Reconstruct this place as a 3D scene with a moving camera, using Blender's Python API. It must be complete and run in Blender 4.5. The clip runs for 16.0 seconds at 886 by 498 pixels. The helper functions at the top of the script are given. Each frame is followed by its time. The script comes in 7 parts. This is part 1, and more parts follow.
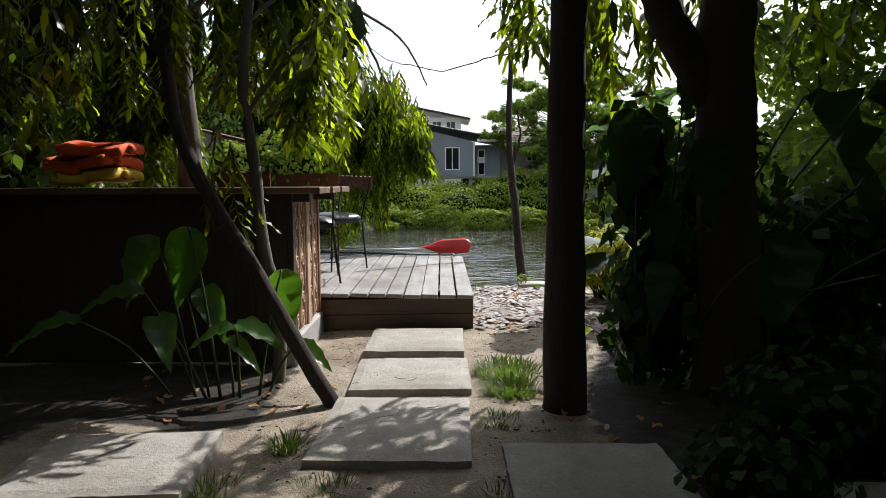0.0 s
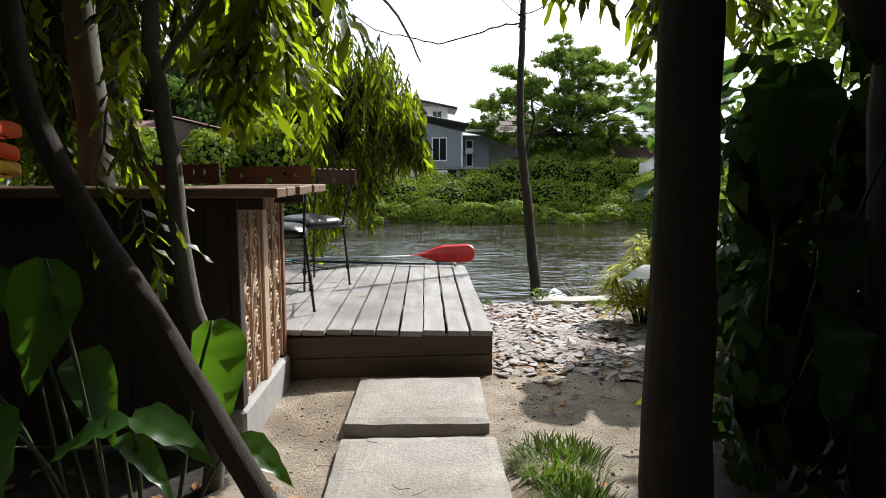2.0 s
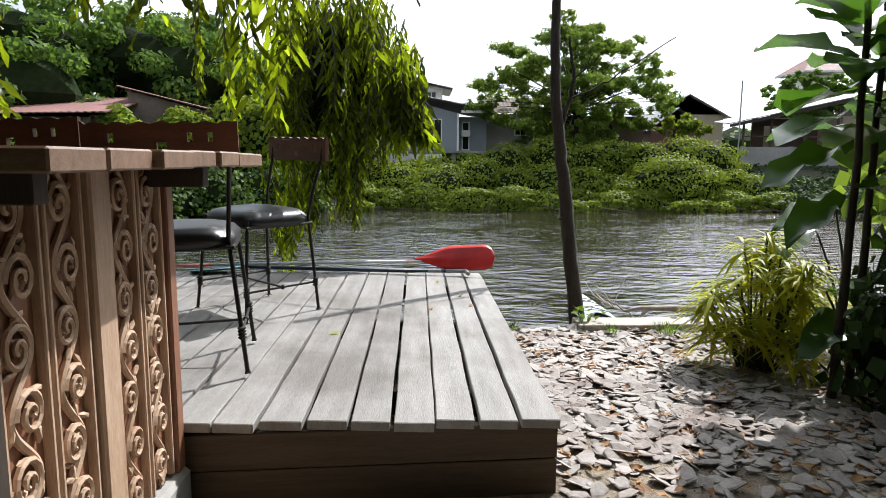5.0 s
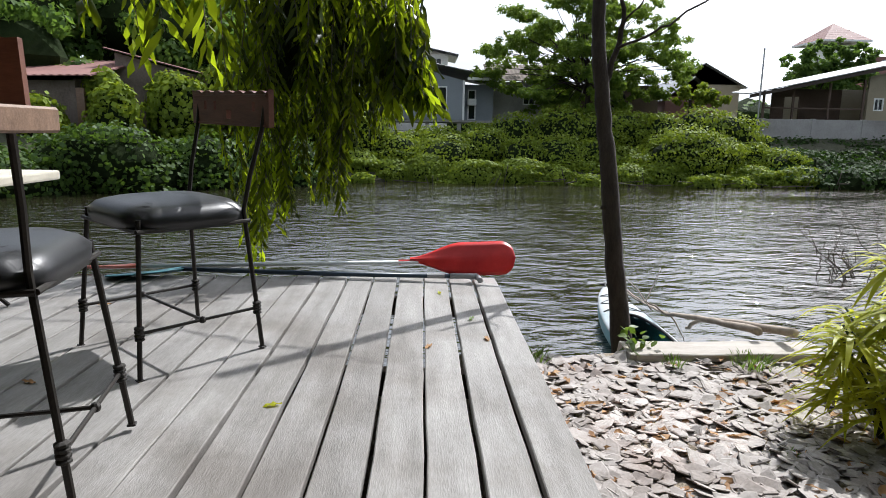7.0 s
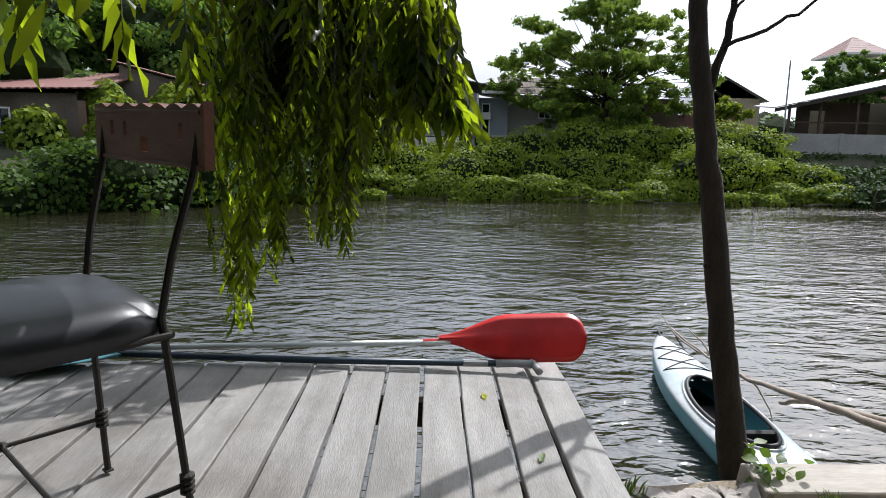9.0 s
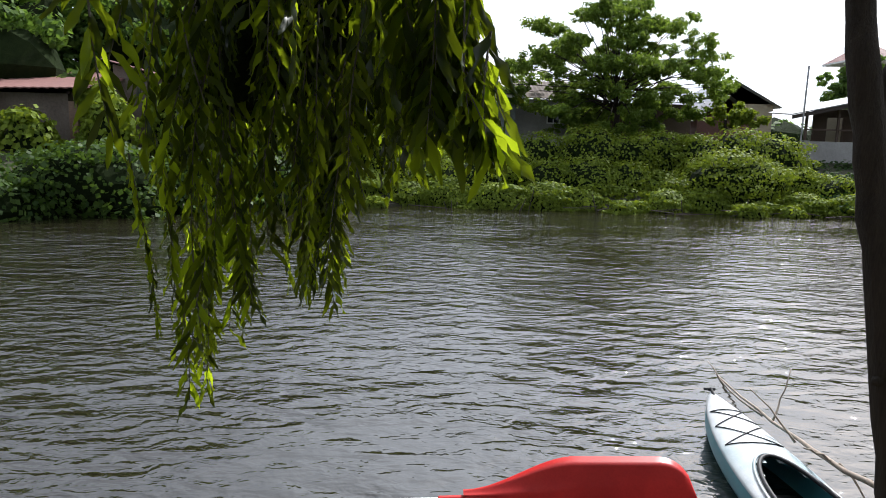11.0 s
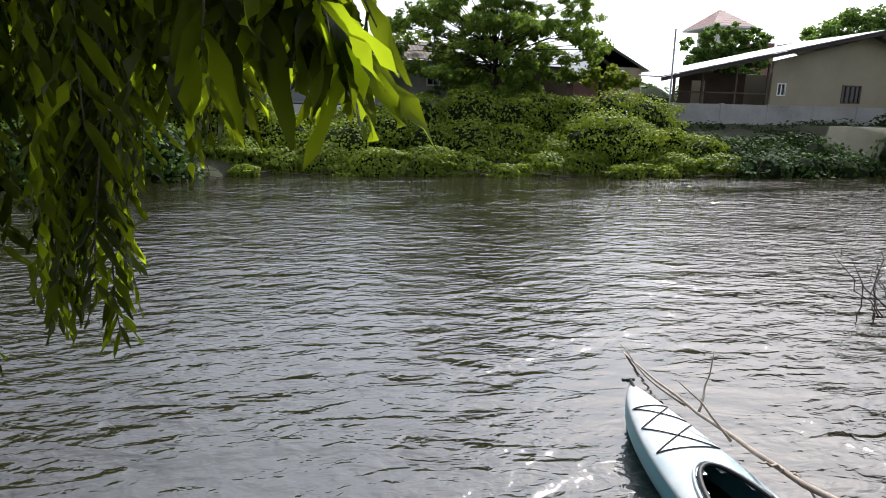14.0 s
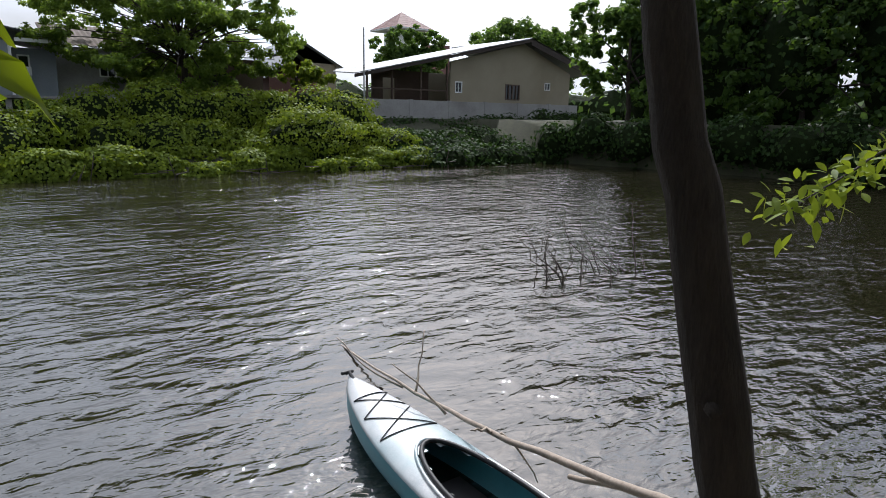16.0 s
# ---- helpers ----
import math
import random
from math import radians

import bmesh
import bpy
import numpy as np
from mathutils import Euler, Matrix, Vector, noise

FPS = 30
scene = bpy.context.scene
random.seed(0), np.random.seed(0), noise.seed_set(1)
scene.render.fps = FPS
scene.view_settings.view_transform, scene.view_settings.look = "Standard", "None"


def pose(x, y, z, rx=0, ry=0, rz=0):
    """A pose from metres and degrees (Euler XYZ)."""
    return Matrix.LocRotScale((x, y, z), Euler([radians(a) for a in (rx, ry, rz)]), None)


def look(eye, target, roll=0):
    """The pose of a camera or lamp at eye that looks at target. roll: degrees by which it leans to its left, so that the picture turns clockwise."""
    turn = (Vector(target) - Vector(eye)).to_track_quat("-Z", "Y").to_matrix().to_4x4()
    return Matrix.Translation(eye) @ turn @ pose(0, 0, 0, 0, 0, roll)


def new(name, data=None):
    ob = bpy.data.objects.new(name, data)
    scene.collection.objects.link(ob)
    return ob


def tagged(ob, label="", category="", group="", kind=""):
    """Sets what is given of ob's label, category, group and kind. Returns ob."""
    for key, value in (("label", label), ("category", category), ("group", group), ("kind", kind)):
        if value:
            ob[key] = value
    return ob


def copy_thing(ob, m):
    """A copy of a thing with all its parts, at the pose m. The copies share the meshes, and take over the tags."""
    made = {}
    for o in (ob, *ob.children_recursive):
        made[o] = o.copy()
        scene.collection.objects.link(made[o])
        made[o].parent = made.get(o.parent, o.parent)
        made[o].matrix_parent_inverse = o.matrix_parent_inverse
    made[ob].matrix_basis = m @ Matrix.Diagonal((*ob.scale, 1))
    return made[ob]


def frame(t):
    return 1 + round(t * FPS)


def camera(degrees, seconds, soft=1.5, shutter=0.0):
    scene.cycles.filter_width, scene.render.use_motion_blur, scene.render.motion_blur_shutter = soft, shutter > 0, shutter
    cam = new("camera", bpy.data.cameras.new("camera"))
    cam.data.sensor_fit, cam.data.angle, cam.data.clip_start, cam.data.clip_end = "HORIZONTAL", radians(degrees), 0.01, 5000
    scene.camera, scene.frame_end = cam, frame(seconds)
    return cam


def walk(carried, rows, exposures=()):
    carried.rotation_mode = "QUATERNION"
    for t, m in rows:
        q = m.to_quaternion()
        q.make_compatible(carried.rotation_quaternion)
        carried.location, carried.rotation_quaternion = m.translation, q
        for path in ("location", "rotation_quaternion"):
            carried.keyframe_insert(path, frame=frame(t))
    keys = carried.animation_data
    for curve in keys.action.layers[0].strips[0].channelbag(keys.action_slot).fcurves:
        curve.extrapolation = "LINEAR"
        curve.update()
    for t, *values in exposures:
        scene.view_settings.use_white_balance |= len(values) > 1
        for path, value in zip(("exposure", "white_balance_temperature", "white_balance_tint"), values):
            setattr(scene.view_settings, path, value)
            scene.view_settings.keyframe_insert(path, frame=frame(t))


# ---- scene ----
cam = camera(69.1, 16.0, soft=0.9)
PATH = [
    (0, (0.497, -0.159, 1.441), (0.502, 2.163, 1.210), -0.2),
    (0.5, (0.485, 0.198, 1.432), (0.512, 2.518, 1.176), -0.3),
    (1, (0.429, 0.643, 1.464), (0.473, 2.962, 1.204), -0.1),
    (1.5, (0.351, 1.059, 1.493), (0.406, 3.378, 1.236), 0.1),
    (2, (0.313, 1.506, 1.489), (0.377, 3.823, 1.226), 0.0),
    (2.5, (0.273, 1.895, 1.482), (0.323, 4.213, 1.224), 0.1),
    (3, (0.217, 2.235, 1.456), (0.279, 4.554, 1.198), 0.3),
    (3.5, (0.268, 2.612, 1.420), (0.342, 4.928, 1.142), 0.1),
    (4, (0.231, 2.967, 1.423), (0.316, 5.280, 1.127), 0.3),
    (4.2, (0.208, 3.092, 1.429), (0.298, 5.404, 1.133), 0.3),
    (6.3, (0.268, 4.647, 1.353), (0.372, 6.946, 0.966), 0.7),
    (6.5, (0.274, 4.801, 1.370), (0.376, 7.098, 0.972), 0.9),
    (7, (0.274, 5.112, 1.393), (0.355, 7.406, 0.973), 0.9),
    (7.5, (0.215, 5.436, 1.441), (0.286, 7.728, 1.016), 1.1),
    (8, (0.181, 5.804, 1.427), (0.263, 8.097, 1.002), 1.2),
    (8.5, (0.168, 6.158, 1.494), (0.235, 8.454, 1.089), 1.0),
    (9, (0.151, 6.427, 1.469), (0.196, 8.729, 1.094), 1.0),
    (9.5, (0.084, 6.748, 1.539), (0.108, 9.052, 1.177), 1.1),
    (9.7, (0.077, 6.862, 1.565), (0.105, 9.171, 1.227), 1.4),
    (12, (0.114, 8.175, 1.617), (0.154, 10.471, 1.202), 1.5),
    (12.5, (0.165, 8.387, 1.607), (0.216, 10.679, 1.169), 1.4),
    (13, (0.183, 8.563, 1.569), (0.259, 10.851, 1.117), 1.4),
    (13.5, (0.203, 8.736, 1.542), (0.376, 11.016, 1.076), 1.4),
    (14, (0.251, 8.867, 1.505), (0.700, 11.106, 1.027), 1.2),
    (14.5, (0.306, 8.962, 1.462), (0.978, 11.143, 0.975), 1.2),
    (15, (0.342, 9.038, 1.439), (1.290, 11.115, 0.961), 1.1),
    (15.5, (0.361, 9.040, 1.449), (1.541, 10.996, 0.974), 1.0),
    (16, (0.382, 9.030, 1.461), (1.757, 10.855, 0.989), 1.0),
]
walk(cam, [(t, look(eye, target, roll)) for t, eye, target, roll in PATH],
     exposures=((0.0, 0.4, 6050, 10), (2.5, 0.48, 6050, 10), (4.2, 0.5, 6050, 10), (6.5, 0.38, 5950, 10), (7.5, 0.24, 5900, 10), (9.5, 0.18, 5900, 10), (12.0, 0.26, 6000, 12), (13.3, 0.19, 6000, 12), (15.0, 0.44, 6000, 12), (15.5, 0.1, 5900, 12), (16.0, -0.14, 5850, 12)))

# ---- world and light ----
SUN_AZ = radians(38.5)      # clockwise from +y
SUN_EL = radians(47.0)
world = bpy.data.worlds.new("world")
scene.world = world
world.use_nodes = True
wn = world.node_tree
sky = wn.nodes.new("ShaderNodeTexSky")
sky.sky_type = "NISHITA"
sky.sun_disc = False
sky.sun_elevation = SUN_EL
sky.sun_rotation = SUN_AZ
sky.air_density = 1.0
sky.dust_density = 7.0
# broken white cloud over the blue
wtc = wn.nodes.new("ShaderNodeTexCoord")
wmap = wn.nodes.new("ShaderNodeMapping")
wmap.inputs["Scale"].default_value = (1.0, 1.0, 2.6)
cloud = wn.nodes.new("ShaderNodeTexNoise")
cloud.inputs["Scale"].default_value, cloud.inputs["Detail"].default_value, cloud.inputs["Roughness"].default_value = 2.2, 7.0, 0.55
cover = wn.nodes.new("ShaderNodeValToRGB")
cover.color_ramp.elements[0].position, cover.color_ramp.elements[1].position = 0.36, 0.60
cover.color_ramp.elements[0].color, cover.color_ramp.elements[1].color = (0.35, 0.35, 0.35, 1), (1, 1, 1, 1)
wmix = wn.nodes.new("ShaderNodeMix")
wmix.data_type = "RGBA"
# hazy bright cloud low down, thinner overhead
wsep = wn.nodes.new("ShaderNodeSeparateXYZ")
wup = wn.nodes.new("ShaderNodeMapRange")
wup.inputs["From Min"].default_value, wup.inputs["From Max"].default_value = 0.45, 0.95
wcol = wn.nodes.new("ShaderNodeMix")
wcol.data_type = "RGBA"
wcol.inputs[6].default_value, wcol.inputs[7].default_value = (10.4, 10.7, 11.1, 1), (6.0, 6.15, 6.4, 1)
wn.links.new(wtc.outputs["Generated"], wsep.inputs[0])
wn.links.new(wsep.outputs["Z"], wup.inputs[0])
wn.links.new(wup.outputs[0], wcol.inputs[0])
# thin cloud glows round the sun and dims away from it
wdot = wn.nodes.new("ShaderNodeVectorMath")
wdot.operation = "DOT_PRODUCT"
wdot.inputs[1].default_value = (math.sin(SUN_AZ) * math.cos(SUN_EL), math.cos(SUN_AZ) * math.cos(SUN_EL), math.sin(SUN_EL))
wpos = wn.nodes.new("ShaderNodeMath")
wpos.operation = "MAXIMUM"
wpos.inputs[1].default_value = 0.0
wpow = wn.nodes.new("ShaderNodeMath")
wpow.operation = "POWER"
wpow.inputs[1].default_value = 4.0
wglow = wn.nodes.new("ShaderNodeMath")
wglow.operation = "MULTIPLY_ADD"
wglow.inputs[1].default_value, wglow.inputs[2].default_value = 1.6, 0.66
wlit = wn.nodes.new("ShaderNodeVectorMath")
wlit.operation = "SCALE"
wn.links.new(wtc.outputs["Generated"], wdot.inputs[0])
wn.links.new(wdot.outputs["Value"], wpos.inputs[0])
wn.links.new(wpos.outputs[0], wpow.inputs[0])
wn.links.new(wpow.outputs[0], wglow.inputs[0])
wn.links.new(wcol.outputs[2], wlit.inputs[0])
wn.links.new(wglow.outputs[0], wlit.inputs["Scale"])
wn.links.new(wlit.outputs[0], wmix.inputs[7])
wn.links.new(wtc.outputs["Generated"], wmap.inputs[0])
wn.links.new(wmap.outputs[0], cloud.inputs["Vector"])
wn.links.new(cloud.outputs[0], cover.inputs[0])
wn.links.new(cover.outputs[0], wmix.inputs[0])
wn.links.new(sky.outputs[0], wmix.inputs[6])
wn.links.new(wmix.outputs[2], wn.nodes["Background"].inputs[0])
wn.nodes["Background"].inputs[1].default_value = 0.12
sun = new("sun", bpy.data.lights.new("sun", "SUN"))
sun.data.energy = 5.0
sun.data.angle = radians(0.6)
sun.data.color = (1.0, 0.95, 0.87)
sun_from = Vector((math.sin(SUN_AZ) * math.cos(SUN_EL), math.cos(SUN_AZ) * math.cos(SUN_EL), math.sin(SUN_EL)))
sun.matrix_world = look(sun_from * 60, (0, 0, 0))
WATER_Z = -0.95


# ---- node materials ----
def nodes_of(name):
    mat = bpy.data.materials.new(name)
    mat.use_nodes = True
    nt = mat.node_tree
    return mat, nt, nt.nodes["Principled BSDF"]


def add(nt, kind, **values):
    n = nt.nodes.new(kind)
    for key, value in values.items():
        n.inputs[key.replace("_", " ")].default_value = value
    return n


def ramp(nt, fac, stops):
    r = nt.nodes.new("ShaderNodeValToRGB")
    while len(r.color_ramp.elements) < len(stops):
        r.color_ramp.elements.new(0.5)
    for e, (at, col) in zip(r.color_ramp.elements, stops):
        e.position, e.color = at, (*col, 1)
    nt.links.new(fac, r.inputs[0])
    return r.outputs[0]


def surface(name, dark, light, scale=6.0, grain=60.0, stretch=(1, 1, 1), rough=0.7, bump=0.25, depth=0.01, metal=0.0,
            stain=(0.5, 0.5, 0.5), stain_amount=0.35, spec=0.5, per_object=0.0):
    """Two scales of noise for colour, a stain layer, fine relief."""
    mat, nt, b = nodes_of(name)
    tc = nt.nodes.new("ShaderNodeTexCoord")
    mp = nt.nodes.new("ShaderNodeMapping")
    mp.inputs["Scale"].default_value = stretch
    nt.links.new(tc.outputs["Object"], mp.inputs[0])
    big = add(nt, "ShaderNodeTexNoise", Scale=scale, Detail=6.0, Roughness=0.6)
    fine = add(nt, "ShaderNodeTexNoise", Scale=grain, Detail=8.0, Roughness=0.7)
    for n in (big, fine):
        nt.links.new(mp.outputs[0], n.inputs["Vector"])
    mixf = nt.nodes.new("ShaderNodeMix")
    mixf.inputs[0].default_value = 0.5
    nt.links.new(big.outputs[0], mixf.inputs[2])
    nt.links.new(fine.outputs[0], mixf.inputs[3])
    col = ramp(nt, mixf.outputs[0], ((0.34, dark), (0.66, light)))
    st = add(nt, "ShaderNodeTexNoise", Scale=scale * 0.37, Detail=4.0, Roughness=0.55)
    nt.links.new(tc.outputs["Object"], st.inputs["Vector"])
    sf = ramp(nt, st.outputs[0], ((0.48, (0, 0, 0)), (0.68, (stain_amount,) * 3)))
    mix = nt.nodes.new("ShaderNodeMix")
    mix.data_type, mix.blend_type = "RGBA", "MULTIPLY"
    nt.links.new(sf, mix.inputs[0])
    nt.links.new(col, mix.inputs[6])
    mix.inputs[7].default_value = (*stain, 1)
    out = mix.outputs[2]
    if per_object:
        oi = nt.nodes.new("ShaderNodeObjectInfo")
        mr = nt.nodes.new("ShaderNodeMapRange")
        mr.inputs["To Min"].default_value, mr.inputs["To Max"].default_value = 1 - per_object, 1 + per_object
        nt.links.new(oi.outputs["Random"], mr.inputs[0])
        hsv = nt.nodes.new("ShaderNodeHueSaturation")
        nt.links.new(mr.outputs[0], hsv.inputs["Value"])
        nt.links.new(out, hsv.inputs["Color"])
        out = hsv.outputs[0]
    nt.links.new(out, b.inputs["Base Color"])
    b.inputs["Roughness"].default_value = rough
    b.inputs["Metallic"].default_value = metal
    b.inputs["Specular IOR Level"].default_value = spec
    bp = add(nt, "ShaderNodeBump", Strength=bump, Distance=depth)
    nt.links.new(mixf.outputs[0], bp.inputs["Height"])
    nt.links.new(bp.outputs[0], b.inputs["Normal"])
    return mat


def leaf_material(name, dark, light, through_col, through_amount=0.45, rough=0.42, veins=0.0, spec=0.4, vary=0.0):
    """vary: random spread of the light let through from leaf to leaf, imitating sunlit leaves among shaded ones."""
    mat, nt, b = nodes_of(name)
    geo = nt.nodes.new("ShaderNodeNewGeometry")
    tc = nt.nodes.new("ShaderNodeTexCoord")
    ns = add(nt, "ShaderNodeTexNoise", Scale=18.0, Detail=4.0)
    nt.links.new(tc.outputs["Object"], ns.inputs["Vector"])
    ad = nt.nodes.new("ShaderNodeMath")
    ad.operation = "MULTIPLY_ADD"
    nt.links.new(ns.outputs[0], ad.inputs[0])
    ad.inputs[1].default_value = 0.5
    sub = nt.nodes.new("ShaderNodeMath")
    sub.operation = "MULTIPLY"
    sub.inputs[1].default_value = 0.75
    nt.links.new(geo.outputs["Random Per Island"], sub.inputs[0])
    nt.links.new(sub.outputs[0], ad.inputs[2])
    col = ramp(nt, ad.outputs[0], ((0.15, dark), (0.95, light)))
    nt.links.new(col, b.inputs["Base Color"])
    b.inputs["Roughness"].default_value = rough
    b.inputs["Specular IOR Level"].default_value = spec
    tr = nt.nodes.new("ShaderNodeBsdfTranslucent")
    hv = nt.nodes.new("ShaderNodeMix")
    hv.data_type = "RGBA"
    hv.inputs[0].default_value = 0.75
    nt.links.new(col, hv.inputs[6])
    hv.inputs[7].default_value = (*through_col, 1)
    nt.links.new(hv.outputs[2], tr.inputs[0])
    mx = nt.nodes.new("ShaderNodeMixShader")
    mx.inputs[0].default_value = through_amount
    if vary:
        thin = nt.nodes.new("ShaderNodeMath")
        thin.operation = "POWER"
        thin.inputs[1].default_value = 1.7
        nt.links.new(geo.outputs["Random Per Island"], thin.inputs[0])
        amount = nt.nodes.new("ShaderNodeMapRange")
        amount.inputs["To Min"].default_value, amount.inputs["To Max"].default_value = through_amount * (1 - vary), through_amount * (1 + vary)
        nt.links.new(thin.outputs[0], amount.inputs[0])
        nt.links.new(amount.outputs[0], mx.inputs[0])
    nt.links.new(b.outputs[0], mx.inputs[1])
    nt.links.new(tr.outputs[0], mx.inputs[2])
    nt.links.new(mx.outputs[0], nt.nodes["Material Output"].inputs[0])
    bp = add(nt, "ShaderNodeBump", Strength=0.3 + veins, Distance=0.004)
    nt.links.new(ns.outputs[0], bp.inputs["Height"])
    nt.links.new(bp.outputs[0], b.inputs["Normal"])
    return mat


def plain(name, col, rough=0.5, metal=0.0, spread=0.12, bump=0.08):
    lo = tuple(c * (1 - spread) for c in col)
    hi = tuple(min(1, c * (1 + spread)) for c in col)
    return surface(name, lo, hi, scale=9, grain=120, rough=rough, metal=metal, bump=bump, depth=0.002, stain_amount=0.15)


def corrugated(name, dark, light, rough, metal):
    return surface(name, dark, light, scale=0.8, grain=9, rough=rough, metal=metal, bump=0.2, depth=0.01, stain=(0.55, 0.45, 0.38))


def water_material():
    mat, nt, b = nodes_of("river_water")
    tc = nt.nodes.new("ShaderNodeTexCoord")
    b.inputs["Base Color"].default_value = (0.017, 0.015, 0.008, 1)
    b.inputs["Roughness"].default_value = 0.05
    b.inputs["Specular IOR Level"].default_value = 1.0
    b.inputs["IOR"].default_value = 1.6
    total = None

    def layer(node, weight):
        nonlocal total
        ml = nt.nodes.new("ShaderNodeMath")
        ml.operation = "MULTIPLY_ADD"
        nt.links.new(node.outputs["Fac"], ml.inputs[0])
        ml.inputs[1].default_value = weight
        if total is None:
            ml.inputs[2].default_value = 0.0
        else:
            nt.links.new(total, ml.inputs[2])
        total = ml.outputs[0]

    def turned(angle, stretch):
        mp = nt.nodes.new("ShaderNodeMapping")
        mp.inputs["Scale"].default_value = stretch
        mp.inputs["Rotation"].default_value = (0, 0, radians(angle))
        nt.links.new(tc.outputs["Object"], mp.inputs[0])
        return mp

    for angle, scale, dist, weight in ((17, 0.62, 11.0, 0.10), (-24, 1.0, 9.0, 0.06)):
        n = add(nt, "ShaderNodeTexWave", Scale=scale, Distortion=dist, Detail=3.0)
        n.inputs["Detail Scale"].default_value = 0.7
        n.wave_type, n.bands_direction = "BANDS", "Y"
        nt.links.new(turned(angle, (1, 1, 1)).outputs[0], n.inputs["Vector"])
        layer(n, weight)
    for angle, scale, stretch, weight in ((40, 1.7, (0.6, 1.3, 1), 1.0), (-38, 3.4, (0.65, 1.3, 1), 0.62), (20, 0.35, (0.8, 1.2, 1), 1.0), (46, 7.5, (0.75, 1.25, 1), 0.22), (-15, 17.0, (0.9, 1.1, 1), 0.06)):
        n = add(nt, "ShaderNodeTexNoise", Scale=scale, Detail=2.0, Roughness=0.5, Distortion=0.8)
        nt.links.new(turned(angle, stretch).outputs[0], n.inputs["Vector"])
        layer(n, weight)
    # cat's paws: patches of livelier and calmer water
    paws = add(nt, "ShaderNodeTexNoise", Scale=0.33, Detail=3.0, Roughness=0.55, Distortion=0.6)
    nt.links.new(turned(28, (0.7, 1.3, 1)).outputs[0], paws.inputs["Vector"])
    calm = nt.nodes.new("ShaderNodeMapRange")
    calm.inputs["From Min"].default_value, calm.inputs["From Max"].default_value = 0.32, 0.68
    calm.inputs["To Min"].default_value, calm.inputs["To Max"].default_value = 0.026, 0.088
    nt.links.new(paws.outputs["Fac"], calm.inputs[0])
    bp = add(nt, "ShaderNodeBump", Strength=1.0)
    nt.links.new(calm.outputs[0], bp.inputs["Distance"])
    nt.links.new(total, bp.inputs["Height"])
    nt.links.new(bp.outputs[0], b.inputs["Normal"])
    return mat


def glass_material():
    mat, nt, b = nodes_of("window_glass")
    b.inputs["Base Color"].default_value = (0.015, 0.018, 0.02, 1)
    b.inputs["Roughness"].default_value = 0.04
    return mat


M_SAND = surface("sandy_soil", (0.17, 0.135, 0.095), (0.49, 0.41, 0.31), scale=3.5, grain=55, rough=0.95, bump=1.0, depth=0.05,
                 stain=(0.5, 0.43, 0.36), stain_amount=0.7)
M_SOIL = surface("dark_soil", (0.022, 0.024, 0.012), (0.06, 0.062, 0.028), scale=1.2, grain=18, rough=0.95, bump=0.6, depth=0.05)
def blend_bed_shade(mat, dark, light):
    """Dark colour over the sand: humus in the beds, and the shade under the trees."""
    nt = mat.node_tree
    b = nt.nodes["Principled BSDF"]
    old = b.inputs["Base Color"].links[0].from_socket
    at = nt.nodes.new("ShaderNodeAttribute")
    at.attribute_name = "bed_shade"
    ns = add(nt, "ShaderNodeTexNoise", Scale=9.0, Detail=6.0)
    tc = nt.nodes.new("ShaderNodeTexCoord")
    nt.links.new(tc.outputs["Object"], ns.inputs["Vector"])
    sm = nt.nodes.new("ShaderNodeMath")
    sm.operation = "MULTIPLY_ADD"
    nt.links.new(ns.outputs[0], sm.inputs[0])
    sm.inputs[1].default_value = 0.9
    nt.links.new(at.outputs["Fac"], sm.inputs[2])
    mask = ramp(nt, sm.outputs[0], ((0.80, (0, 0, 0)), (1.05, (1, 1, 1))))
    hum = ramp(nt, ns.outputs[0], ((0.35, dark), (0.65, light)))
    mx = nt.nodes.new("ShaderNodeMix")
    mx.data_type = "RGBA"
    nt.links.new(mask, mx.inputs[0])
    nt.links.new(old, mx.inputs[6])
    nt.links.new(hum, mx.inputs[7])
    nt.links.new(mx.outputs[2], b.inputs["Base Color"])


blend_bed_shade(M_SAND, (0.010, 0.008, 0.006), (0.045, 0.035, 0.026))
M_HUMUS = surface("leafy_humus", (0.020, 0.016, 0.011), (0.075, 0.06, 0.042), scale=5, grain=45, rough=0.98, bump=0.9, depth=0.04)
M_STONE = surface("paver_stone", (0.25, 0.225, 0.195), (0.43, 0.395, 0.35), scale=4, grain=45, rough=0.9, bump=0.9, depth=0.025,
                  stain=(0.62, 0.57, 0.5), stain_amount=0.6, per_object=0.06)
M_CHIP = surface("flat_stone_chip", (0.27, 0.235, 0.21), (0.62, 0.565, 0.53), scale=5, grain=50, rough=0.8, bump=0.5, depth=0.004,
                 stain=(0.55, 0.42, 0.36), stain_amount=0.7, per_object=0.25)
M_DECK = surface("weathered_deck_wood", (0.175, 0.165, 0.155), (0.345, 0.33, 0.315), scale=4, grain=60, stretch=(3.5, 0.45, 2), rough=0.78, bump=0.8,
                 depth=0.006, stain=(0.52, 0.48, 0.44), stain_amount=0.75, per_object=0.1)
M_FASCIA = surface("dark_fascia_wood", (0.062, 0.044, 0.030), (0.135, 0.098, 0.066), scale=4, grain=40, stretch=(0.35, 3, 7), rough=0.8, bump=0.35, depth=0.006)
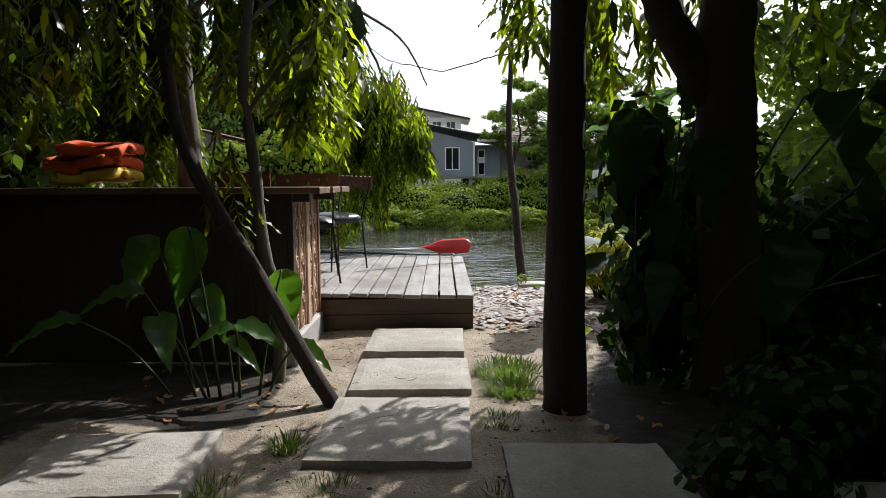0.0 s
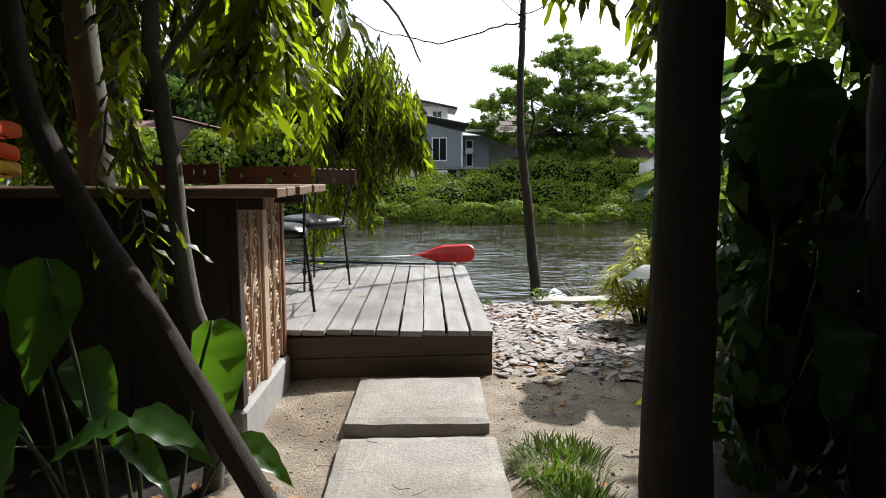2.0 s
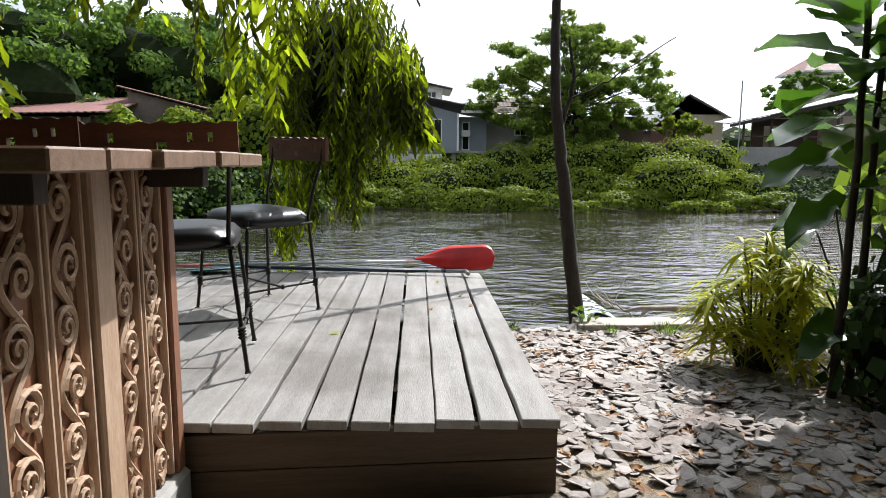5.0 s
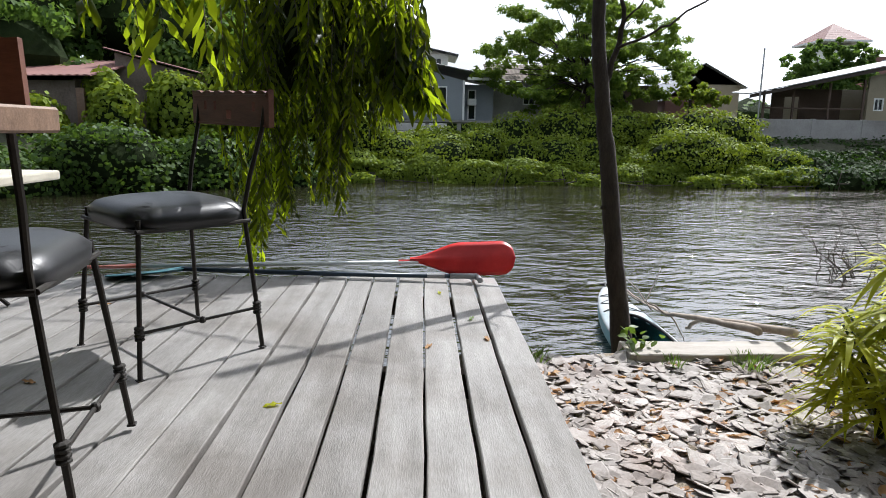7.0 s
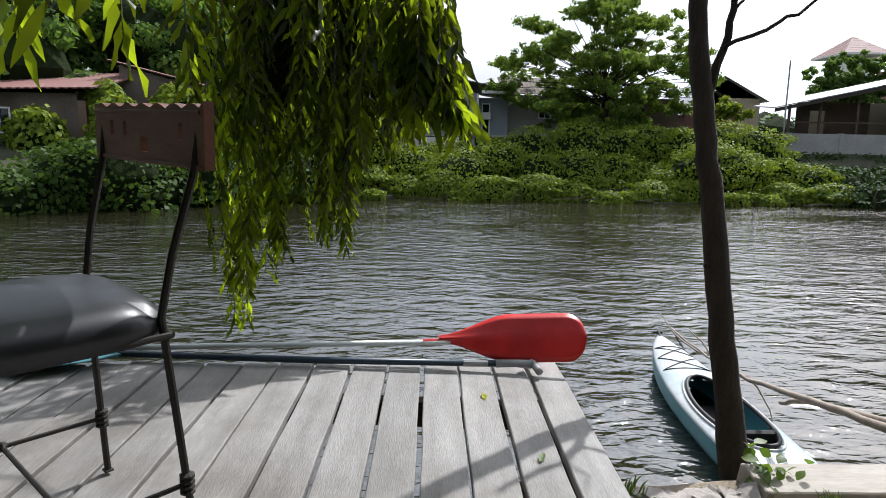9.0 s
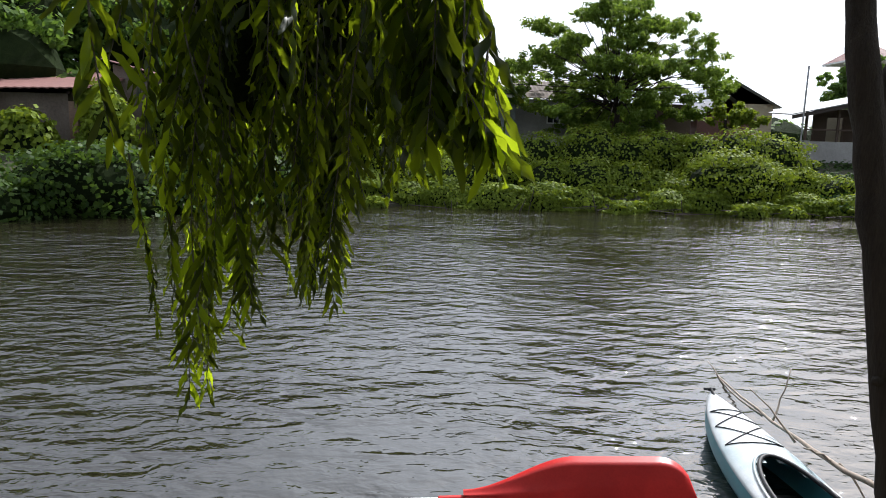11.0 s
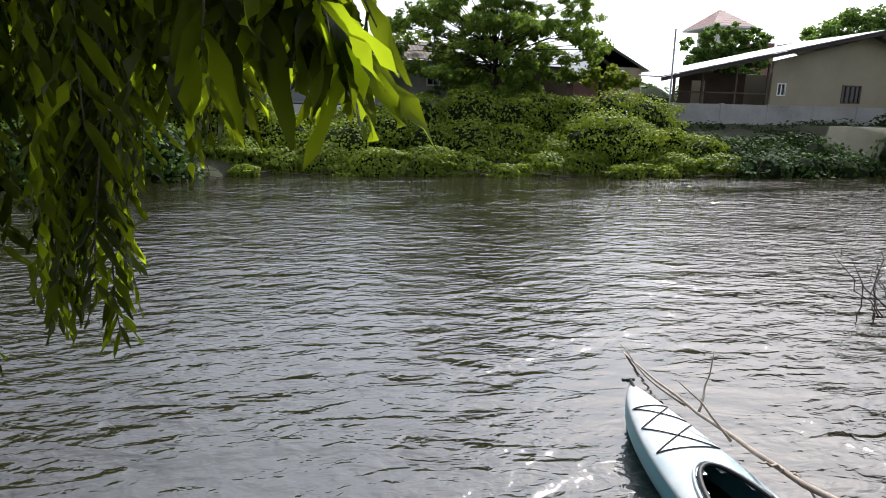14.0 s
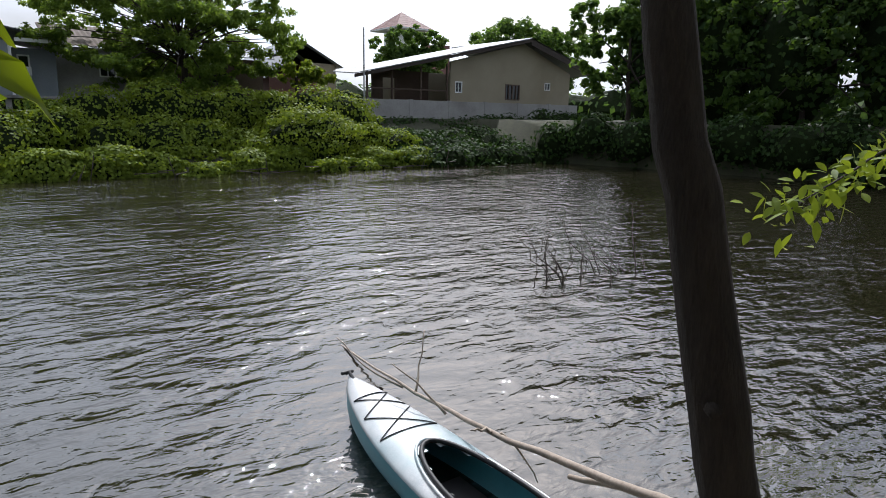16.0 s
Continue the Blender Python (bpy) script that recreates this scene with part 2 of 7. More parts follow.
M_CARVED = surface("carved_teak", (0.16, 0.065, 0.034), (0.31, 0.145, 0.08), scale=7, grain=50, stretch=(4, 4, 0.5), rough=0.55, bump=0.35, depth=0.004,
                   stain=(0.5, 0.35, 0.25), stain_amount=0.6)
M_PALECARVE = surface("pale_carved_teak", (0.33, 0.21, 0.135), (0.56, 0.41, 0.29), scale=7, grain=50, stretch=(4, 4, 0.5), rough=0.6, bump=0.35, depth=0.004, stain=(0.5, 0.36, 0.26), stain_amount=0.6)
M_CTOP = surface("counter_top_wood", (0.12, 0.068, 0.042), (0.27, 0.17, 0.11), scale=6, grain=48, stretch=(0.5, 5, 3), rough=0.5, bump=0.25, depth=0.004, per_object=0.15)
M_DARKWOOD = surface("dark_stained_wood", (0.022, 0.015, 0.011), (0.055, 0.038, 0.028), scale=4, grain=40, stretch=(5, 3, 0.4), rough=0.7, bump=0.3, depth=0.005)
M_REDWOOD = surface("red_brown_slat_wood", (0.085, 0.028, 0.016), (0.19, 0.07, 0.04), scale=8, grain=60, stretch=(0.6, 3, 3), rough=0.55, bump=0.3, depth=0.004)
M_VINYL = surface("black_vinyl", (0.012, 0.012, 0.014), (0.024, 0.024, 0.027), scale=12, grain=240, rough=0.38, bump=0.25, depth=0.002, stain_amount=0.1)
M_IRON = surface("black_iron", (0.012, 0.011, 0.010), (0.035, 0.028, 0.022), scale=20, grain=160, rough=0.5, metal=0.4, bump=0.3, depth=0.002)
M_ROPE = surface("dark_cord_wrap", (0.02, 0.018, 0.016), (0.05, 0.045, 0.04), scale=60, grain=200, rough=0.9, bump=0.6, depth=0.003)
M_TABLETOP = plain("cream_table_paint", (0.62, 0.58, 0.48), rough=0.5)
M_RED = surface("red_plastic", (0.50, 0.014, 0.014), (0.64, 0.03, 0.026), scale=10, grain=120, rough=0.38, bump=0.08, depth=0.002, stain=(0.6, 0.4, 0.4), stain_amount=0.5)
M_CORAL = plain("faded_coral_plastic", (0.62, 0.17, 0.11), rough=0.45)
M_TEAL = plain("teal_plastic", (0.045, 0.20, 0.24), rough=0.42)
M_NAVY = plain("navy_shaft", (0.018, 0.035, 0.06), rough=0.4)
M_SILVER = plain("pale_alloy_shaft", (0.62, 0.65, 0.65), rough=0.4)
M_GREY = plain("grey_plastic", (0.33, 0.33, 0.34), rough=0.5)
M_KAYAKW = surface("white_kayak_plastic", (0.42, 0.44, 0.45), (0.62, 0.63, 0.63), scale=4, grain=90, rough=0.35, bump=0.08, depth=0.002, stain=(0.28, 0.52, 0.58), stain_amount=0.6)
M_KAYAKT = plain("teal_kayak_plastic", (0.12, 0.36, 0.42), rough=0.35)
M_BLACK = plain("black_rubber", (0.014, 0.014, 0.015), rough=0.6)
M_BARK = surface("dark_bark", (0.018, 0.013, 0.009), (0.058, 0.043, 0.032), scale=9, grain=60, stretch=(3, 3, 0.5), rough=0.95, bump=0.9, depth=0.02)
M_BARKG = surface("grey_green_bark", (0.07, 0.062, 0.047), (0.17, 0.155, 0.125), scale=8, grain=60, stretch=(3, 3, 0.7), rough=0.9, bump=0.7, depth=0.012)
M_STICK = surface("bare_stick_wood", (0.22, 0.17, 0.13), (0.44, 0.37, 0.30), scale=9, grain=60, rough=0.85, bump=0.4, depth=0.005)
M_TWIG = surface("dead_twig", (0.05, 0.04, 0.03), (0.12, 0.095, 0.075), scale=9, grain=60, rough=0.9, bump=0.4, depth=0.005)
M_ORANGE = plain("orange_vest_fabric", (0.68, 0.10, 0.018), rough=0.75, bump=0.3)
M_YELLOW = plain("yellow_vest_fabric", (0.62, 0.42, 0.04), rough=0.75, bump=0.3)
M_STRAP = plain("black_webbing", (0.016, 0.016, 0.018), rough=0.8)
M_MAST = leaf_material("mast_tree_leaf", (0.007, 0.013, 0.003), (0.024, 0.042, 0.006), (0.50, 0.64, 0.010), 0.46, 0.38, spec=0.2, vary=0.82)
M_VINE = leaf_material("vine_leaf", (0.042, 0.070, 0.010), (0.20, 0.265, 0.03), (0.40, 0.50, 0.02), 0.28, 0.6, spec=0.12)
M_ALMOND = leaf_material("almond_tree_leaf", (0.035, 0.068, 0.014), (0.13, 0.19, 0.035), (0.32, 0.46, 0.04), 0.42, 0.6, spec=0.15)
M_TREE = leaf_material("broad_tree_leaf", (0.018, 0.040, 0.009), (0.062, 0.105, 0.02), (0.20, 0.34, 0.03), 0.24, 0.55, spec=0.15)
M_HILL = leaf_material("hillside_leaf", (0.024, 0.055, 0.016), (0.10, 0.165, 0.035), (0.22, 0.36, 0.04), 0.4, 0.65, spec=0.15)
M_BIGLEAF = leaf_material("large_green_leaf", (0.014, 0.038, 0.008), (0.034, 0.085, 0.014), (0.17, 0.38, 0.012), 0.38, 0.33, 0.3)
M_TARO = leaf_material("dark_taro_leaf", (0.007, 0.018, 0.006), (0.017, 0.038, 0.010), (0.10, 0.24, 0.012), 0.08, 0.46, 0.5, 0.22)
M_FIG = leaf_material("fig_leaf", (0.014, 0.038, 0.010), (0.036, 0.08, 0.016), (0.15, 0.34, 0.02), 0.30, 0.27, 0.2, 0.6)
M_GOLD = leaf_material("yellow_green_leaf", (0.20, 0.235, 0.014), (0.46, 0.47, 0.03), (0.62, 0.62, 0.02), 0.5, 0.4, spec=0.2)
M_GRASS = leaf_material("grass_blade", (0.03, 0.06, 0.010), (0.10, 0.15, 0.025), (0.22, 0.36, 0.03), 0.35, 0.5)
M_DRY = leaf_material("dry_leaf", (0.16, 0.07, 0.03), (0.42, 0.24, 0.10), (0.45, 0.22, 0.06), 0.2, 0.7)
# Near-black colour for the shade inside crowns, shrubs and thickets.
M_INNER_SHADE = surface("inner_shade", (0.008, 0.014, 0.004), (0.022, 0.034, 0.010), scale=3, grain=25, rough=1.0, bump=0.9, depth=0.1, spec=0.1)
# Leaf green darkened to stand for deep shade on the banks.
M_SHADE_LEAF = leaf_material("shade_darkened_leaf", (0.014, 0.032, 0.010), (0.04, 0.07, 0.018), (0.08, 0.16, 0.02), 0.16, 0.7, spec=0.1)
M_OLDPLANK = surface("grey_sawn_plank", (0.30, 0.265, 0.225), (0.47, 0.43, 0.385), scale=5, grain=45, stretch=(0.4, 4, 3), rough=0.8, bump=0.4, depth=0.005, stain=(0.5, 0.45, 0.4), stain_amount=0.6)
M_HGREY = surface("grey_house_paint", (0.20, 0.225, 0.245), (0.27, 0.295, 0.315), scale=0.6, grain=14, rough=0.8, bump=0.1, depth=0.01)
M_HCREAM = surface("cream_render", (0.27, 0.235, 0.165), (0.38, 0.335, 0.24), scale=0.5, grain=12, rough=0.85, bump=0.15, depth=0.01, stain=(0.6, 0.55, 0.48), stain_amount=0.5)
M_BLOCK = surface("concrete_block", (0.27, 0.26, 0.25), (0.42, 0.41, 0.39), scale=0.9, grain=14, rough=0.9, bump=0.3, depth=0.02, stain=(0.5, 0.48, 0.45), stain_amount=0.6)
M_OLDWALL = surface("old_plaster", (0.09, 0.07, 0.055), (0.22, 0.18, 0.15), scale=0.8, grain=10, rough=0.95, bump=0.3, depth=0.03, stain=(0.4, 0.35, 0.3), stain_amount=0.7)
M_WHITE = plain("white_paint", (0.76, 0.76, 0.74), rough=0.6)
M_ROOFZ = corrugated("zinc_roof", (0.27, 0.28, 0.29), (0.42, 0.43, 0.44), 0.65, 0.1)
M_ROOFR = corrugated("red_roof", (0.17, 0.08, 0.07), (0.27, 0.135, 0.115), 0.7, 0.0)
M_ROOFG = corrugated("grey_roof", (0.20, 0.21, 0.22), (0.31, 0.32, 0.33), 0.6, 0.1)
M_BROWN = surface("brown_timber_wall", (0.075, 0.05, 0.035), (0.15, 0.105, 0.08), scale=1.2, grain=16, rough=0.85, bump=0.2, depth=0.01)
M_GLASS = glass_material()
M_WATER = water_material()


# ---- mesh helpers ----
def part(name, bm, material, parent=None, label="", smooth=False):
    me = bpy.data.meshes.new(name)
    bm.to_mesh(me)
    bm.free()
    me.materials.append(material)
    if smooth:
        for p in me.polygons:
            p.use_smooth = True
    ob = new(name, me)
    if parent:
        ob.parent = parent
    if label:
        tagged(ob, label)
    return ob


def raw(name, verts, faces, material, parent=None, smooth=False, label=""):
    me = bpy.data.meshes.new(name)
    me.from_pydata([tuple(v) for v in verts], [], [tuple(f) for f in faces])
    me.materials.append(material)
    if smooth:
        me.polygons.foreach_set("use_smooth", [True] * len(me.polygons))
    me.update()
    ob = new(name, me)
    if parent:
        ob.parent = parent
    if label:
        tagged(ob, label)
    return ob


def empty(name, at=(0, 0, 0), rz=0.0):
    ob = new(name)
    ob.matrix_world = pose(*at, 0, 0, rz)
    ob.empty_display_size = 0.1
    return ob


def box(bm, size, m=Matrix(), bevel=0.0, seg=1):
    r = bmesh.ops.create_cube(bm, size=1.0, matrix=m @ Matrix.Diagonal((*size, 1)))
    if bevel:
        edges = list({e for v in r["verts"] for e in v.link_edges})
        bmesh.ops.bevel(bm, geom=edges, offset=bevel, segments=seg, affect="EDGES", profile=0.6)


def block(name, x0, x1, y0, y1, z0, z1, material, parent=None, bevel=0.006, label=""):
    bm = bmesh.new()
    box(bm, (x1 - x0, y1 - y0, z1 - z0), pose((x0 + x1) / 2, (y0 + y1) / 2, (z0 + z1) / 2), bevel)
    return part(name, bm, material, parent, label)


def tube(bm, pts, radii, seg=8, cap=True):
    pts = [Vector(p) for p in pts]
    rings = []
    side = None
    for i, p in enumerate(pts):
        d = (pts[min(i + 1, len(pts) - 1)] - pts[max(i - 1, 0)]).normalized()
        if side is None:
            side = d.cross(Vector((0, 0, 1)))
            if side.length < 0.1:
                side = d.cross(Vector((1, 0, 0)))
        side = (side - d * side.dot(d)).normalized()
        up = d.cross(side)
        r = radii[i] if hasattr(radii, "__len__") else radii
        rings.append([bm.verts.new(p + (side * math.cos(2 * math.pi * k / seg) + up * math.sin(2 * math.pi * k / seg)) * r) for k in range(seg)])
    for a, b in zip(rings, rings[1:]):
        for k in range(seg):
            bm.faces.new((a[k], a[(k + 1) % seg], b[(k + 1) % seg], b[k]))
    if cap:
        bm.faces.new(rings[0][::-1])
        bm.faces.new(rings[-1])


def wobble(pts, steps, amount, rng):
    """A smooth, uneven line through the points."""
    pts = [Vector(p) for p in pts]
    out = []
    for i in range(len(pts) - 1):
        p0, p1, p2, p3 = pts[max(i - 1, 0)], pts[i], pts[i + 1], pts[min(i + 2, len(pts) - 1)]
        for k in range(steps):
            t = k / steps
            v = 0.5 * ((2 * p1) + (p2 - p0) * t + (2 * p0 - 5 * p1 + 4 * p2 - p3) * t * t + (3 * p1 - p0 - 3 * p2 + p3) * t ** 3)
            if out:
                v = v + Vector([rng.uniform(-amount, amount) for _ in range(3)])
            out.append(v)
    return out + [pts[-1]]


def stem(name, pts, r0, r1, material, parent=None, seg=10, steps=5, amount=0.01, rng=random, flare=0.0):
    line = wobble(pts, steps, amount, rng)
    n = len(line) - 1
    bm = bmesh.new()
    radii = []
    for i in range(n + 1):
        r = r0 + (r1 - r0) * i / n
        radii.append(r * (1 + flare * max(0, 1 - i / (0.14 * n + 1)) + rng.uniform(-0.05, 0.05)))
    tube(bm, line, radii, seg)
    return part(name, bm, material, parent, smooth=True)


def unit(v):
    return v / np.maximum(np.linalg.norm(v, axis=1, keepdims=True), 1e-9)


def leaves(name, P, D, U, L, W, material, parent=None, widths=None, droop=0.0, wave=0.0, fold=0.15, seed=0):
    """Many leaves as one mesh. P: foot, D: way to the tip, U: which side is up, L: length, W: half width.
    widths None: a two-triangle leaf; else the half width along it, and real cross-sections."""
    n = len(P)
    rs = np.random.RandomState(seed)
    D = unit(D)
    S = unit(np.cross(D, U))
    N = np.cross(S, D)
    L, W = L[:, None], W[:, None]
    if widths is None:
        mid = P + D * L * 0.45 - N * L * fold * 0.3
        tip = P + D * L + np.array([0, 0, -1.0]) * L * droop
        V = np.stack((P, mid + S * W + N * L * fold * 0.3, tip, mid - S * W + N * L * fold * 0.3), 1).reshape(-1, 3)
        base = np.arange(n)[:, None] * 4
        F = np.concatenate((base + [0, 1, 2], base + [0, 2, 3]), 1).reshape(-1, 3)
        k = 3
    else:
        K = len(widths)
        rows = []
        phase = rs.uniform(0, 6.28, (n, 1))
        for i, w in enumerate(widths):
            s = i / (K - 1)
            c = P + D * L * s + np.array([0, 0, -1.0]) * L * droop * s * s
            wl = N * W * wave * np.sin(phase + i * 2.1)
            wr = N * W * wave * np.sin(phase + 1.3 + i * 2.3)
            rows += [c + S * W * w + N * W * fold * w + wl, c, c - S * W * w + N * W * fold * w + wr]
        V = np.stack(rows, 1).reshape(-1, 3)
        base = np.arange(n)[:, None] * (3 * K)
        quads = []
        for i in range(K - 1):
            a = 3 * i
            quads += [[a, a + 3, a + 4, a + 1], [a + 1, a + 4, a + 5, a + 2]]
        F = (base[:, :, None] + np.array(quads)[None].reshape(1, 1, -1)).reshape(-1, 4)
        k = 4
    me = bpy.data.meshes.new(name)
    me.vertices.add(len(V))
    me.vertices.foreach_set("co", V.astype(np.float32).ravel())
    me.loops.add(F.size)
    me.loops.foreach_set("vertex_index", F.astype(np.int32).ravel())
    me.polygons.add(len(F))
    me.polygons.foreach_set("loop_start", np.arange(0, F.size, k, dtype=np.int32))
    me.update(calc_edges=True)
    me.validate()
    me.materials.append(material)
    if widths is not None:
        me.polygons.foreach_set("use_smooth", [True] * len(me.polygons))
    ob = new(name, me)
    if parent:
        ob.parent = parent
    return ob


def blob_points(blobs, n, seed, inner=0.75):
    """Points and outward ways on the shells of ellipsoids (x, y, z, rx, ry, rz)."""
    rs = np.random.RandomState(seed)
    B = np.array(blobs, float)
    area = (B[:, 3] * B[:, 4] + B[:, 4] * B[:, 5] + B[:, 3] * B[:, 5])
    pick = rs.choice(len(B), n, p=area / area.sum())
    d = unit(rs.normal(size=(n, 3)))
    r = rs.uniform(inner, 1.06, (n, 1))
    p = B[pick, :3] + d * B[pick, 3:6] * r
    nrm = unit(d / B[pick, 3:6])
    return p, nrm, rs


def scatter(name, blobs, n, size, material, parent, seed, lie=0.6, inner=0.75, droop=0.15, aspect=0.42, floor=None):
    p, nrm, rs = blob_points(blobs, n, seed, inner)
    if floor is not None:
        keep = p[:, 2] > floor
        p, nrm = p[keep], nrm[keep]
    n = len(p)
    d = unit(rs.normal(size=(n, 3)) + nrm * 0.4 + np.array([0, 0, -0.25]))
    d = unit(d - nrm * (d * nrm).sum(1, keepdims=True) * lie)
    L = size * rs.uniform(0.6, 1.4, n)
    return leaves(name, p, d, nrm + rs.normal(size=(n, 3)) * 0.35, L, L * aspect, material, parent, droop=droop, seed=seed)


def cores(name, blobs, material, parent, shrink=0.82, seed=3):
    """Uneven near-black masses behind the leaves, coloured to stand for the shade inside a thicket."""
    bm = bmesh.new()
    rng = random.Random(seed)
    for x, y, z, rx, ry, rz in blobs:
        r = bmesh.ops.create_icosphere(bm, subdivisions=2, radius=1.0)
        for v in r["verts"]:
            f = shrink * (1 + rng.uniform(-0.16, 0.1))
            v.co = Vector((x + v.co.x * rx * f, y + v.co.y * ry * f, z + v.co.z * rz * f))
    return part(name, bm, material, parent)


# ---- ground, water ----
def smooth01(t):
    t = min(1.0, max(0.0, t))
    return t * t * (3 - 2 * t)


def far_edge(x):
    if x < -1:
        return max(14.0, 34.3 + (x + 1) * 0.62)
    if x > 26.8:
        return max(4.0, 34.3 - (x - 26.8) * 6.5)
    return 34.3


def ground_height(x, y):
    n = noise.noise((x * 0.9, y * 0.9, 0.3)) * 0.03 + noise.noise((x * 3.1, y * 3.1, 1.7)) * 0.012
    edge = 9.15 + 0.12 * noise.noise((x * 1.3, 4.0, 0)) if x > 0.5 else 8.75
    near = 0.0 + n - 0.05 * smooth01((y - 7.2) / 1.8)
    if x < -0.9 and y < 4.7:
        near += 0.06 * smooth01((-0.9 - x) / 0.8)
    z = near - 1.75 * smooth01((y - edge) / 1.1)
    fe = far_edge(x)
    if y > fe - 2.5:
        rise = smooth01((y - fe + 0.1) / 2.2)
        z = -1.75 + rise * 1.2 + 1.85 * smooth01((y - fe - 1) / 8.5) + n * 2
    return z


def spread(parts):
    out = []
    for a, b, step in parts:
        out += list(np.arange(a, b, step))
    return out


xs = spread(((-600, -60, 60), (-60, -14, 4), (-14, -4.5, 0.8), (-4.5, 5.5, 0.14), (5.5, 14, 0.8), (14, 40, 0.8), (40, 60, 4), (60, 601, 60)))
ys = spread(((-300, -20, 40), (-20, -3, 2), (-3, 11, 0.14), (11, 30, 2), (30, 46, 0.8), (46, 100, 9), (100, 701, 100)))
gv = [(x, y, ground_height(x, y)) for y in ys for x in xs]
nx = len(xs)
gf = [(j * nx + i, j * nx + i + 1, (j + 1) * nx + i + 1, (j + 1) * nx + i) for j in range(len(ys) - 1) for i in range(nx - 1)]
ground = raw("ground", gv, gf, M_SAND, smooth=True)
ground.data.materials.append(M_SOIL)


def step(v, width=0.35):
    return smooth01(v / width + 0.5)


def bed_shade(x, y):
    """How far the ground is a dark bed, shade included, rather than bare sand."""
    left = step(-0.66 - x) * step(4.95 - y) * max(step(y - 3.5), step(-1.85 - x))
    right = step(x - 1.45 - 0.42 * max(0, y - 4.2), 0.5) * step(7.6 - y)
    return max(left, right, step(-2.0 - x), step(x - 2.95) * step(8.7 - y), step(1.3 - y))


# Ground mask with the garden's shade painted in beside the bed soil.
mask = ground.data.attributes.new("bed_shade", "FLOAT", "POINT")
mask.data.foreach_set("value", [bed_shade(v[0], v[1]) for v in gv])
ground.data.polygons.foreach_set("material_index", [0 if (-9 < gv[f[0]][0] < 9 and -6 < gv[f[0]][1] < 9.3) else 1 for f in gf])
tagged(ground, "pale sandy soil sloping down to the river", "ground", kind="structure")
water = raw("water", [(-600, 8.2, WATER_Z), (600, 8.2, WATER_Z), (600, 60, WATER_Z), (-600, 60, WATER_Z)], [(0, 1, 2, 3)], M_WATER)
tagged(water, "dark brown-green river water with wind ripples", "water", kind="structure")
# Wall and overhead slab out of view, added to darken the path's start.
unseen_back_wall = block("unseen_back_wall", -9, 9, -3.4, -3.2, -0.1, 3.6, M_OLDWALL, label="plain plaster wall out of view behind the path, added to cut light")
tagged(unseen_back_wall, category="wall", kind="structure")
shade_slab = block("ceiling", -9, 9, -3.2, 0.6, 3.45, 3.55, M_DARKWOOD, label="unseen dark slab overhead, added to block sky light at the start")
tagged(shade_slab, category="ceiling", kind="structure")


# ---- deck ----
def deck_z(x):
    return 0.35 + 0.03 * (0.82 - x)


deck = tagged(empty("wooden_deck", (0.82, 6.15, 0)), "weathered grey timber deck platform at the water's edge", "deck")


def under(parent, ob):
    ob.parent = parent
    ob.matrix_parent_inverse = parent.matrix_world.inverted()
    return ob


rng = random.Random(11)
PITCH = 0.175
for i in range(24):
    xr = 0.82 - PITCH * i - rng.uniform(0.002, 0.006)
    xl = 0.82 - PITCH * (i + 1) + rng.uniform(0.004, 0.010)
    xr -= 0.003
    if i in (1, 2, 4, 7):
        xr -= 0.005
    xm = (xl + xr) / 2
    ya = 6.15 + 0.07 * (xm - 0.82) + rng.uniform(-0.012, 0.012)
    yb = 9.67 + 0.13 * (xm - 0.82) + rng.uniform(-0.012, 0.012)
    if xm < -0.72:
        ya = 6.1
    bm = bmesh.new()
    zt = deck_z(xm) + rng.uniform(-0.003, 0.003)
    box(bm, (xr - xl, yb - ya, 0.04), Matrix.Translation((xm, (ya + yb) / 2, zt - 0.02)) @ Matrix.Rotation(math.atan(0.03) + rng.uniform(-0.006, 0.006), 4, "Y")
        @ Matrix.Rotation(rng.uniform(-0.0008, 0.0008), 4, "Z"), 0.004)
    bmesh.ops.subdivide_edges(bm, edges=[e for e in bm.edges if abs(e.verts[0].co.y - e.verts[1].co.y) > 2], cuts=14)
    for v in bm.verts:
        s = noise.noise((v.co.y * 2.3, i * 7.1, 0))
        v.co.x += 0.0035 * s + (0.005 * noise.noise((v.co.y * 7, i * 3.3, 5)))
        v.co.z += 0.0025 * noise.noise((v.co.y * 1.1, i * 5.7, 2))
    under(deck, part("plank", bm, M_DECK))
for z0, z1 in ((0.165, 0.318), (-0.08, 0.16)):
    bm = bmesh.new()
    box(bm, (1.545, 0.04, z1 - z0), pose(0.04, 6.168, (z0 + z1) / 2, 0, 0, 3.6), 0.004)
    under(deck, part("fascia_board", bm, M_FASCIA))
    bm = bmesh.new()
    box(bm, (0.04, 3.4, z1 - z0 - 0.004), pose(0.785, 7.93, (z0 + z1) / 2 - 0.01), 0.004)
    under(deck, part("side_board", bm, M_FASCIA))
for x in (0.7, -0.9, -2.4):
    for y in (9.2, 7.9):
        bm = bmesh.new()
        box(bm, (0.1, 0.1, 2.0), pose(x, y, -0.72), 0.006)
        under(deck, part("post", bm, M_FASCIA))
for y in (6.6, 7.9, 9.2):
    bm = bmesh.new()
    box(bm, (4.1, 0.07, 0.12), Matrix.Translation((-1.3, y, deck_z(-1.3) - 0.105)) @ Matrix.Rotation(math.atan(0.03), 4, "Y"), 0.004)
    under(deck, part("beam", bm, M_FASCIA))


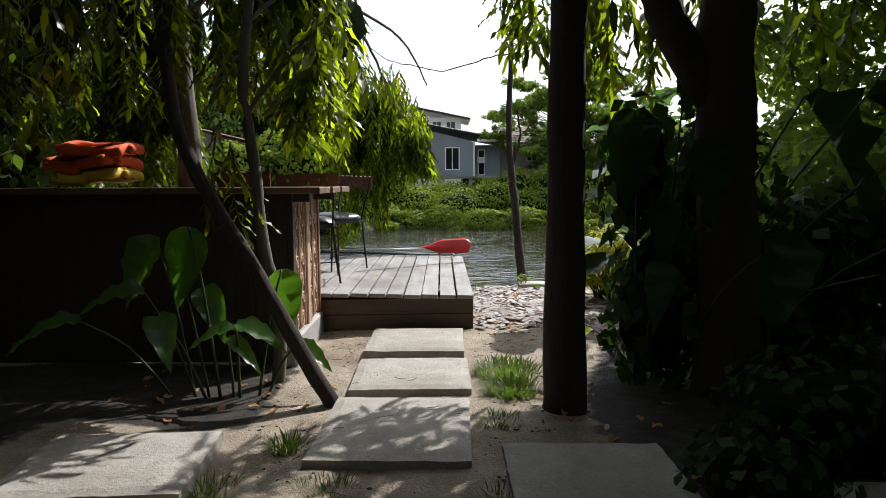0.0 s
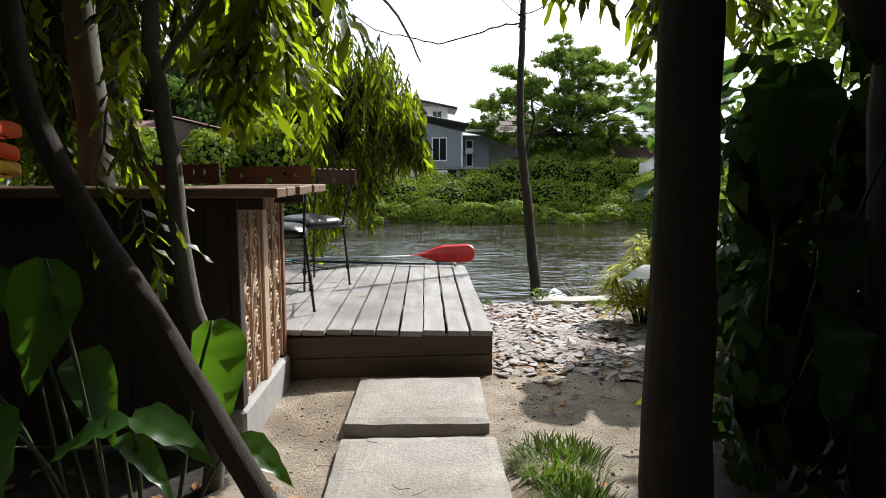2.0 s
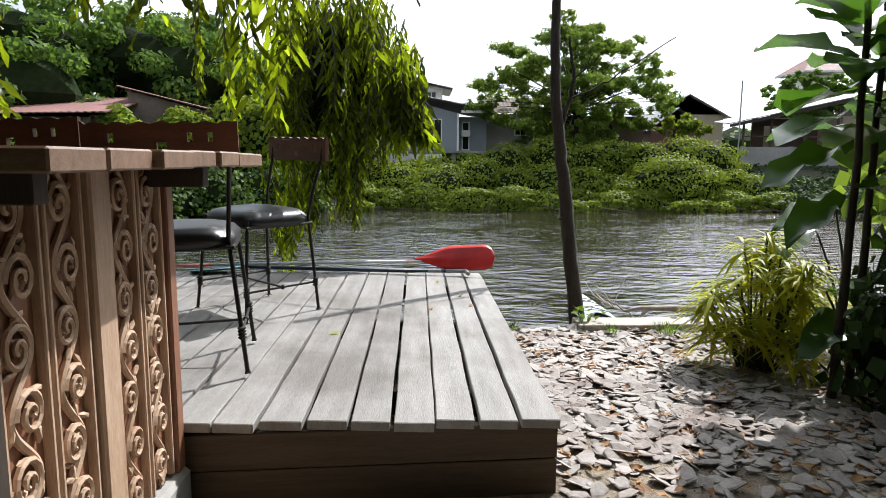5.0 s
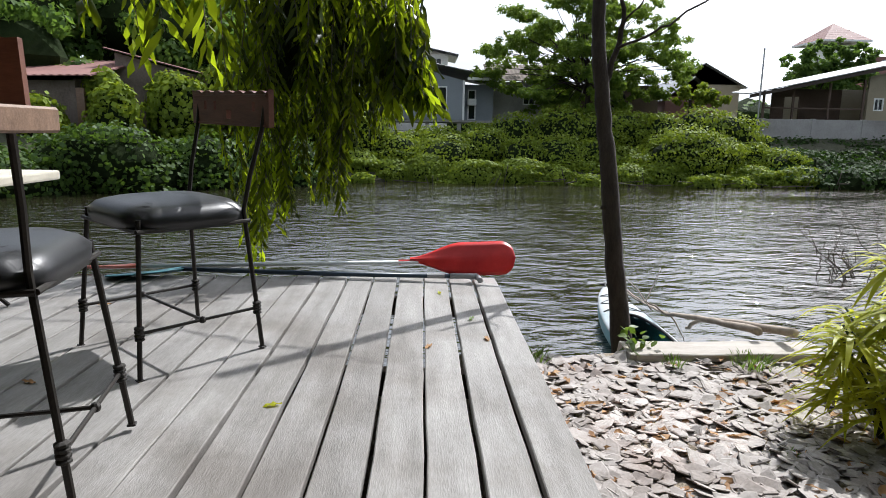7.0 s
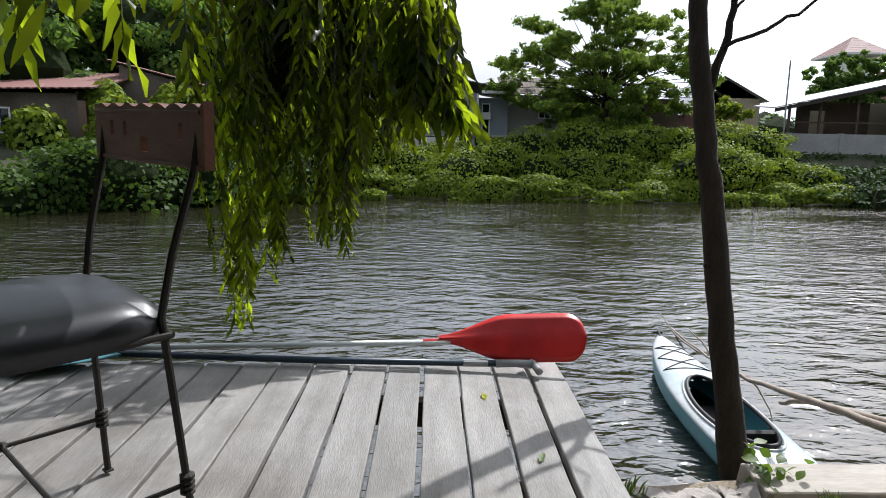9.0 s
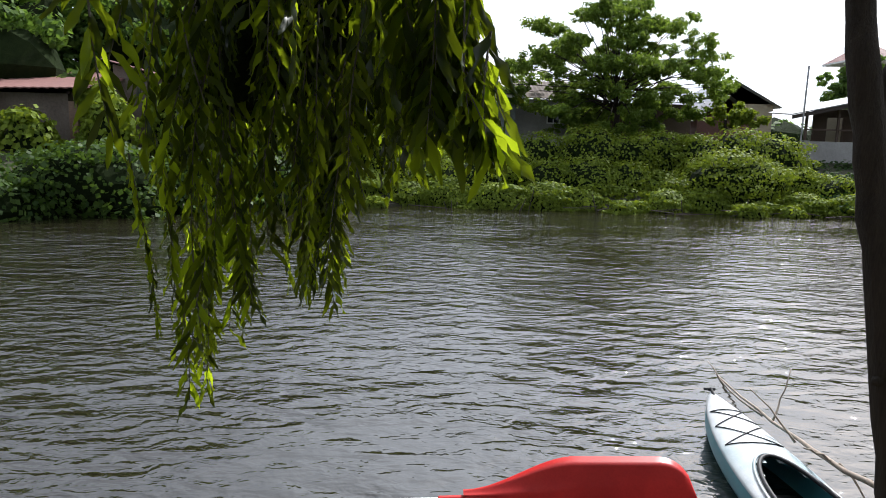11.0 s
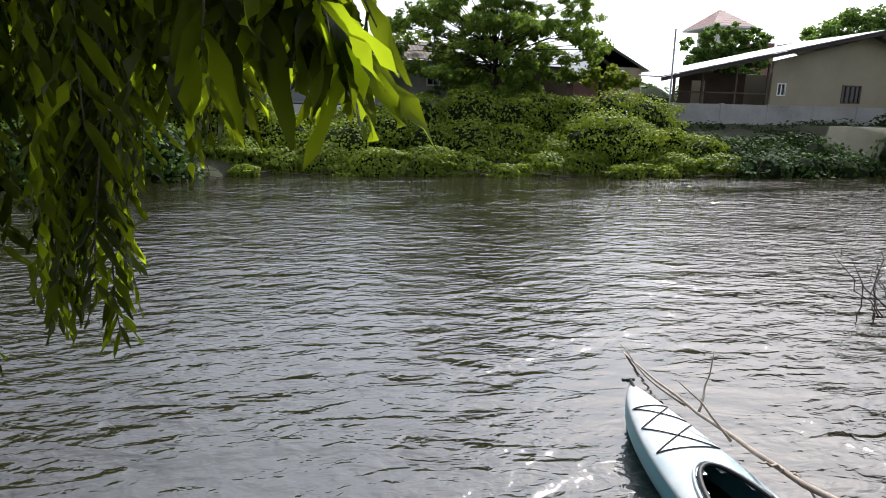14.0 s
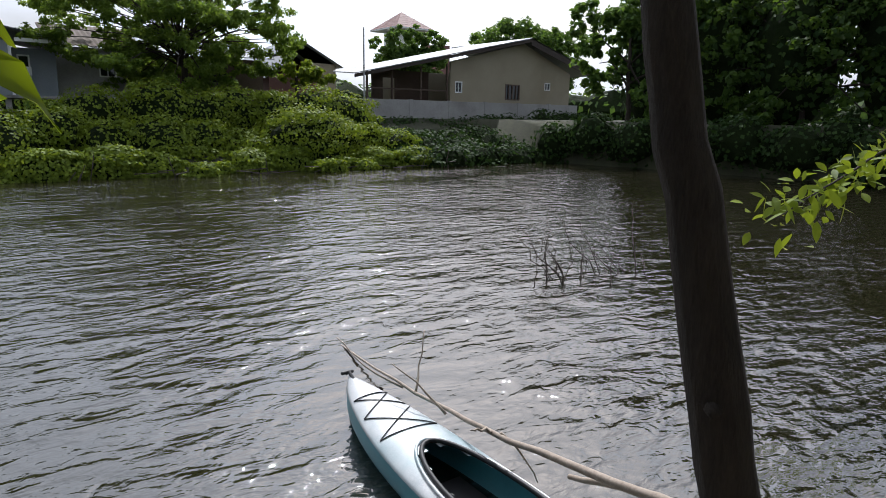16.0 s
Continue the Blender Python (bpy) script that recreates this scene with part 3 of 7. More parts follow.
# ---- stepping stones ----
def paver(x0, x1, y0, y1, zt, seed, rz=0.0, thick=0.075):
    rng = random.Random(seed)
    bm = bmesh.new()
    nxs, nys = 14, 12
    top = []
    for j in range(nys + 1):
        row = []
        for i in range(nxs + 1):
            u, v = i / nxs - 0.5, j / nys - 0.5
            rag = 0.012 * noise.noise((u * 6 + seed, v * 6, 3))
            ex = (x1 - x0) * u * (1 + rag) + 0.008 * noise.noise((v * 9, seed, 1)) * (abs(u) > 0.45)
            ey = (y1 - y0) * v * (1 + rag) + 0.008 * noise.noise((u * 9, seed, 2)) * (abs(v) > 0.45)
            edge = max(abs(u), abs(v))
            dz = -0.012 if edge > 0.495 else 0.0
            dz += 0.006 * noise.noise((u * 5 + seed, v * 5, 0)) + 0.006 * abs(noise.noise((u * 3 - v * 2 + seed, v * 2.5, 9)))
            row.append(bm.verts.new((ex, ey, dz)))
        top.append(row)
    for j in range(nys):
        for i in range(nxs):
            bm.faces.new((top[j][i], top[j][i + 1], top[j + 1][i + 1], top[j + 1][i]))
    rim = [e for e in bm.edges if e.is_boundary]
    r = bmesh.ops.extrude_edge_only(bm, edges=rim)
    for v in [g for g in r["geom"] if isinstance(g, bmesh.types.BMVert)]:
        v.co.z -= thick
    bmesh.ops.recalc_face_normals(bm, faces=bm.faces[:])
    ob = part("stepping_stone", bm, M_STONE)
    ob.matrix_world = pose((x0 + x1) / 2, (y0 + y1) / 2, zt, 0, 0, rz)
    return tagged(ob, "square pale concrete stepping stone set in sand", "paving slab", "stepping stones")


for k, a in enumerate(((-0.15, 0.69, 5.09, 5.95, 0.075, -1), (-0.15, 0.70, 4.13, 4.93, 0.06, 0.5), (-0.2, 0.66, 2.98, 3.96, 0.06, -1.5),
                       (-1.58, -0.7, 2.55, 3.29, 0.09, 4), (0.82, 1.66, 2.45, 3.21, 0.055, 0), (2.1, 2.95, 1.95, 2.74, 0.055, 1), (-0.2, 0.64, 1.75, 2.5, 0.05, 1))):
    paver(*a[:5], 20 + k, a[5])


# ---- bar counter ----
counter = tagged(empty("bar_counter", (-2.3, 5.3, 0)), "dark wooden bar counter with a carved teak side panel", "bar counter")


def cpart(name, bm, mat, label=""):
    return under(counter, part(name, bm, mat, label=label))


rng = random.Random(5)
for i in range(24):
    bm = bmesh.new()
    x = -0.79 - 0.145 * i
    box(bm, (0.142, 0.03, 1.36), pose(x, 4.955 + rng.uniform(-0.003, 0.003), 0.7), 0.004)
    cpart("front_board", bm, M_DARKWOOD)
for y0, y1, mat in ((4.93, 5.02, M_DARKWOOD), (5.985, 6.05, M_CARVED)):
    bm = bmesh.new()
    box(bm, (0.05, y1 - y0, 1.16), pose(-0.705, (y0 + y1) / 2, 0.80), 0.006)
    cpart("panel_stile", bm, mat)
bm = bmesh.new()
box(bm, (0.03, 0.97, 1.16), pose(-0.735, 5.5, 0.80))
cpart("panel_back", bm, M_CARVED)
bm = bmesh.new()
box(bm, (0.05, 0.12, 1.17), pose(-0.702, 5.505, 0.80), 0.008)
cpart("plain_strip", bm, M_PALECARVE)


def scroll_strip(y0, y1, z0, z1, seed):
    """A vertical strip carved with a running vine of spirals and leaves."""
    rng = random.Random(seed)
    yc, w = (y0 + y1) / 2, (y1 - y0) / 2
    bm = bmesh.new()
    for y in (y0 + 0.008, y1 - 0.008):
        box(bm, (0.036, 0.016, z1 - z0), pose(-0.712, y, (z0 + z1) / 2), 0.004)
    n = 7
    step = (z1 - z0) / n
    line = []
    for i in range(n * 10 + 1):
        t = i / 10
        line.append((-0.712, yc + (w - 0.035) * 0.75 * math.sin(t * math.pi), z0 + t * step))
    tube(bm, line, 0.011, 6)
    for i in range(n):
        s = 1 if i % 2 == 0 else -1
        cy, cz = yc - s * (w - 0.035) * 0.25, z0 + (i + 0.5) * step
        spiral = []
        for k in range(22):
            a = k * 0.5
            r = (w - 0.028) * 0.78 * (1 - k / 24)
            spiral.append((-0.706 + 0.0004 * k, cy + s * r * math.cos(a), cz + r * math.sin(a) * 1.15))
        tube(bm, spiral, [0.0105 - 0.0002 * k for k in range(22)], 6)
        for k in range(5):
            a = rng.uniform(0, 6.28)
            m = Matrix.Translation((-0.711, yc + rng.uniform(-1, 1) * (w - 0.04), cz + rng.uniform(-0.5, 0.5) * step)) @ Matrix.Rotation(a, 4, "X")
            bmesh.ops.create_icosphere(bm, subdivisions=1, radius=1.0, matrix=m @ Matrix.Diagonal((0.011, 0.010, 0.030, 1)))
    return cpart("carved_strip", bm, M_PALECARVE, "carved strip of running scrolls")


for k, (a, b) in enumerate(((5.03, 5.23), (5.245, 5.435), (5.58, 5.77), (5.785, 5.975))):
    scroll_strip(a, b, 0.23, 1.37, k)
bm = bmesh.new()
box(bm, (0.16, 1.16, 0.30), pose(-0.745, 5.49, 0.07), 0.02)
cpart("plinth", bm, M_BLOCK, "rough concrete plinth")
bm = bmesh.new()
box(bm, (0.04, 1.1, 1.36), pose(-1.0, 5.55, 0.7), 0.004)
cpart("inner_panel", bm, M_DARKWOOD)
yy = 4.83
for k in range(7):
    w = 0.225 + rng.uniform(-0.012, 0.012)
    left = -4.2 if k < 3 else -1.06
    xr = -0.43 + rng.uniform(-0.018, 0.018)
    bm = bmesh.new()
    box(bm, (xr - left, w - 0.006, 0.05), pose((xr + left) / 2, yy + w / 2, 1.405 + rng.uniform(-0.003, 0.003)), 0.005)
    cpart("top_board", bm, M_CTOP)
    yy += w
for y in (4.99, 5.9):
    bm = bmesh.new()
    box(bm, (0.30 if y > 5.5 else 3.4, 0.06, 0.07), pose(-0.66 if y > 5.5 else -2.25, y, 1.345), 0.004)
    cpart("top_bearer", bm, M_DARKWOOD)


# ---- bar chairs, table ----
def bar_chair():
    chair = tagged(empty("bar_chair"), "tall iron bar chair, black vinyl seat, carved red-brown back slat", "chair", "bar chairs on the deck")
    bm = bmesh.new()
    n = 16
    grid = [[None] * (n + 1) for _ in range(n + 1)]
    for j in range(n + 1):
        for i in range(n + 1):
            u, v = 2 * i / n - 1, 2 * j / n - 1
            su = math.copysign(abs(u) ** 0.9, u)
            sv = math.copysign(abs(v) ** 0.9, v)
            e = (abs(u) ** 5 + abs(v) ** 5) ** 0.2
            f = 1.0 if max(abs(u), abs(v)) < 1e-6 else max(abs(u), abs(v)) / max(e, 1e-6)
            dome = (1 - min(1, e)) ** 0.42 if e < 1 else 0.0
            saddle = 0.012 * (1 - u * u) * (v * v) - 0.012 * (1 - v * v) * (1 - u * u)
            grid[j][i] = bm.verts.new((su * f * 0.265, sv * f * 0.265, 0.640 + 0.088 * dome + saddle))
    for j in range(n):
        for i in range(n):
            bm.faces.new((grid[j][i], grid[j][i + 1], grid[j + 1][i + 1], grid[j + 1][i]))
    r = bmesh.ops.extrude_edge_only(bm, edges=[e for e in bm.edges if e.is_boundary])
    low = [g for g in r["geom"] if isinstance(g, bmesh.types.BMVert)]
    for v in low:
        v.co.z -= 0.055
        v.co.x *= 0.985
        v.co.y *= 0.985
    bmesh.ops.contextual_create(bm, geom=[e for e in bm.edges if e.is_boundary])
    bmesh.ops.recalc_face_normals(bm, faces=bm.faces[:])
    seat = part("seat", bm, M_VINYL, chair, smooth=True)
    bm = bmesh.new()
    ring = [(0.252 * (1 if k in (0, 3) else -1), 0.252 * (1 if k < 2 else -1), 0.595) for k in range(4)]
    for k in range(4):
        tube(bm, (ring[k], ring[(k + 1) % 4]), 0.009, 8)
    part("seat_frame", bm, M_IRON, chair)
    feet = []
    for sx in (-1, 1):
        for sy in (-1, 1):
            foot, top = Vector((0.285 * sx, 0.285 * sy, 0)), Vector((0.235 * sx, 0.235 * sy, 0.64))
            bm = bmesh.new()
            if sy > 0:
                tube(bm, (foot, foot.lerp(top, 0.5), top, (0.25 * sx, 0.262 * sy, 0.80), (0.268 * sx, 0.315 * sy, 1.0), (0.275 * sx, 0.335 * sy, 1.15)), 0.0105, 8)
            else:
                tube(bm, (foot, foot.lerp(top, 0.5), top), 0.0105, 8)
            box(bm, (0.028, 0.028, 0.008), pose(foot.x, foot.y, 0.004), 0.002)
            leg = part("leg", bm, M_IRON, chair, smooth=False)
            at = foot.lerp(top, 0.30)
            bm = bmesh.new()
            for q in range(4):
                bmesh.ops.create_uvsphere(bm, u_segments=8, v_segments=5, radius=1.0,
                                          matrix=Matrix.Translation(at + Vector((0, 0, -0.022 + 0.015 * q))) @ Matrix.Diagonal((0.021, 0.021, 0.010, 1)))
            part("cord_wrap", bm, M_ROPE, chair)
            feet.append(at)
    for a, b in ((0, 1), (2, 3)):
        bm = bmesh.new()
        tube(bm, (feet[a], feet[b]), 0.007, 8)
        part("stretcher", bm, M_IRON, chair)
    bm = bmesh.new()
    tube(bm, (feet[0].lerp(feet[1], 0.5), feet[2].lerp(feet[3], 0.5)), 0.007, 8)
    bmesh.ops.create_uvsphere(bm, u_segments=8, v_segments=5, radius=0.016, matrix=Matrix.Translation(feet[0].lerp(feet[1], 0.5)))
    bmesh.ops.create_uvsphere(bm, u_segments=8, v_segments=5, radius=0.016, matrix=Matrix.Translation(feet[2].lerp(feet[3], 0.5)))
    part("cross_stretcher", bm, M_IRON, chair)
    # back slat: pierced board with a scalloped top edge
    bm = bmesh.new()
    cols, x0, x1 = 30, -0.315, 0.315
    zrow = (1.005, 1.035, 1.075, 1.115, 1.15)
    holes = {(5, 2), (14, 1), (15, 1), (24, 2), (9, 2)}

    def pt(i, j, y):
        x = x0 + (x1 - x0) * i / cols
        z = zrow[j] if j < 4 else zrow[4] + 0.014 * abs(math.sin(i * 0.75)) + (0.012 if i in (0, cols) else 0)
        return (x, y, z)

    for y in (0.318, 0.345):
        V = [[bm.verts.new(pt(i, j, y)) for j in range(5)] for i in range(cols + 1)]
        for i in range(cols):
            for j in range(4):
                if (i, j) not in holes:
                    bm.faces.new((V[i][j], V[i + 1][j], V[i + 1][j + 1], V[i][j + 1]))
    bmesh.ops.remove_doubles(bm, verts=bm.verts[:], dist=1e-5)
    edges = [e for e in bm.edges if e.is_boundary]
    front = {}
    for e in edges:
        key = tuple(sorted((round(v.co.x, 4), round(v.co.z, 4)) for v in e.verts))
        if key in front:
            o = front[key]
            a, b = e.verts
            c = min(o.verts, key=lambda v: (v.co - b.co).length)
            d = o.other_vert(c)
            try:
                bm.faces.new((a, b, c, d))
            except ValueError:
                pass
        else:
            front[key] = e
    for z in (1.012, 1.142):
        box(bm, (0.60, 0.006, 0.010), pose(0, 0.3155, z), 0.002)
    bmesh.ops.recalc_face_normals(bm, faces=bm.faces[:])
    part("back_slat", bm, M_REDWOOD, chair, "carved red-brown wooden slat")
    return chair


chair = bar_chair()
chair.matrix_world = pose(-0.86, 7.98, deck_z(-0.86), 0, 1.7, -42)
copy_thing(chair, pose(-0.91, 6.82, deck_z(-0.91), 0, 1.7, 191))
copy_thing(chair, pose(-1.56, 7.0, deck_z(-1.56), 0, 1.7, 176))


def bar_table():
    t = tagged(empty("bar_table", (-2.3, 8.25, deck_z(-2.3) - 0.0)), "high bar table with a thick cream-painted top and crossed iron legs", "table")
    bm = bmesh.new()
    box(bm, (1.3, 0.75, 0.05), pose(0, 0, 0.69), 0.012, 2)
    part("tabletop", bm, M_TABLETOP, t)
    for sy in (-1, 1):
        bm = bmesh.new()
        box(bm, (0.5, 0.06, 0.05), pose(0, 0.2 * sy, 0.64), 0.005)
        part("apron", bm, M_DARKWOOD, t)
    for sx in (-1, 1):
        for sy in (-1, 1):
            bm = bmesh.new()
            tube(bm, ((0.38 * sx, 0.26 * sy, 0), (-0.30 * sx, 0.24 * sy, 0.65)), 0.011, 8)
            part("leg", bm, M_IRON, t)
    return t


bar_table()


# ---- paddles ----
def blade_mesh(bm, length, width, m, thick=0.007, taper=0.5):
    n, k = 44, 8
    for side in (1, -1):
        rows = []
        for i in range(n + 1):
            s = i / n
            w = width / 2 * (0.16 + 0.84 * smooth01(s / taper))
            if s > 0.86:
                w *= math.sqrt(max(0.004, 1 - ((s - 0.86) / 0.1403) ** 2))
            rows.append([bm.verts.new(m @ Vector((s * length, (2 * j / k - 1) * w,
                        side * thick * (1 - (2 * j / k - 1) ** 2) + (0.010 * math.exp(-((2 * j / k - 1) * 4) ** 2) * (1 - s) * side) + 0.02 * s * s))) for j in range(k + 1)])
        for i in range(n):
            for j in range(k):
                f = (rows[i][j], rows[i + 1][j], rows[i + 1][j + 1], rows[i][j + 1])
                bm.faces.new(f if side > 0 else f[::-1])
    bmesh.ops.remove_doubles(bm, verts=bm.verts[:], dist=1e-5)


def double_paddle():
    p = tagged(empty("kayak_paddle", (0.2, 9.56, deck_z(0.2) + 0.115)), "double-ended kayak paddle with a red blade and pale shaft", "paddle")
    bm = bmesh.new()
    blade_mesh(bm, 0.74, 0.25, pose(0.0, 0.0, 0.015, 60, -1.8, -2))
    part("blade", bm, M_RED, p, "bright red plastic blade", smooth=True)
    bm = bmesh.new()
    tube(bm, ((0.08, 0, 0.0), (-0.9, -0.06, -0.01), (-1.84, -0.12, -0.02)), 0.0145, 10)
    part("shaft", bm, M_SILVER, p, smooth=True)
    bm = bmesh.new()
    tube(bm, ((0.0, 0, 0.0), (-0.08, -0.007, -0.001)), 0.017, 10)
    part("collar", bm, M_RED, p)
    bm = bmesh.new()
    blade_mesh(bm, 0.46, 0.17, pose(-1.82, -0.118, -0.015, 14, 2, 192))
    part("blade", bm, M_CORAL, p, "faded coral plastic blade", smooth=True)
    return p


def single_paddle():
    p = tagged(empty("canoe_paddle", (0.6, 9.47, deck_z(0.6) + 0.035)), "canoe paddle with navy shaft, grey grip and teal blade", "paddle")
    bm = bmesh.new()
    tube(bm, ((-0.10, 0, 0.012), (-1.0, -0.03, 0.030), (-1.93, -0.07, 0.065)), 0.0165, 10)
    part("shaft", bm, M_NAVY, p, smooth=True)
    bm = bmesh.new()
    tube(bm, ((-0.28, -0.006, 0.0155), (-0.16, -0.002, 0.0132)), 0.0178, 10)
    part("band", bm, M_GREY, p)
    bm = bmesh.new()
    tube(bm, ((-0.12, 0, 0.012), (-0.02, 0, 0.014), (0.06, -0.005, 0.012)), (0.02, 0.019, 0.022), 10)
    tube(bm, wobble(((0.03, 0.05, 0.012), (0.065, 0.0, 0.014), (0.085, -0.08, 0.0)), 3, 0, rng), 0.019, 8)
    part("grip", bm, M_GREY, p, "grey moulded grip", smooth=True)
    bm = bmesh.new()
    blade_mesh(bm, 0.48, 0.2, pose(-1.91, -0.068, 0.066, 10, 3, 208), taper=0.35)
    part("blade", bm, M_TEAL, p, "teal plastic blade", smooth=True)
    return p


double_paddle()
single_paddle()


# ---- kayak ----
def kayak():
    k = tagged(empty("kayak", (2.67, 11.5, WATER_Z), -1.5), "white and teal sit-in kayak floating beside the bank", "kayak")
    L, B = 3.7, 0.62
    n, seg = 40, 20

    def half(s):
        return B / 2 * max(0.0, 1 - abs(2 * s - 1) ** 2.3) ** 0.72 + 0.012

    def sheer(s):
        return 0.19 + 0.13 * abs(2 * s - 1) ** 2.2

    def section(s, a):
        w = half(s)
        top = sheer(s)
        if a <= 0.5:           # hull, from one gunwale under to the other
            t = a / 0.5 * math.pi
            return (w * math.cos(t), top - (top + 0.10 - 0.10 * abs(2 * s - 1) ** 3) * math.sin(t) ** 0.65)
        t = (a - 0.5) / 0.5 * math.pi
        return (-w * math.cos(t), top + 0.075 * math.sin(t) * (1 - 0.35 * abs(2 * s - 1)))

    def inside(s, x):
        q = ((s - 0.50) / 0.195) ** 2 + (x / (B * 0.36)) ** 2
        return q < 1

    for nm, a0, a1, mat in (("hull", 0.0, 0.5, M_KAYAKT), ("deck_shell", 0.5, 1.0, M_KAYAKW)):
        bm = bmesh.new()
        rows = []
        for i in range(n + 1):
            s = i / n
            rows.append([bm.verts.new((section(s, a0 + (a1 - a0) * j / seg)[0], (s - 0.5) * L, section(s, a0 + (a1 - a0) * j / seg)[1])) for j in range(seg + 1)])
        for i in range(n):
            for j in range(seg):
                c = [rows[i][j], rows[i + 1][j], rows[i + 1][j + 1], rows[i][j + 1]]
                if nm == "deck_shell":
                    mx = sum(v.co.x for v in c) / 4
                    if inside((i + 0.5) / n, mx):
                        continue
                bm.faces.new(c)
        bmesh.ops.recalc_face_normals(bm, faces=bm.faces[:])
        part(nm, bm, mat, k, "white mottled deck" if nm == "deck_shell" else "teal hull", smooth=True)
    bm = bmesh.new()
    rim = []
    for q in range(41):
        a = 2 * math.pi * q / 40
        s = 0.50 + 0.195 * math.cos(a)
        x = B * 0.37 * math.sin(a)
        rim.append((x, (s - 0.5) * L, sheer(s) + 0.07 * (1 - (x / (B / 2)) ** 2) ** 0.5 + 0.014))
    tube(bm, rim, 0.017, 8, cap=False)
    part("cockpit_rim", bm, M_BLACK, k, "black cockpit rim", smooth=True)
    bm = bmesh.new()
    tube(bm, [(x * 1.14, y * 1.07, z - 0.012) for x, y, z in rim], 0.012, 8, cap=False)
    part("cockpit_moulding", bm, M_KAYAKW, k, smooth=True)
    bm = bmesh.new()
    box(bm, (0.36, 1.2, 0.02), pose(0, 0, 0.03), 0.008)
    box(bm, (0.36, 0.36, 0.05), pose(0, -0.25, 0.07), 0.02)
    box(bm, (0.34, 0.05, 0.26), pose(0, -0.50, 0.17, -12), 0.02)
    part("seat", bm, M_BLACK, k, "black moulded seat")
    for y, sg in ((L / 2 - 0.02, 1), (-L / 2 + 0.02, -1)):
        bm = bmesh.new()
        tube(bm, ((0, y - 0.05 * sg, 0.35), (0, y + 0.03 * sg, 0.385), (0, y + 0.07 * sg, 0.355)), 0.014, 8)
        box(bm, (0.11, 0.025, 0.025), pose(0, y + 0.06 * sg, 0.37), 0.006)
        part("grab_handle", bm, M_BLACK, k)
    def top(x, y):
        s = y / L + 0.5
        w = half(s)
        return sheer(s) + 0.075 * math.sqrt(max(0, 1 - min(1, (x / w) ** 2))) * (1 - 0.35 * abs(2 * s - 1)) + 0.006
    for ya, yb in ((0.95, 1.25), (1.25, 1.5), (1.5, 1.3), (1.25, 0.95), (0.95, 0.95), (1.5, 1.5)):
        bm = bmesh.new()
        pts = []
        for q in range(9):
            t = q / 8
            y = ya + (yb - ya) * t
            w = half(y / L + 0.5) * 0.86
            x = -w + 2 * w * t
            pts.append((x, y, top(x, y)))
        tube(bm, pts, 0.0045, 5)
        part("deck_cord", bm, M_BLACK, k)
    return k


kayak()


# ---- plank edging, sticks, mooring pole ----
bm = bmesh.new()
box(bm, (1.28, 0.24, 0.055), pose(0, 0, 0), 0.006)
box(bm, (0.05, 0.24, 0.17), pose(-0.66, 0.01, -0.06, 0, 8, 0), 0.006)
bmesh.ops.subdivide_edges(bm, edges=[e for e in bm.edges if abs(e.verts[0].co.x - e.verts[1].co.x) > 0.5], cuts=8)
for v in bm.verts:
    v.co.z += 0.006 * noise.noise((v.co.x * 3, v.co.y, 0))
edging = part("edging_plank", bm, M_OLDPLANK)
edging.matrix_world = pose(2.28, 9.08, 0.0, 2, 0, 1)
tagged(edging, "pale sawn plank laid along the edge of the bank", "plank")

rng = random.Random(8)
pole = tagged(empty("mooring_pole", (1.75, 9.45, -0.9)), "tall crooked dark tree pole standing at the water's edge", "pole")
under(pole, stem("pole_trunk", ((1.80, 9.36, -0.9), (1.73, 9.54, 0.0), (1.67, 9.66, 0.6), (1.62, 9.78, 1.2), (1.58, 9.88, 1.7), (1.55, 9.98, 2.2), (1.57, 10.1, 2.8), (1.61, 10.24, 3.5), (1.61, 10.36, 4.1)),
     0.076, 0.034, M_BARK, rng=rng, amount=0.008, flare=0.35))
for pts, r in ((((1.65, 9.7, 0.84), (1.57, 9.67, 0.87)), 0.026), (((1.57, 9.9, 1.68), (1.68, 9.92, 1.98), (1.72, 9.95, 2.28), (1.68, 9.98, 2.6)), 0.026),
               (((1.68, 9.9, 2.0), (1.95, 9.9, 2.12), (2.17, 9.9, 2.26), (2.7, 9.95, 2.6)), 0.012), (((1.71, 9.9, 2.18), (1.84, 9.9, 2.32), (1.88, 9.9, 2.44)), 0.008),
               (((1.61, 10.24, 3.5), (1.29, 10.3, 3.46), (0.85, 10.35, 3.33), (0.49, 10.4, 3.26), (0.1, 10.45, 3.35), (-0.34, 10.5, 3.45), (-0.7, 10.6, 3.7)), 0.012),
               (((1.61, 10.26, 3.6), (1.87, 10.35, 3.72), (2.2, 10.45, 3.95)), 0.009), (((1.61, 10.26, 3.65), (1.47, 10.26, 3.95), (1.27, 10.25, 4.25)), 0.007),
               (((1.61, 10.3, 3.85), (1.77, 10.35, 4.15), (2.0, 10.45, 4.45)), 0.006), (((1.61, 10.25, 3.55), (1.39, 10.25, 3.72), (1.17, 10.2, 3.92)), 0.006)):
    under(pole, stem("branch", pts, r, r * 0.45, M_BARK, seg=7, steps=4, amount=0.012, rng=rng))
bm = bmesh.new()
for q in range(7):
    bmesh.ops.create_icosphere(bm, subdivisions=1, radius=1.0, matrix=Matrix.Translation((1.61 + rng.uniform(-0.03, 0.03), 10.25, 3.42 + q * 0.03)) @ Matrix.Diagonal((0.05, 0.05, 0.02, 1)))
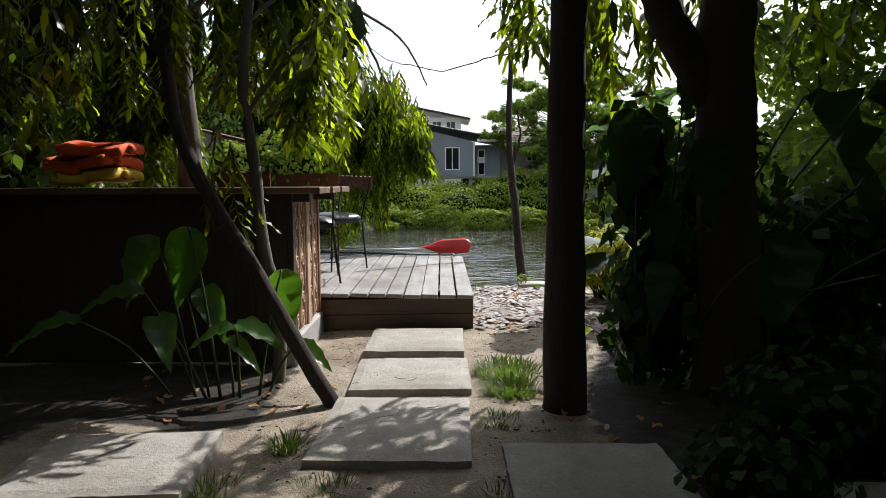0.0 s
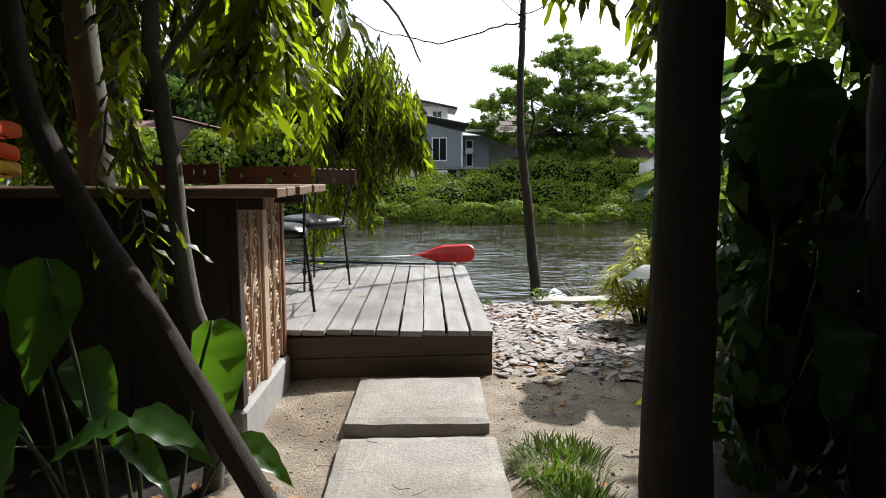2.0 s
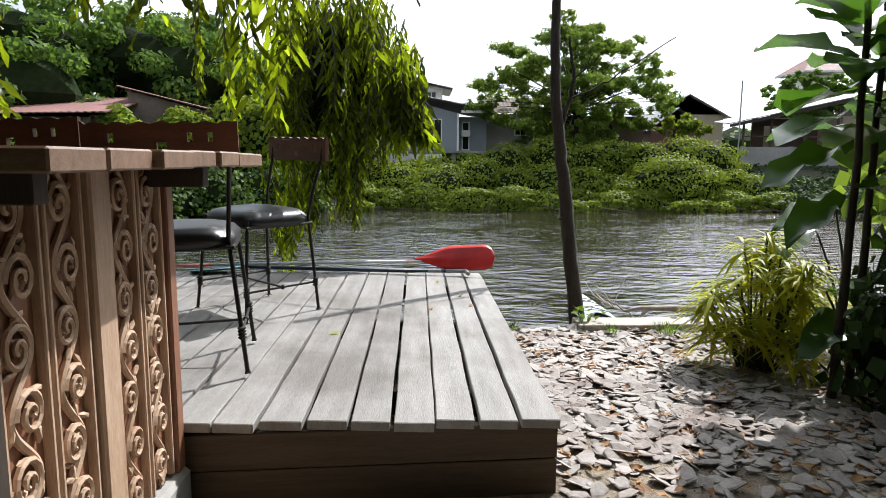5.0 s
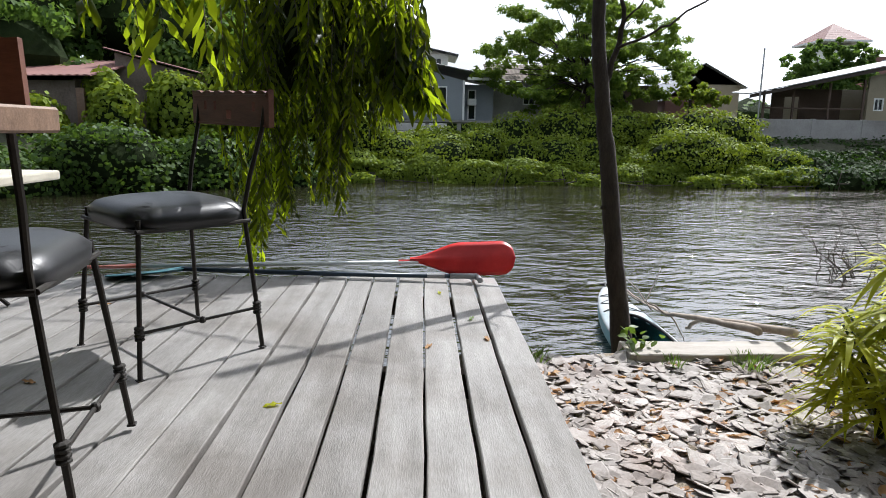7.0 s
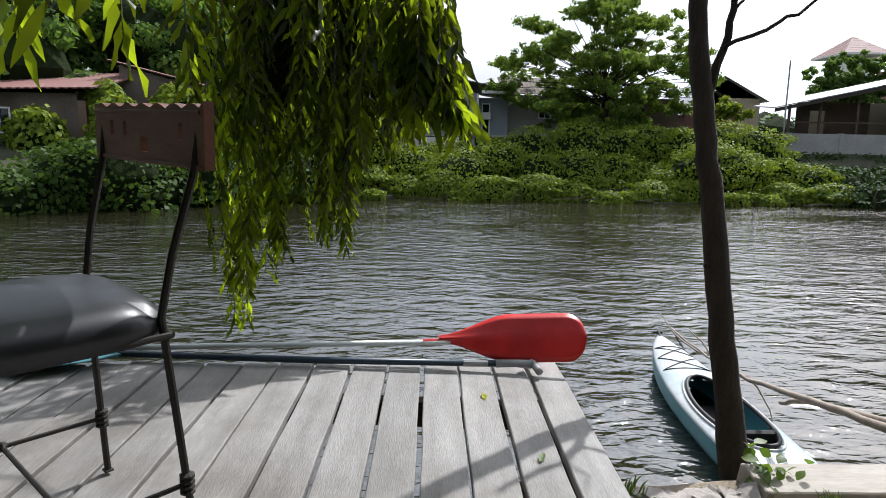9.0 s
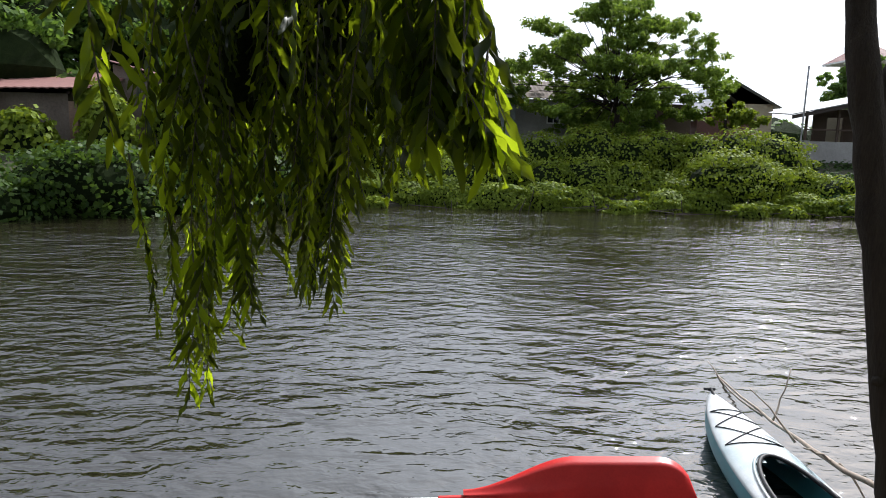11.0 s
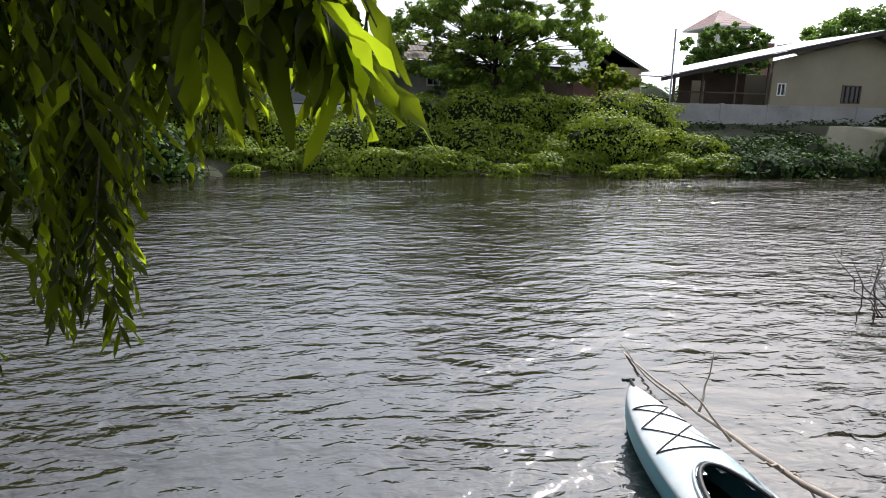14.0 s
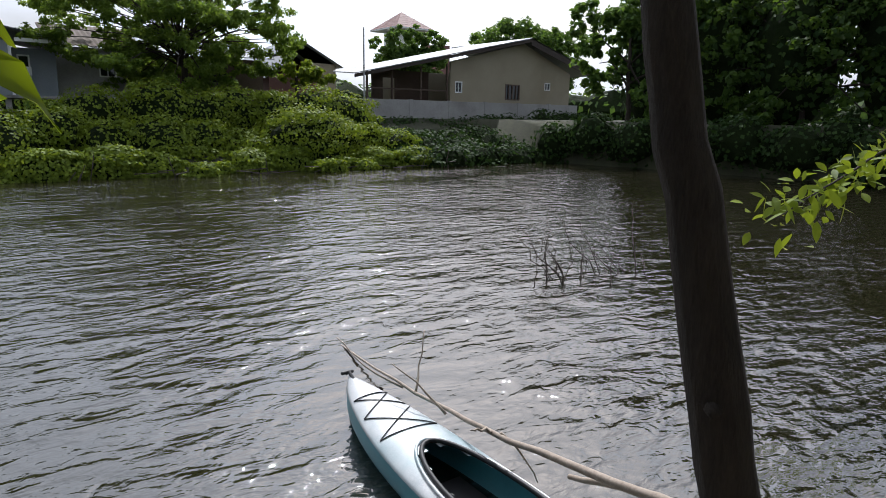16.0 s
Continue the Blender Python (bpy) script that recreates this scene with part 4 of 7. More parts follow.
under(pole, part("knot", bm, M_BARK))

stick = tagged(empty("fallen_branch", (2.7, 10.4, -0.1)), "long bare branch leaning from the bank into the water", "branch")
under(stick, stem("stick", ((2.74, 9.1, 0.12), (2.68, 10.2, -0.12), (2.93, 11.7, -0.5), (3.17, 13.07, -0.75), (3.49, 15.1, -0.98)), 0.032, 0.008, M_STICK, rng=rng, seg=8, amount=0.012))
under(stick, stem("stick", ((2.55, 9.2, 0.1), (2.72, 10.35, -0.16), (2.93, 11.2, -0.5)), 0.03, 0.016, M_STICK, rng=rng, seg=8, amount=0.01))
for a, b, c in (((3.17, 13.07, -0.75), (3.3, 13.2, -0.6), (3.45, 13.35, -0.35)), ((3.05, 12.5, -0.68), (2.95, 12.75, -0.5), (2.9, 13.0, -0.42)),
                ((2.96, 11.9, -0.53), (2.75, 11.75, -0.40), (2.62, 11.7, -0.34)), ((3.2, 13.3, -0.8), (3.05, 13.7, -0.7), (3.0, 14.1, -0.55)), ((2.95, 11.8, -0.5), (3.05, 11.7, -0.62), (3.1, 11.6, -0.8))):
    under(stick, stem("twig", (a, b, c), 0.011, 0.004, M_STICK, seg=6, steps=3, rng=rng))

dead = tagged(empty("dead_branches", (7.9, 15.4, WATER_Z)), "bare dark dead branches sticking out of the water", "branches")
for q in range(26):
    x, y = 7.0 + 1.9 * rng.random(), 14.9 + 1.0 * rng.random()
    a, h = rng.uniform(-1.5, 0.7), rng.uniform(0.3, 1.2)
    under(dead, stem("branch", ((x, y, WATER_Z - 0.1), (x + a * h * 0.5, y + 0.1, WATER_Z + h * 0.5), (x + a * h * 0.8, y + 0.15, WATER_Z + h)), 0.011, 0.003, M_TWIG, seg=5, steps=4, amount=0.05, rng=rng))


# ---- life vests ----
def life_vest(at, rz, tilt, mat, label, s=1.0):
    v = tagged(empty("life_vest", at, rz), label, "life vest", "life vests on the counter")
    for k, (x, w) in enumerate(((-0.14, 0.26), (0.15, 0.28))):
        bm = bmesh.new()
        box(bm, (w * s, 0.42 * s, 0.085), pose(0, 0, 0), 0.035, 3)
        bmesh.ops.subdivide_edges(bm, edges=[e for e in bm.edges if e.calc_length() > 0.15], cuts=4)
        for q in bm.verts:
            q.co.z += 0.018 * noise.noise((q.co.x * 9, q.co.y * 9, k + rz)) + 0.03 * math.cos(q.co.y * 6)
        ob = part("foam_panel", bm, mat, v, smooth=True)
        ob.matrix_local = pose(x * s, 0.02 * k, 0.06 + 0.02 * k, tilt * (1 - 2 * k), 4 - 10 * k, 8 - 20 * k)
    bm = bmesh.new()
    tube(bm, wobble(((-0.24, -0.2, 0.1), (-0.16, 0, 0.145), (0, 0.05, 0.13), (0.2, 0.03, 0.14), (0.29, -0.1, 0.10)), 4, 0.003, rng), 0.034 * s, 8)
    part("collar", bm, mat, v, smooth=True)
    for y in (-0.1, 0.06):
        bm = bmesh.new()
        pts = [(-0.28 * s, y, 0.06), (-0.16 * s, y, 0.125), (0, y, 0.115), (0.15 * s, y, 0.14), (0.29 * s, y, 0.07)]
        for a, b in zip(pts, pts[1:]):
            d = Vector(b) - Vector(a)
            box(bm, (d.length + 0.01, 0.028, 0.006), Matrix.Translation(Vector(a).lerp(Vector(b), 0.5)) @ d.to_track_quat("X", "Z").to_matrix().to_4x4())
        part("strap", bm, M_STRAP, v)
    return v


life_vest((-2.33, 5.12, 1.43), 4, 3, M_YELLOW, "yellow life vest with black straps under the orange ones", 1.0)
life_vest((-2.36, 5.13, 1.525), -6, 5, M_ORANGE, "orange life vest with black straps in a pile", 1.05)
life_vest((-2.28, 5.11, 1.63), 8, -6, M_ORANGE, "orange life vest with black straps on top of a pile", 0.95)


# ---- mast-tree foliage: hanging strands of long wavy leaves ----
LONG = (0.12, 0.7, 1.0, 0.92, 0.6, 0.06)


def strands(tree, lines, seed, size=0.245, spacing=0.036, name="foliage"):
    """lines: (x, y, top, bottom, lean x, lean y) of hanging twigs; leaves along both sides of each."""
    rs = np.random.RandomState(seed)
    P, D, U = [], [], []
    bm = bmesh.new()
    for x, y, zt, zb, lx, ly in lines:
        h = zt - zb
        n = max(4, int(h / 0.12))
        pts = []
        for i in range(n + 1):
            s = i / n
            pts.append((x + lx * s + 0.07 * math.sin(3 * s + x * 9) + rs.normal() * 0.008, y + ly * s + 0.03 * math.sin(4 * s + y * 7) + rs.normal() * 0.008, zt - h * s))
        tube(bm, pts, [0.007 - 0.005 * i / n for i in range(n + 1)], 5, cap=False)
        m = int(h / spacing)
        for i in range(m):
            s = (i + rs.rand()) / m
            q = s * n
            a = int(min(q, n - 1))
            p = np.array(pts[a]) * (1 - q + a) + np.array(pts[a + 1]) * (q - a)
            ang = rs.uniform(0, 6.283)
            out = np.array((math.cos(ang), math.sin(ang), 0))
            P.append(p)
            D.append(out * rs.uniform(0.25, 1.7) + np.array((0, 0, -1.0)))
            U.append(out * 0.9 + np.array((0, 0, 0.5)) + rs.normal(size=3) * 0.25)
    tagged(under(tree, part("twig", bm, M_BARKG)), kind="stuff")
    n = len(P)
    L = size * rs.uniform(0.65, 1.15, n)
    ob = leaves(name, np.array(P), np.array(D), np.array(U), L, L * rs.uniform(0.09, 0.13, n), M_MAST, widths=LONG, droop=0.12, wave=0.55, fold=0.25, seed=seed)
    return under(tree, ob)


def lower_edge(x, table):
    for (xa, za), (xb, zb) in zip(table, table[1:]):
        if xa <= x <= xb:
            return za + (zb - za) * (x - xa) / (xb - xa)
    return table[0][1] if x < table[0][0] else table[-1][1]


rng = random.Random(21)
mast = tagged(empty("mast_tree", (-1.7, 5.05, 0)), "mast tree with a dark trunk and long drooping wavy leaves", "tree", "trees on the near bank")
under(mast, stem("trunk", ((-1.82, 5.62, 0), (-1.72, 5.6, 1.2), (-1.78, 5.6, 2.9), (-1.7, 5.7, 4.6), (-1.6, 5.8, 6.0)), 0.115, 0.06, M_BARKG, rng=rng, amount=0.01, flare=0.3))
for pts, r in ((((-1.74, 5.65, 3.3), (-1.4, 7.5, 4.1), (-1.1, 9.6, 4.3), (-0.8, 11.3, 3.9), (-0.5, 12.0, 3.3)), 0.05), (((-1.4, 7.5, 4.1), (-1.6, 9.5, 4.2), (-1.7, 11.3, 3.6), (-1.8, 11.9, 3.0)), 0.035),
               (((-1.0, 10.0, 4.25), (-0.2, 11.0, 3.9), (0.25, 11.5, 3.2)), 0.03), (((-1.74, 5.6, 2.9), (-1.2, 5.9, 3.5), (-0.6, 6.8, 3.6), (-0.4, 8.0, 3.4)), 0.03),
               (((-1.74, 5.6, 2.7), (-2.4, 5.2, 3.2), (-3.4, 5.0, 3.3)), 0.03)):
    under(mast, stem("limb", pts, r, r * 0.35, M_BARKG, seg=7, rng=rng, amount=0.02))
LOW = ((-1.72, 1.6), (-1.6, 0.95), (-1.5, 0.2), (-1.43, -0.12), (-1.33, -0.1), (-1.26, 0.42), (-1.12, 0.36), (-0.98, 0.6), (-0.85, 0.75), (-0.7, 0.66), (-0.48, 0.6), (-0.4, 0.85), (-0.28, 1.3), (0.0, 1.58), (0.45, 1.66))
HIGH = ((-1.72, 2.3), (-1.5, 2.9), (-1.2, 3.3), (-0.9, 3.45), (-0.4, 3.4), (-0.2, 3.1), (0.0, 2.65), (0.2, 2.35), (0.34, 2.0), (0.45, 1.9))


def fronds(tree, lines, seed, size=0.155, spacing=0.032):
    """Drooping twigs (x, y, top, bottom, lean) with leaves in two rows, each hanging down and out."""
    rs = np.random.RandomState(seed)
    P, D, U, K = [], [], [], []
    bm = bmesh.new()
    for x, y, zt, zb, lean_x, big in lines:
        h = zt - zb
        n = max(3, int(h / 0.14))
        phi = rs.uniform(0, 6.283)
        row = np.array((math.cos(phi), math.sin(phi), 0))
        pts = [np.array((x + lean_x * (i / n - 1) + 0.03 * math.sin(3 * i / n + x * 9), y + 0.05 * math.sin(2.4 * i / n + x * 7), zt - h * i / n)) for i in range(n + 1)]
        tube(bm, pts, [0.006 - 0.004 * i / n for i in range(n + 1)], 5, cap=False)
        m = max(4, int(h / (spacing * big)))
        for i in range(m):
            q = (i + 0.5 * rs.rand()) / m * n
            a = int(min(q, n - 1))
            P.append(pts[a] * (1 - q + a) + pts[a + 1] * (q - a))
            side = row * (1 if i % 2 else -1) + rs.normal(size=3) * 0.28
            D.append(side * rs.uniform(0.3, 0.85) + np.array((0, 0, -1.0)))
            U.append(np.array((-row[1], row[0], 0.25)) + side * 0.35 + rs.normal(size=3) * 0.25)
            K.append(big * rs.uniform(0.7, 1.2))
    tagged(under(tree, part("twig", bm, M_BARKG)), kind="stuff")
    L = size * np.array(K)
    return under(tree, leaves("foliage", np.array(P), np.array(D), np.array(U), L, L * rs.uniform(0.078, 0.112, len(L)), M_MAST, widths=LONG, droop=0.1, wave=0.75, fold=0.3, seed=seed))


lines = []
for q in range(46):       # the ragged lower fringe, in bunches with gaps between
    x = rng.choice((-1.46, -1.42, -1.38, -1.2, -1.12, -0.98, -0.72, -0.66, -0.52, -0.46, -0.3, -0.12, 0.05)) + rng.gauss(0, 0.045)
    zb = lower_edge(x, LOW) + abs(rng.gauss(0, 0.22))
    lines.append((x, 11.5 + rng.gauss(0, 0.22), zb + rng.uniform(0.5, 1.1), zb, rng.uniform(-0.12, 0.12), 1.0))
for q in range(24):
    x = rng.uniform(-1.5, -0.4)
    zb = lower_edge(x, LOW) + rng.uniform(0.3, 1.0)
    lines.append((x, 11.5 + rng.gauss(0, 0.28), zb + rng.uniform(0.6, 1.0), zb, rng.uniform(-0.15, 0.15), 1.05))
for q in range(210):      # the dense dark mass above
    x = rng.uniform(-1.48, 0.12)
    top = lower_edge(x, HIGH)
    zb = rng.uniform(max(1.35, lower_edge(x, LOW)), max(1.5, top - 0.5))
    lines.append((x, 11.4 + rng.gauss(0, 0.5), min(top, zb + rng.uniform(0.6, 1.0)), zb, rng.uniform(-0.25, 0.1), 1.2))
for q in range(46):       # long leaves on the outer bough, nearer the deck
    x = rng.uniform(-0.2, 0.40)
    top = lower_edge(x, HIGH)
    zb = rng.uniform(1.6, max(1.7, top - 0.35))
    lines.append((x, 10.4 + rng.uniform(-0.2, 0.3), min(top, zb + rng.uniform(0.4, 0.7)), zb, rng.uniform(0.0, 0.2), 1.5))
for x, y, zb in ((-1.25, 8.3, 1.95), (-1.12, 8.5, 1.78), (-1.0, 8.4, 1.85), (-0.92, 8.25, 2.0), (-0.84, 8.5, 1.76), (-0.78, 8.35, 1.98), (-1.35, 8.45, 2.05), (-0.68, 8.4, 2.1)):
    lines.append((x, y, zb + 1.2, zb, 0.05, 1.25))
fronds(mast, lines, 41)
# Dark lumps behind the leaves that stand for the shade within.
under(mast, cores("inner_foliage", ((-0.72, 11.45, 2.5, 0.5, 0.36, 0.66), (-1.1, 11.5, 2.2, 0.26, 0.3, 0.55)), M_INNER_SHADE, None, 0.95, 23))

lines = []
for q in range(75):     # nearer boughs over the counter
    x, y = rng.uniform(-3.3, -0.35), rng.uniform(5.2, 8.3)
    zb = 2.05 + 0.16 * (y - 5) * 0.5 + abs(rng.gauss(0, 0.4))
    lines.append((x, y, min(3.9, zb + rng.uniform(0.6, 1.3)), zb, rng.uniform(-0.1, 0.1), rng.uniform(-0.1, 0.1)))
for q in range(16):
    x, y = rng.uniform(-3.6, -2.2), rng.uniform(4.2, 5.6)
    zb = 1.75 + abs(rng.gauss(0, 0.5))
    lines.append((x, y, min(3.7, zb + rng.uniform(0.6, 1.4)), zb, 0, 0))
for q in range(64):
    x, y = rng.uniform(-4.0, -2.45), rng.uniform(6.8, 8.3)
    zb = 1.15 + abs(rng.gauss(0, 0.5))
    lines.append((x, y, min(3.9, zb + rng.uniform(0.9, 1.8)), zb, rng.uniform(-0.2, 0.2), 0))
# a gap in the boughs, through which the sun falls on the counter
lines = [l for l in lines if min(math.hypot(l[0] + 2.3 - 0.581 * (z - 1.6), l[1] - 5.1 - 0.73 * (z - 1.6)) for z in np.arange(l[3] - 0.1, l[2], 0.1)) > 0.42]
strands(mast, lines, 42)
# Dark lumps standing for the shade between the near boughs.
tagged(under(mast, cores("bough_core", ((-2.4, 6.6, 3.0, 0.6, 0.5, 0.7), (-1.0, 7.3, 3.2, 0.7, 0.5, 0.55), (-3.2, 5.6, 2.9, 0.6, 0.6, 0.8), (-0.75, 5.4, 3.3, 0.5, 0.4, 0.5), (-2.9, 7.4, 2.6, 0.6, 0.4, 0.8)), M_INNER_SHADE, None, 0.9, 29)), kind="stuff")

# Leaf clumps above the view, placed to shade the boughs and left bed.
overhead_shade_blobs = ((0.1, 5.7, 4.5, 0.9, 0.7, 0.5), (0.6, 8.9, 5.1, 0.8, 0.7, 0.45), (-0.9, 8.9, 5.1, 0.7, 0.6, 0.45), (0.55, 6.9, 5.0, 0.6, 0.45, 0.4), (-2.6, 4.6, 4.3, 1.5, 1.2, 0.7), (-1.3, 4.9, 4.4, 1.3, 1.2, 0.7), (-0.9, 5.0, 4.4, 0.8, 0.6, 0.5), (-2.2, 6.5, 4.5, 1.4, 1.2, 0.7), (-3.8, 5.5, 4.2, 1.3, 1.4, 0.8), (-3.4, 3.2, 4.2, 1.3, 1.2, 0.8), (-1.9, 3.0, 4.4, 1.2, 1.0, 0.6),
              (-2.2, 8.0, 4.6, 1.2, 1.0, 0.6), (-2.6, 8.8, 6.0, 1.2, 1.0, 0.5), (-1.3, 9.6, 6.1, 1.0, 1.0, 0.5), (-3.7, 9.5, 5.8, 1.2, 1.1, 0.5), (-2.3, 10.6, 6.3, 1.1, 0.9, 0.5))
under(mast, cores("crown_core", overhead_shade_blobs, M_INNER_SHADE, None, 0.62, 9))
under(mast, scatter("crown", overhead_shade_blobs, 11000, 0.2, M_MAST, None, 47, inner=0.2, aspect=0.14, droop=0.5))

# two slim young trees beside the path
lean = tagged(empty("leaning_tree", (-0.2, 3.98, 0)), "slim young tree with a leaning dark trunk by the stepping stones", "tree", "trees on the near bank")
under(lean, stem("trunk", ((-0.17, 3.97, -0.1), (-0.46, 3.98, 0.42), (-0.76, 4.0, 0.96), (-1.12, 4.0, 1.62), (-1.25, 4.05, 2.1), (-1.3, 4.1, 2.9), (-1.3, 4.2, 3.8)), 0.058, 0.035, M_BARK, rng=rng, amount=0.006))
lines = [(rng.uniform(-1.9, -0.85), rng.uniform(3.9, 5.0), z + rng.uniform(0.5, 1.0), z, 0.05, 0.0) for z in [2.0 + abs(rng.gauss(0, 0.45)) for _ in range(26)]]
lines += [(-0.98, 4.5, 1.75, 0.98, 0.05, 0), (-1.08, 4.45, 1.9, 1.15, -0.03, 0), (-0.9, 4.4, 1.7, 1.2, 0.06, 0)]
strands(lean, lines, 43, size=0.17)
slim = tagged(empty("slim_tree", (-0.74, 4.53, 0)), "slim young tree with a knotted grey trunk beside the counter", "tree", "trees on the near bank")
under(slim, stem("trunk", ((-0.72, 4.5, -0.1), (-0.70, 4.48, 0.5), (-0.78, 4.46, 1.0), (-0.85, 4.48, 1.7), (-0.91, 4.5, 2.15), (-0.85, 4.6, 3.0), (-0.8, 4.8, 3.9)), 0.05, 0.03, M_BARKG, rng=rng, amount=0.006))
for pts in (((-0.88, 4.5, 1.95), (-0.6, 4.45, 2.3), (-0.3, 4.35, 2.55)), ((-0.88, 4.55, 2.6), (-0.6, 5.0, 3.0), (-0.45, 5.6, 3.2))):
    under(slim, stem("limb", pts, 0.02, 0.008, M_BARKG, seg=6, rng=rng))
lines = [(rng.uniform(-0.72, -0.12), rng.uniform(4.15, 4.7), z + rng.uniform(0.35, 0.7), z, 0.03, 0.0) for z in [1.72 + abs(rng.gauss(0, 0.25)) for _ in range(14)]]
lines += [(rng.uniform(-1.3, -0.3), rng.uniform(4.6, 6.0), z + rng.uniform(0.5, 0.9), z, 0.03, 0.0) for z in [2.15 + abs(rng.gauss(0, 0.35)) for _ in range(24)]]
strands(slim, lines, 44)

# ---- big trees on the path's other side ----
tall = tagged(empty("straight_tree", (1.27, 3.85, 0)), "straight dark tree trunk beside the stepping stones", "tree", "trees on the near bank")
under(tall, stem("trunk", ((1.28, 3.85, -0.1), (1.27, 3.85, 1.2), (1.27, 3.85, 2.6), (1.3, 3.9, 4.6), (1.4, 4.0, 6.2)), 0.128, 0.09, M_BARK, seg=14, rng=rng, amount=0.006, flare=0.18))
fork = tagged(empty("forked_tree", (2.5, 4.2, 0)), "thick dark forked tree trunk among large leaves", "tree", "trees on the near bank")
under(fork, stem("trunk", ((2.5, 4.2, -0.1), (2.46, 4.2, 1.0), (2.38, 4.2, 2.2), (2.42, 4.25, 3.2), (2.6, 4.5, 5.5)), 0.215, 0.15, M_BARK, seg=14, rng=rng, amount=0.012, flare=0.25))
under(fork, stem("limb", ((2.32, 4.2, 2.0), (2.0, 4.2, 2.5), (1.85, 4.2, 3.0), (1.7, 4.2, 4.4)), 0.13, 0.1, M_BARK, seg=12, rng=rng, amount=0.01))
# Crown clumps over the view, added along the sun's path to darken the right.
shade_canopy = ((2.6, 4.2, 5.4, 1.5, 1.4, 0.9), (3.9, 3.6, 5.0, 1.5, 1.3, 0.9), (1.9, 2.6, 5.2, 1.3, 1.0, 0.8), (4.6, 5.6, 4.9, 1.5, 1.3, 0.9), (3.2, 1.8, 4.9, 1.6, 1.2, 0.8),
          (5.9, 4.4, 4.6, 1.5, 1.4, 1.0), (5.6, 6.6, 4.4, 1.4, 1.1, 0.9), (6.9, 6.0, 4.2, 1.5, 1.3, 1.0), (4.9, 7.6, 4.4, 1.1, 0.8, 0.7), (6.4, 8.0, 4.2, 1.3, 0.9, 0.8), (4.0, 6.6, 4.8, 0.9, 0.9, 0.6), (7.6, 3.8, 4.0, 1.3, 1.5, 1.0),
          (1.2, 1.4, 4.6, 1.6, 1.0, 0.6), (-0.6, 1.6, 4.6, 1.4, 1.0, 0.6), (-2.4, 1.6, 4.4, 1.3, 1.0, 0.6), (5.0, 2.4, 4.4, 1.5, 1.2, 0.8), (6.6, 1.8, 4.0, 1.4, 1.4, 0.9))
under(fork, cores("crown_core", shade_canopy, M_INNER_SHADE, None, 0.66, 19))
under(fork, scatter("crown", shade_canopy, 12000, 0.17, M_TREE, None, 51, inner=0.3))
for c in shade_canopy:
    under(fork, stem("limb", ((2.5, 4.4, 3.4), ((2.5 + c[0]) / 2, (4.4 + c[1]) / 2, (3.6 + c[2]) / 2 + 0.2), (c[0], c[1], c[2])), 0.07, 0.02, M_BARK, seg=6, rng=rng))
under(tall, scatter("crown", ((1.3, 3.6, 5.9, 1.3, 1.1, 0.8), (0.3, 2.6, 5.6, 1.2, 1.0, 0.7), (1.0, 4.7, 6.4, 1.0, 0.9, 0.6)), 2600, 0.17, M_TREE, None, 52, inner=0.2))
lines = [(rng.uniform(1.45, 2.3), rng.uniform(4.3, 5.6), z + rng.uniform(0.4, 0.9), z, 0.03, 0.0) for z in [2.15 + abs(rng.gauss(0, 0.4)) for _ in range(24)]]
lines += [(rng.uniform(0.75, 1.25), rng.uniform(4.6, 5.4), z + 0.8, z, 0.03, 0.0) for z in [2.45 + abs(rng.gauss(0, 0.15)) for _ in range(6)]]
lines += [(rng.uniform(2.6, 4.2), rng.uniform(4.6, 6.4), z + rng.uniform(0.4, 0.9), z, 0.03, 0.0) for z in [2.2 + abs(rng.gauss(0, 0.45)) for _ in range(10)]]
strands(tall, lines, 45)

side = tagged(empty("bank_tree", (5.4, 7.3, 0)), "leafy tree leaning over the bank on dark branching stems", "tree", "trees on the near bank")
for pts, r in ((((5.4, 7.3, -0.1), (5.2, 7.3, 1.2), (4.9, 7.3, 2.4), (4.6, 7.2, 3.6)), 0.09), (((5.3, 7.3, 0.7), (4.8, 7.7, 1.5), (4.35, 8.0, 2.3), (4.6, 8.2, 3.1)), 0.05), (((5.1, 7.3, 1.8), (5.9, 7.0, 2.8), (6.4, 6.8, 3.9)), 0.05)):
    under(side, stem("limb", pts, r, r * 0.5, M_BARK, rng=rng, seg=9, amount=0.02))
under(side, scatter("crown", ((4.9, 7.3, 3.0, 1.0, 0.9, 0.9), (5.8, 6.8, 3.6, 1.2, 1.0, 1.0), (5.2, 6.6, 2.2, 0.9, 0.8, 0.9), (6.4, 7.4, 2.4, 1.1, 1.0, 1.1), (5.0, 8.2, 2.9, 0.8, 0.7, 0.6), (6.0, 7.6, 1.2, 1.0, 0.8, 0.9), (4.7, 6.2, 3.6, 1.0, 0.9, 0.8), (3.95, 8.1, 2.3, 0.5, 0.5, 0.6), (4.2, 8.3, 3.0, 0.6, 0.5, 0.6), (4.2, 7.6, 3.1, 0.6, 0.6, 0.5), (3.9, 8.4, 1.4, 0.5, 0.4, 0.6)),
                    5200, 0.13, M_ALMOND, None, 53, inner=0.25))

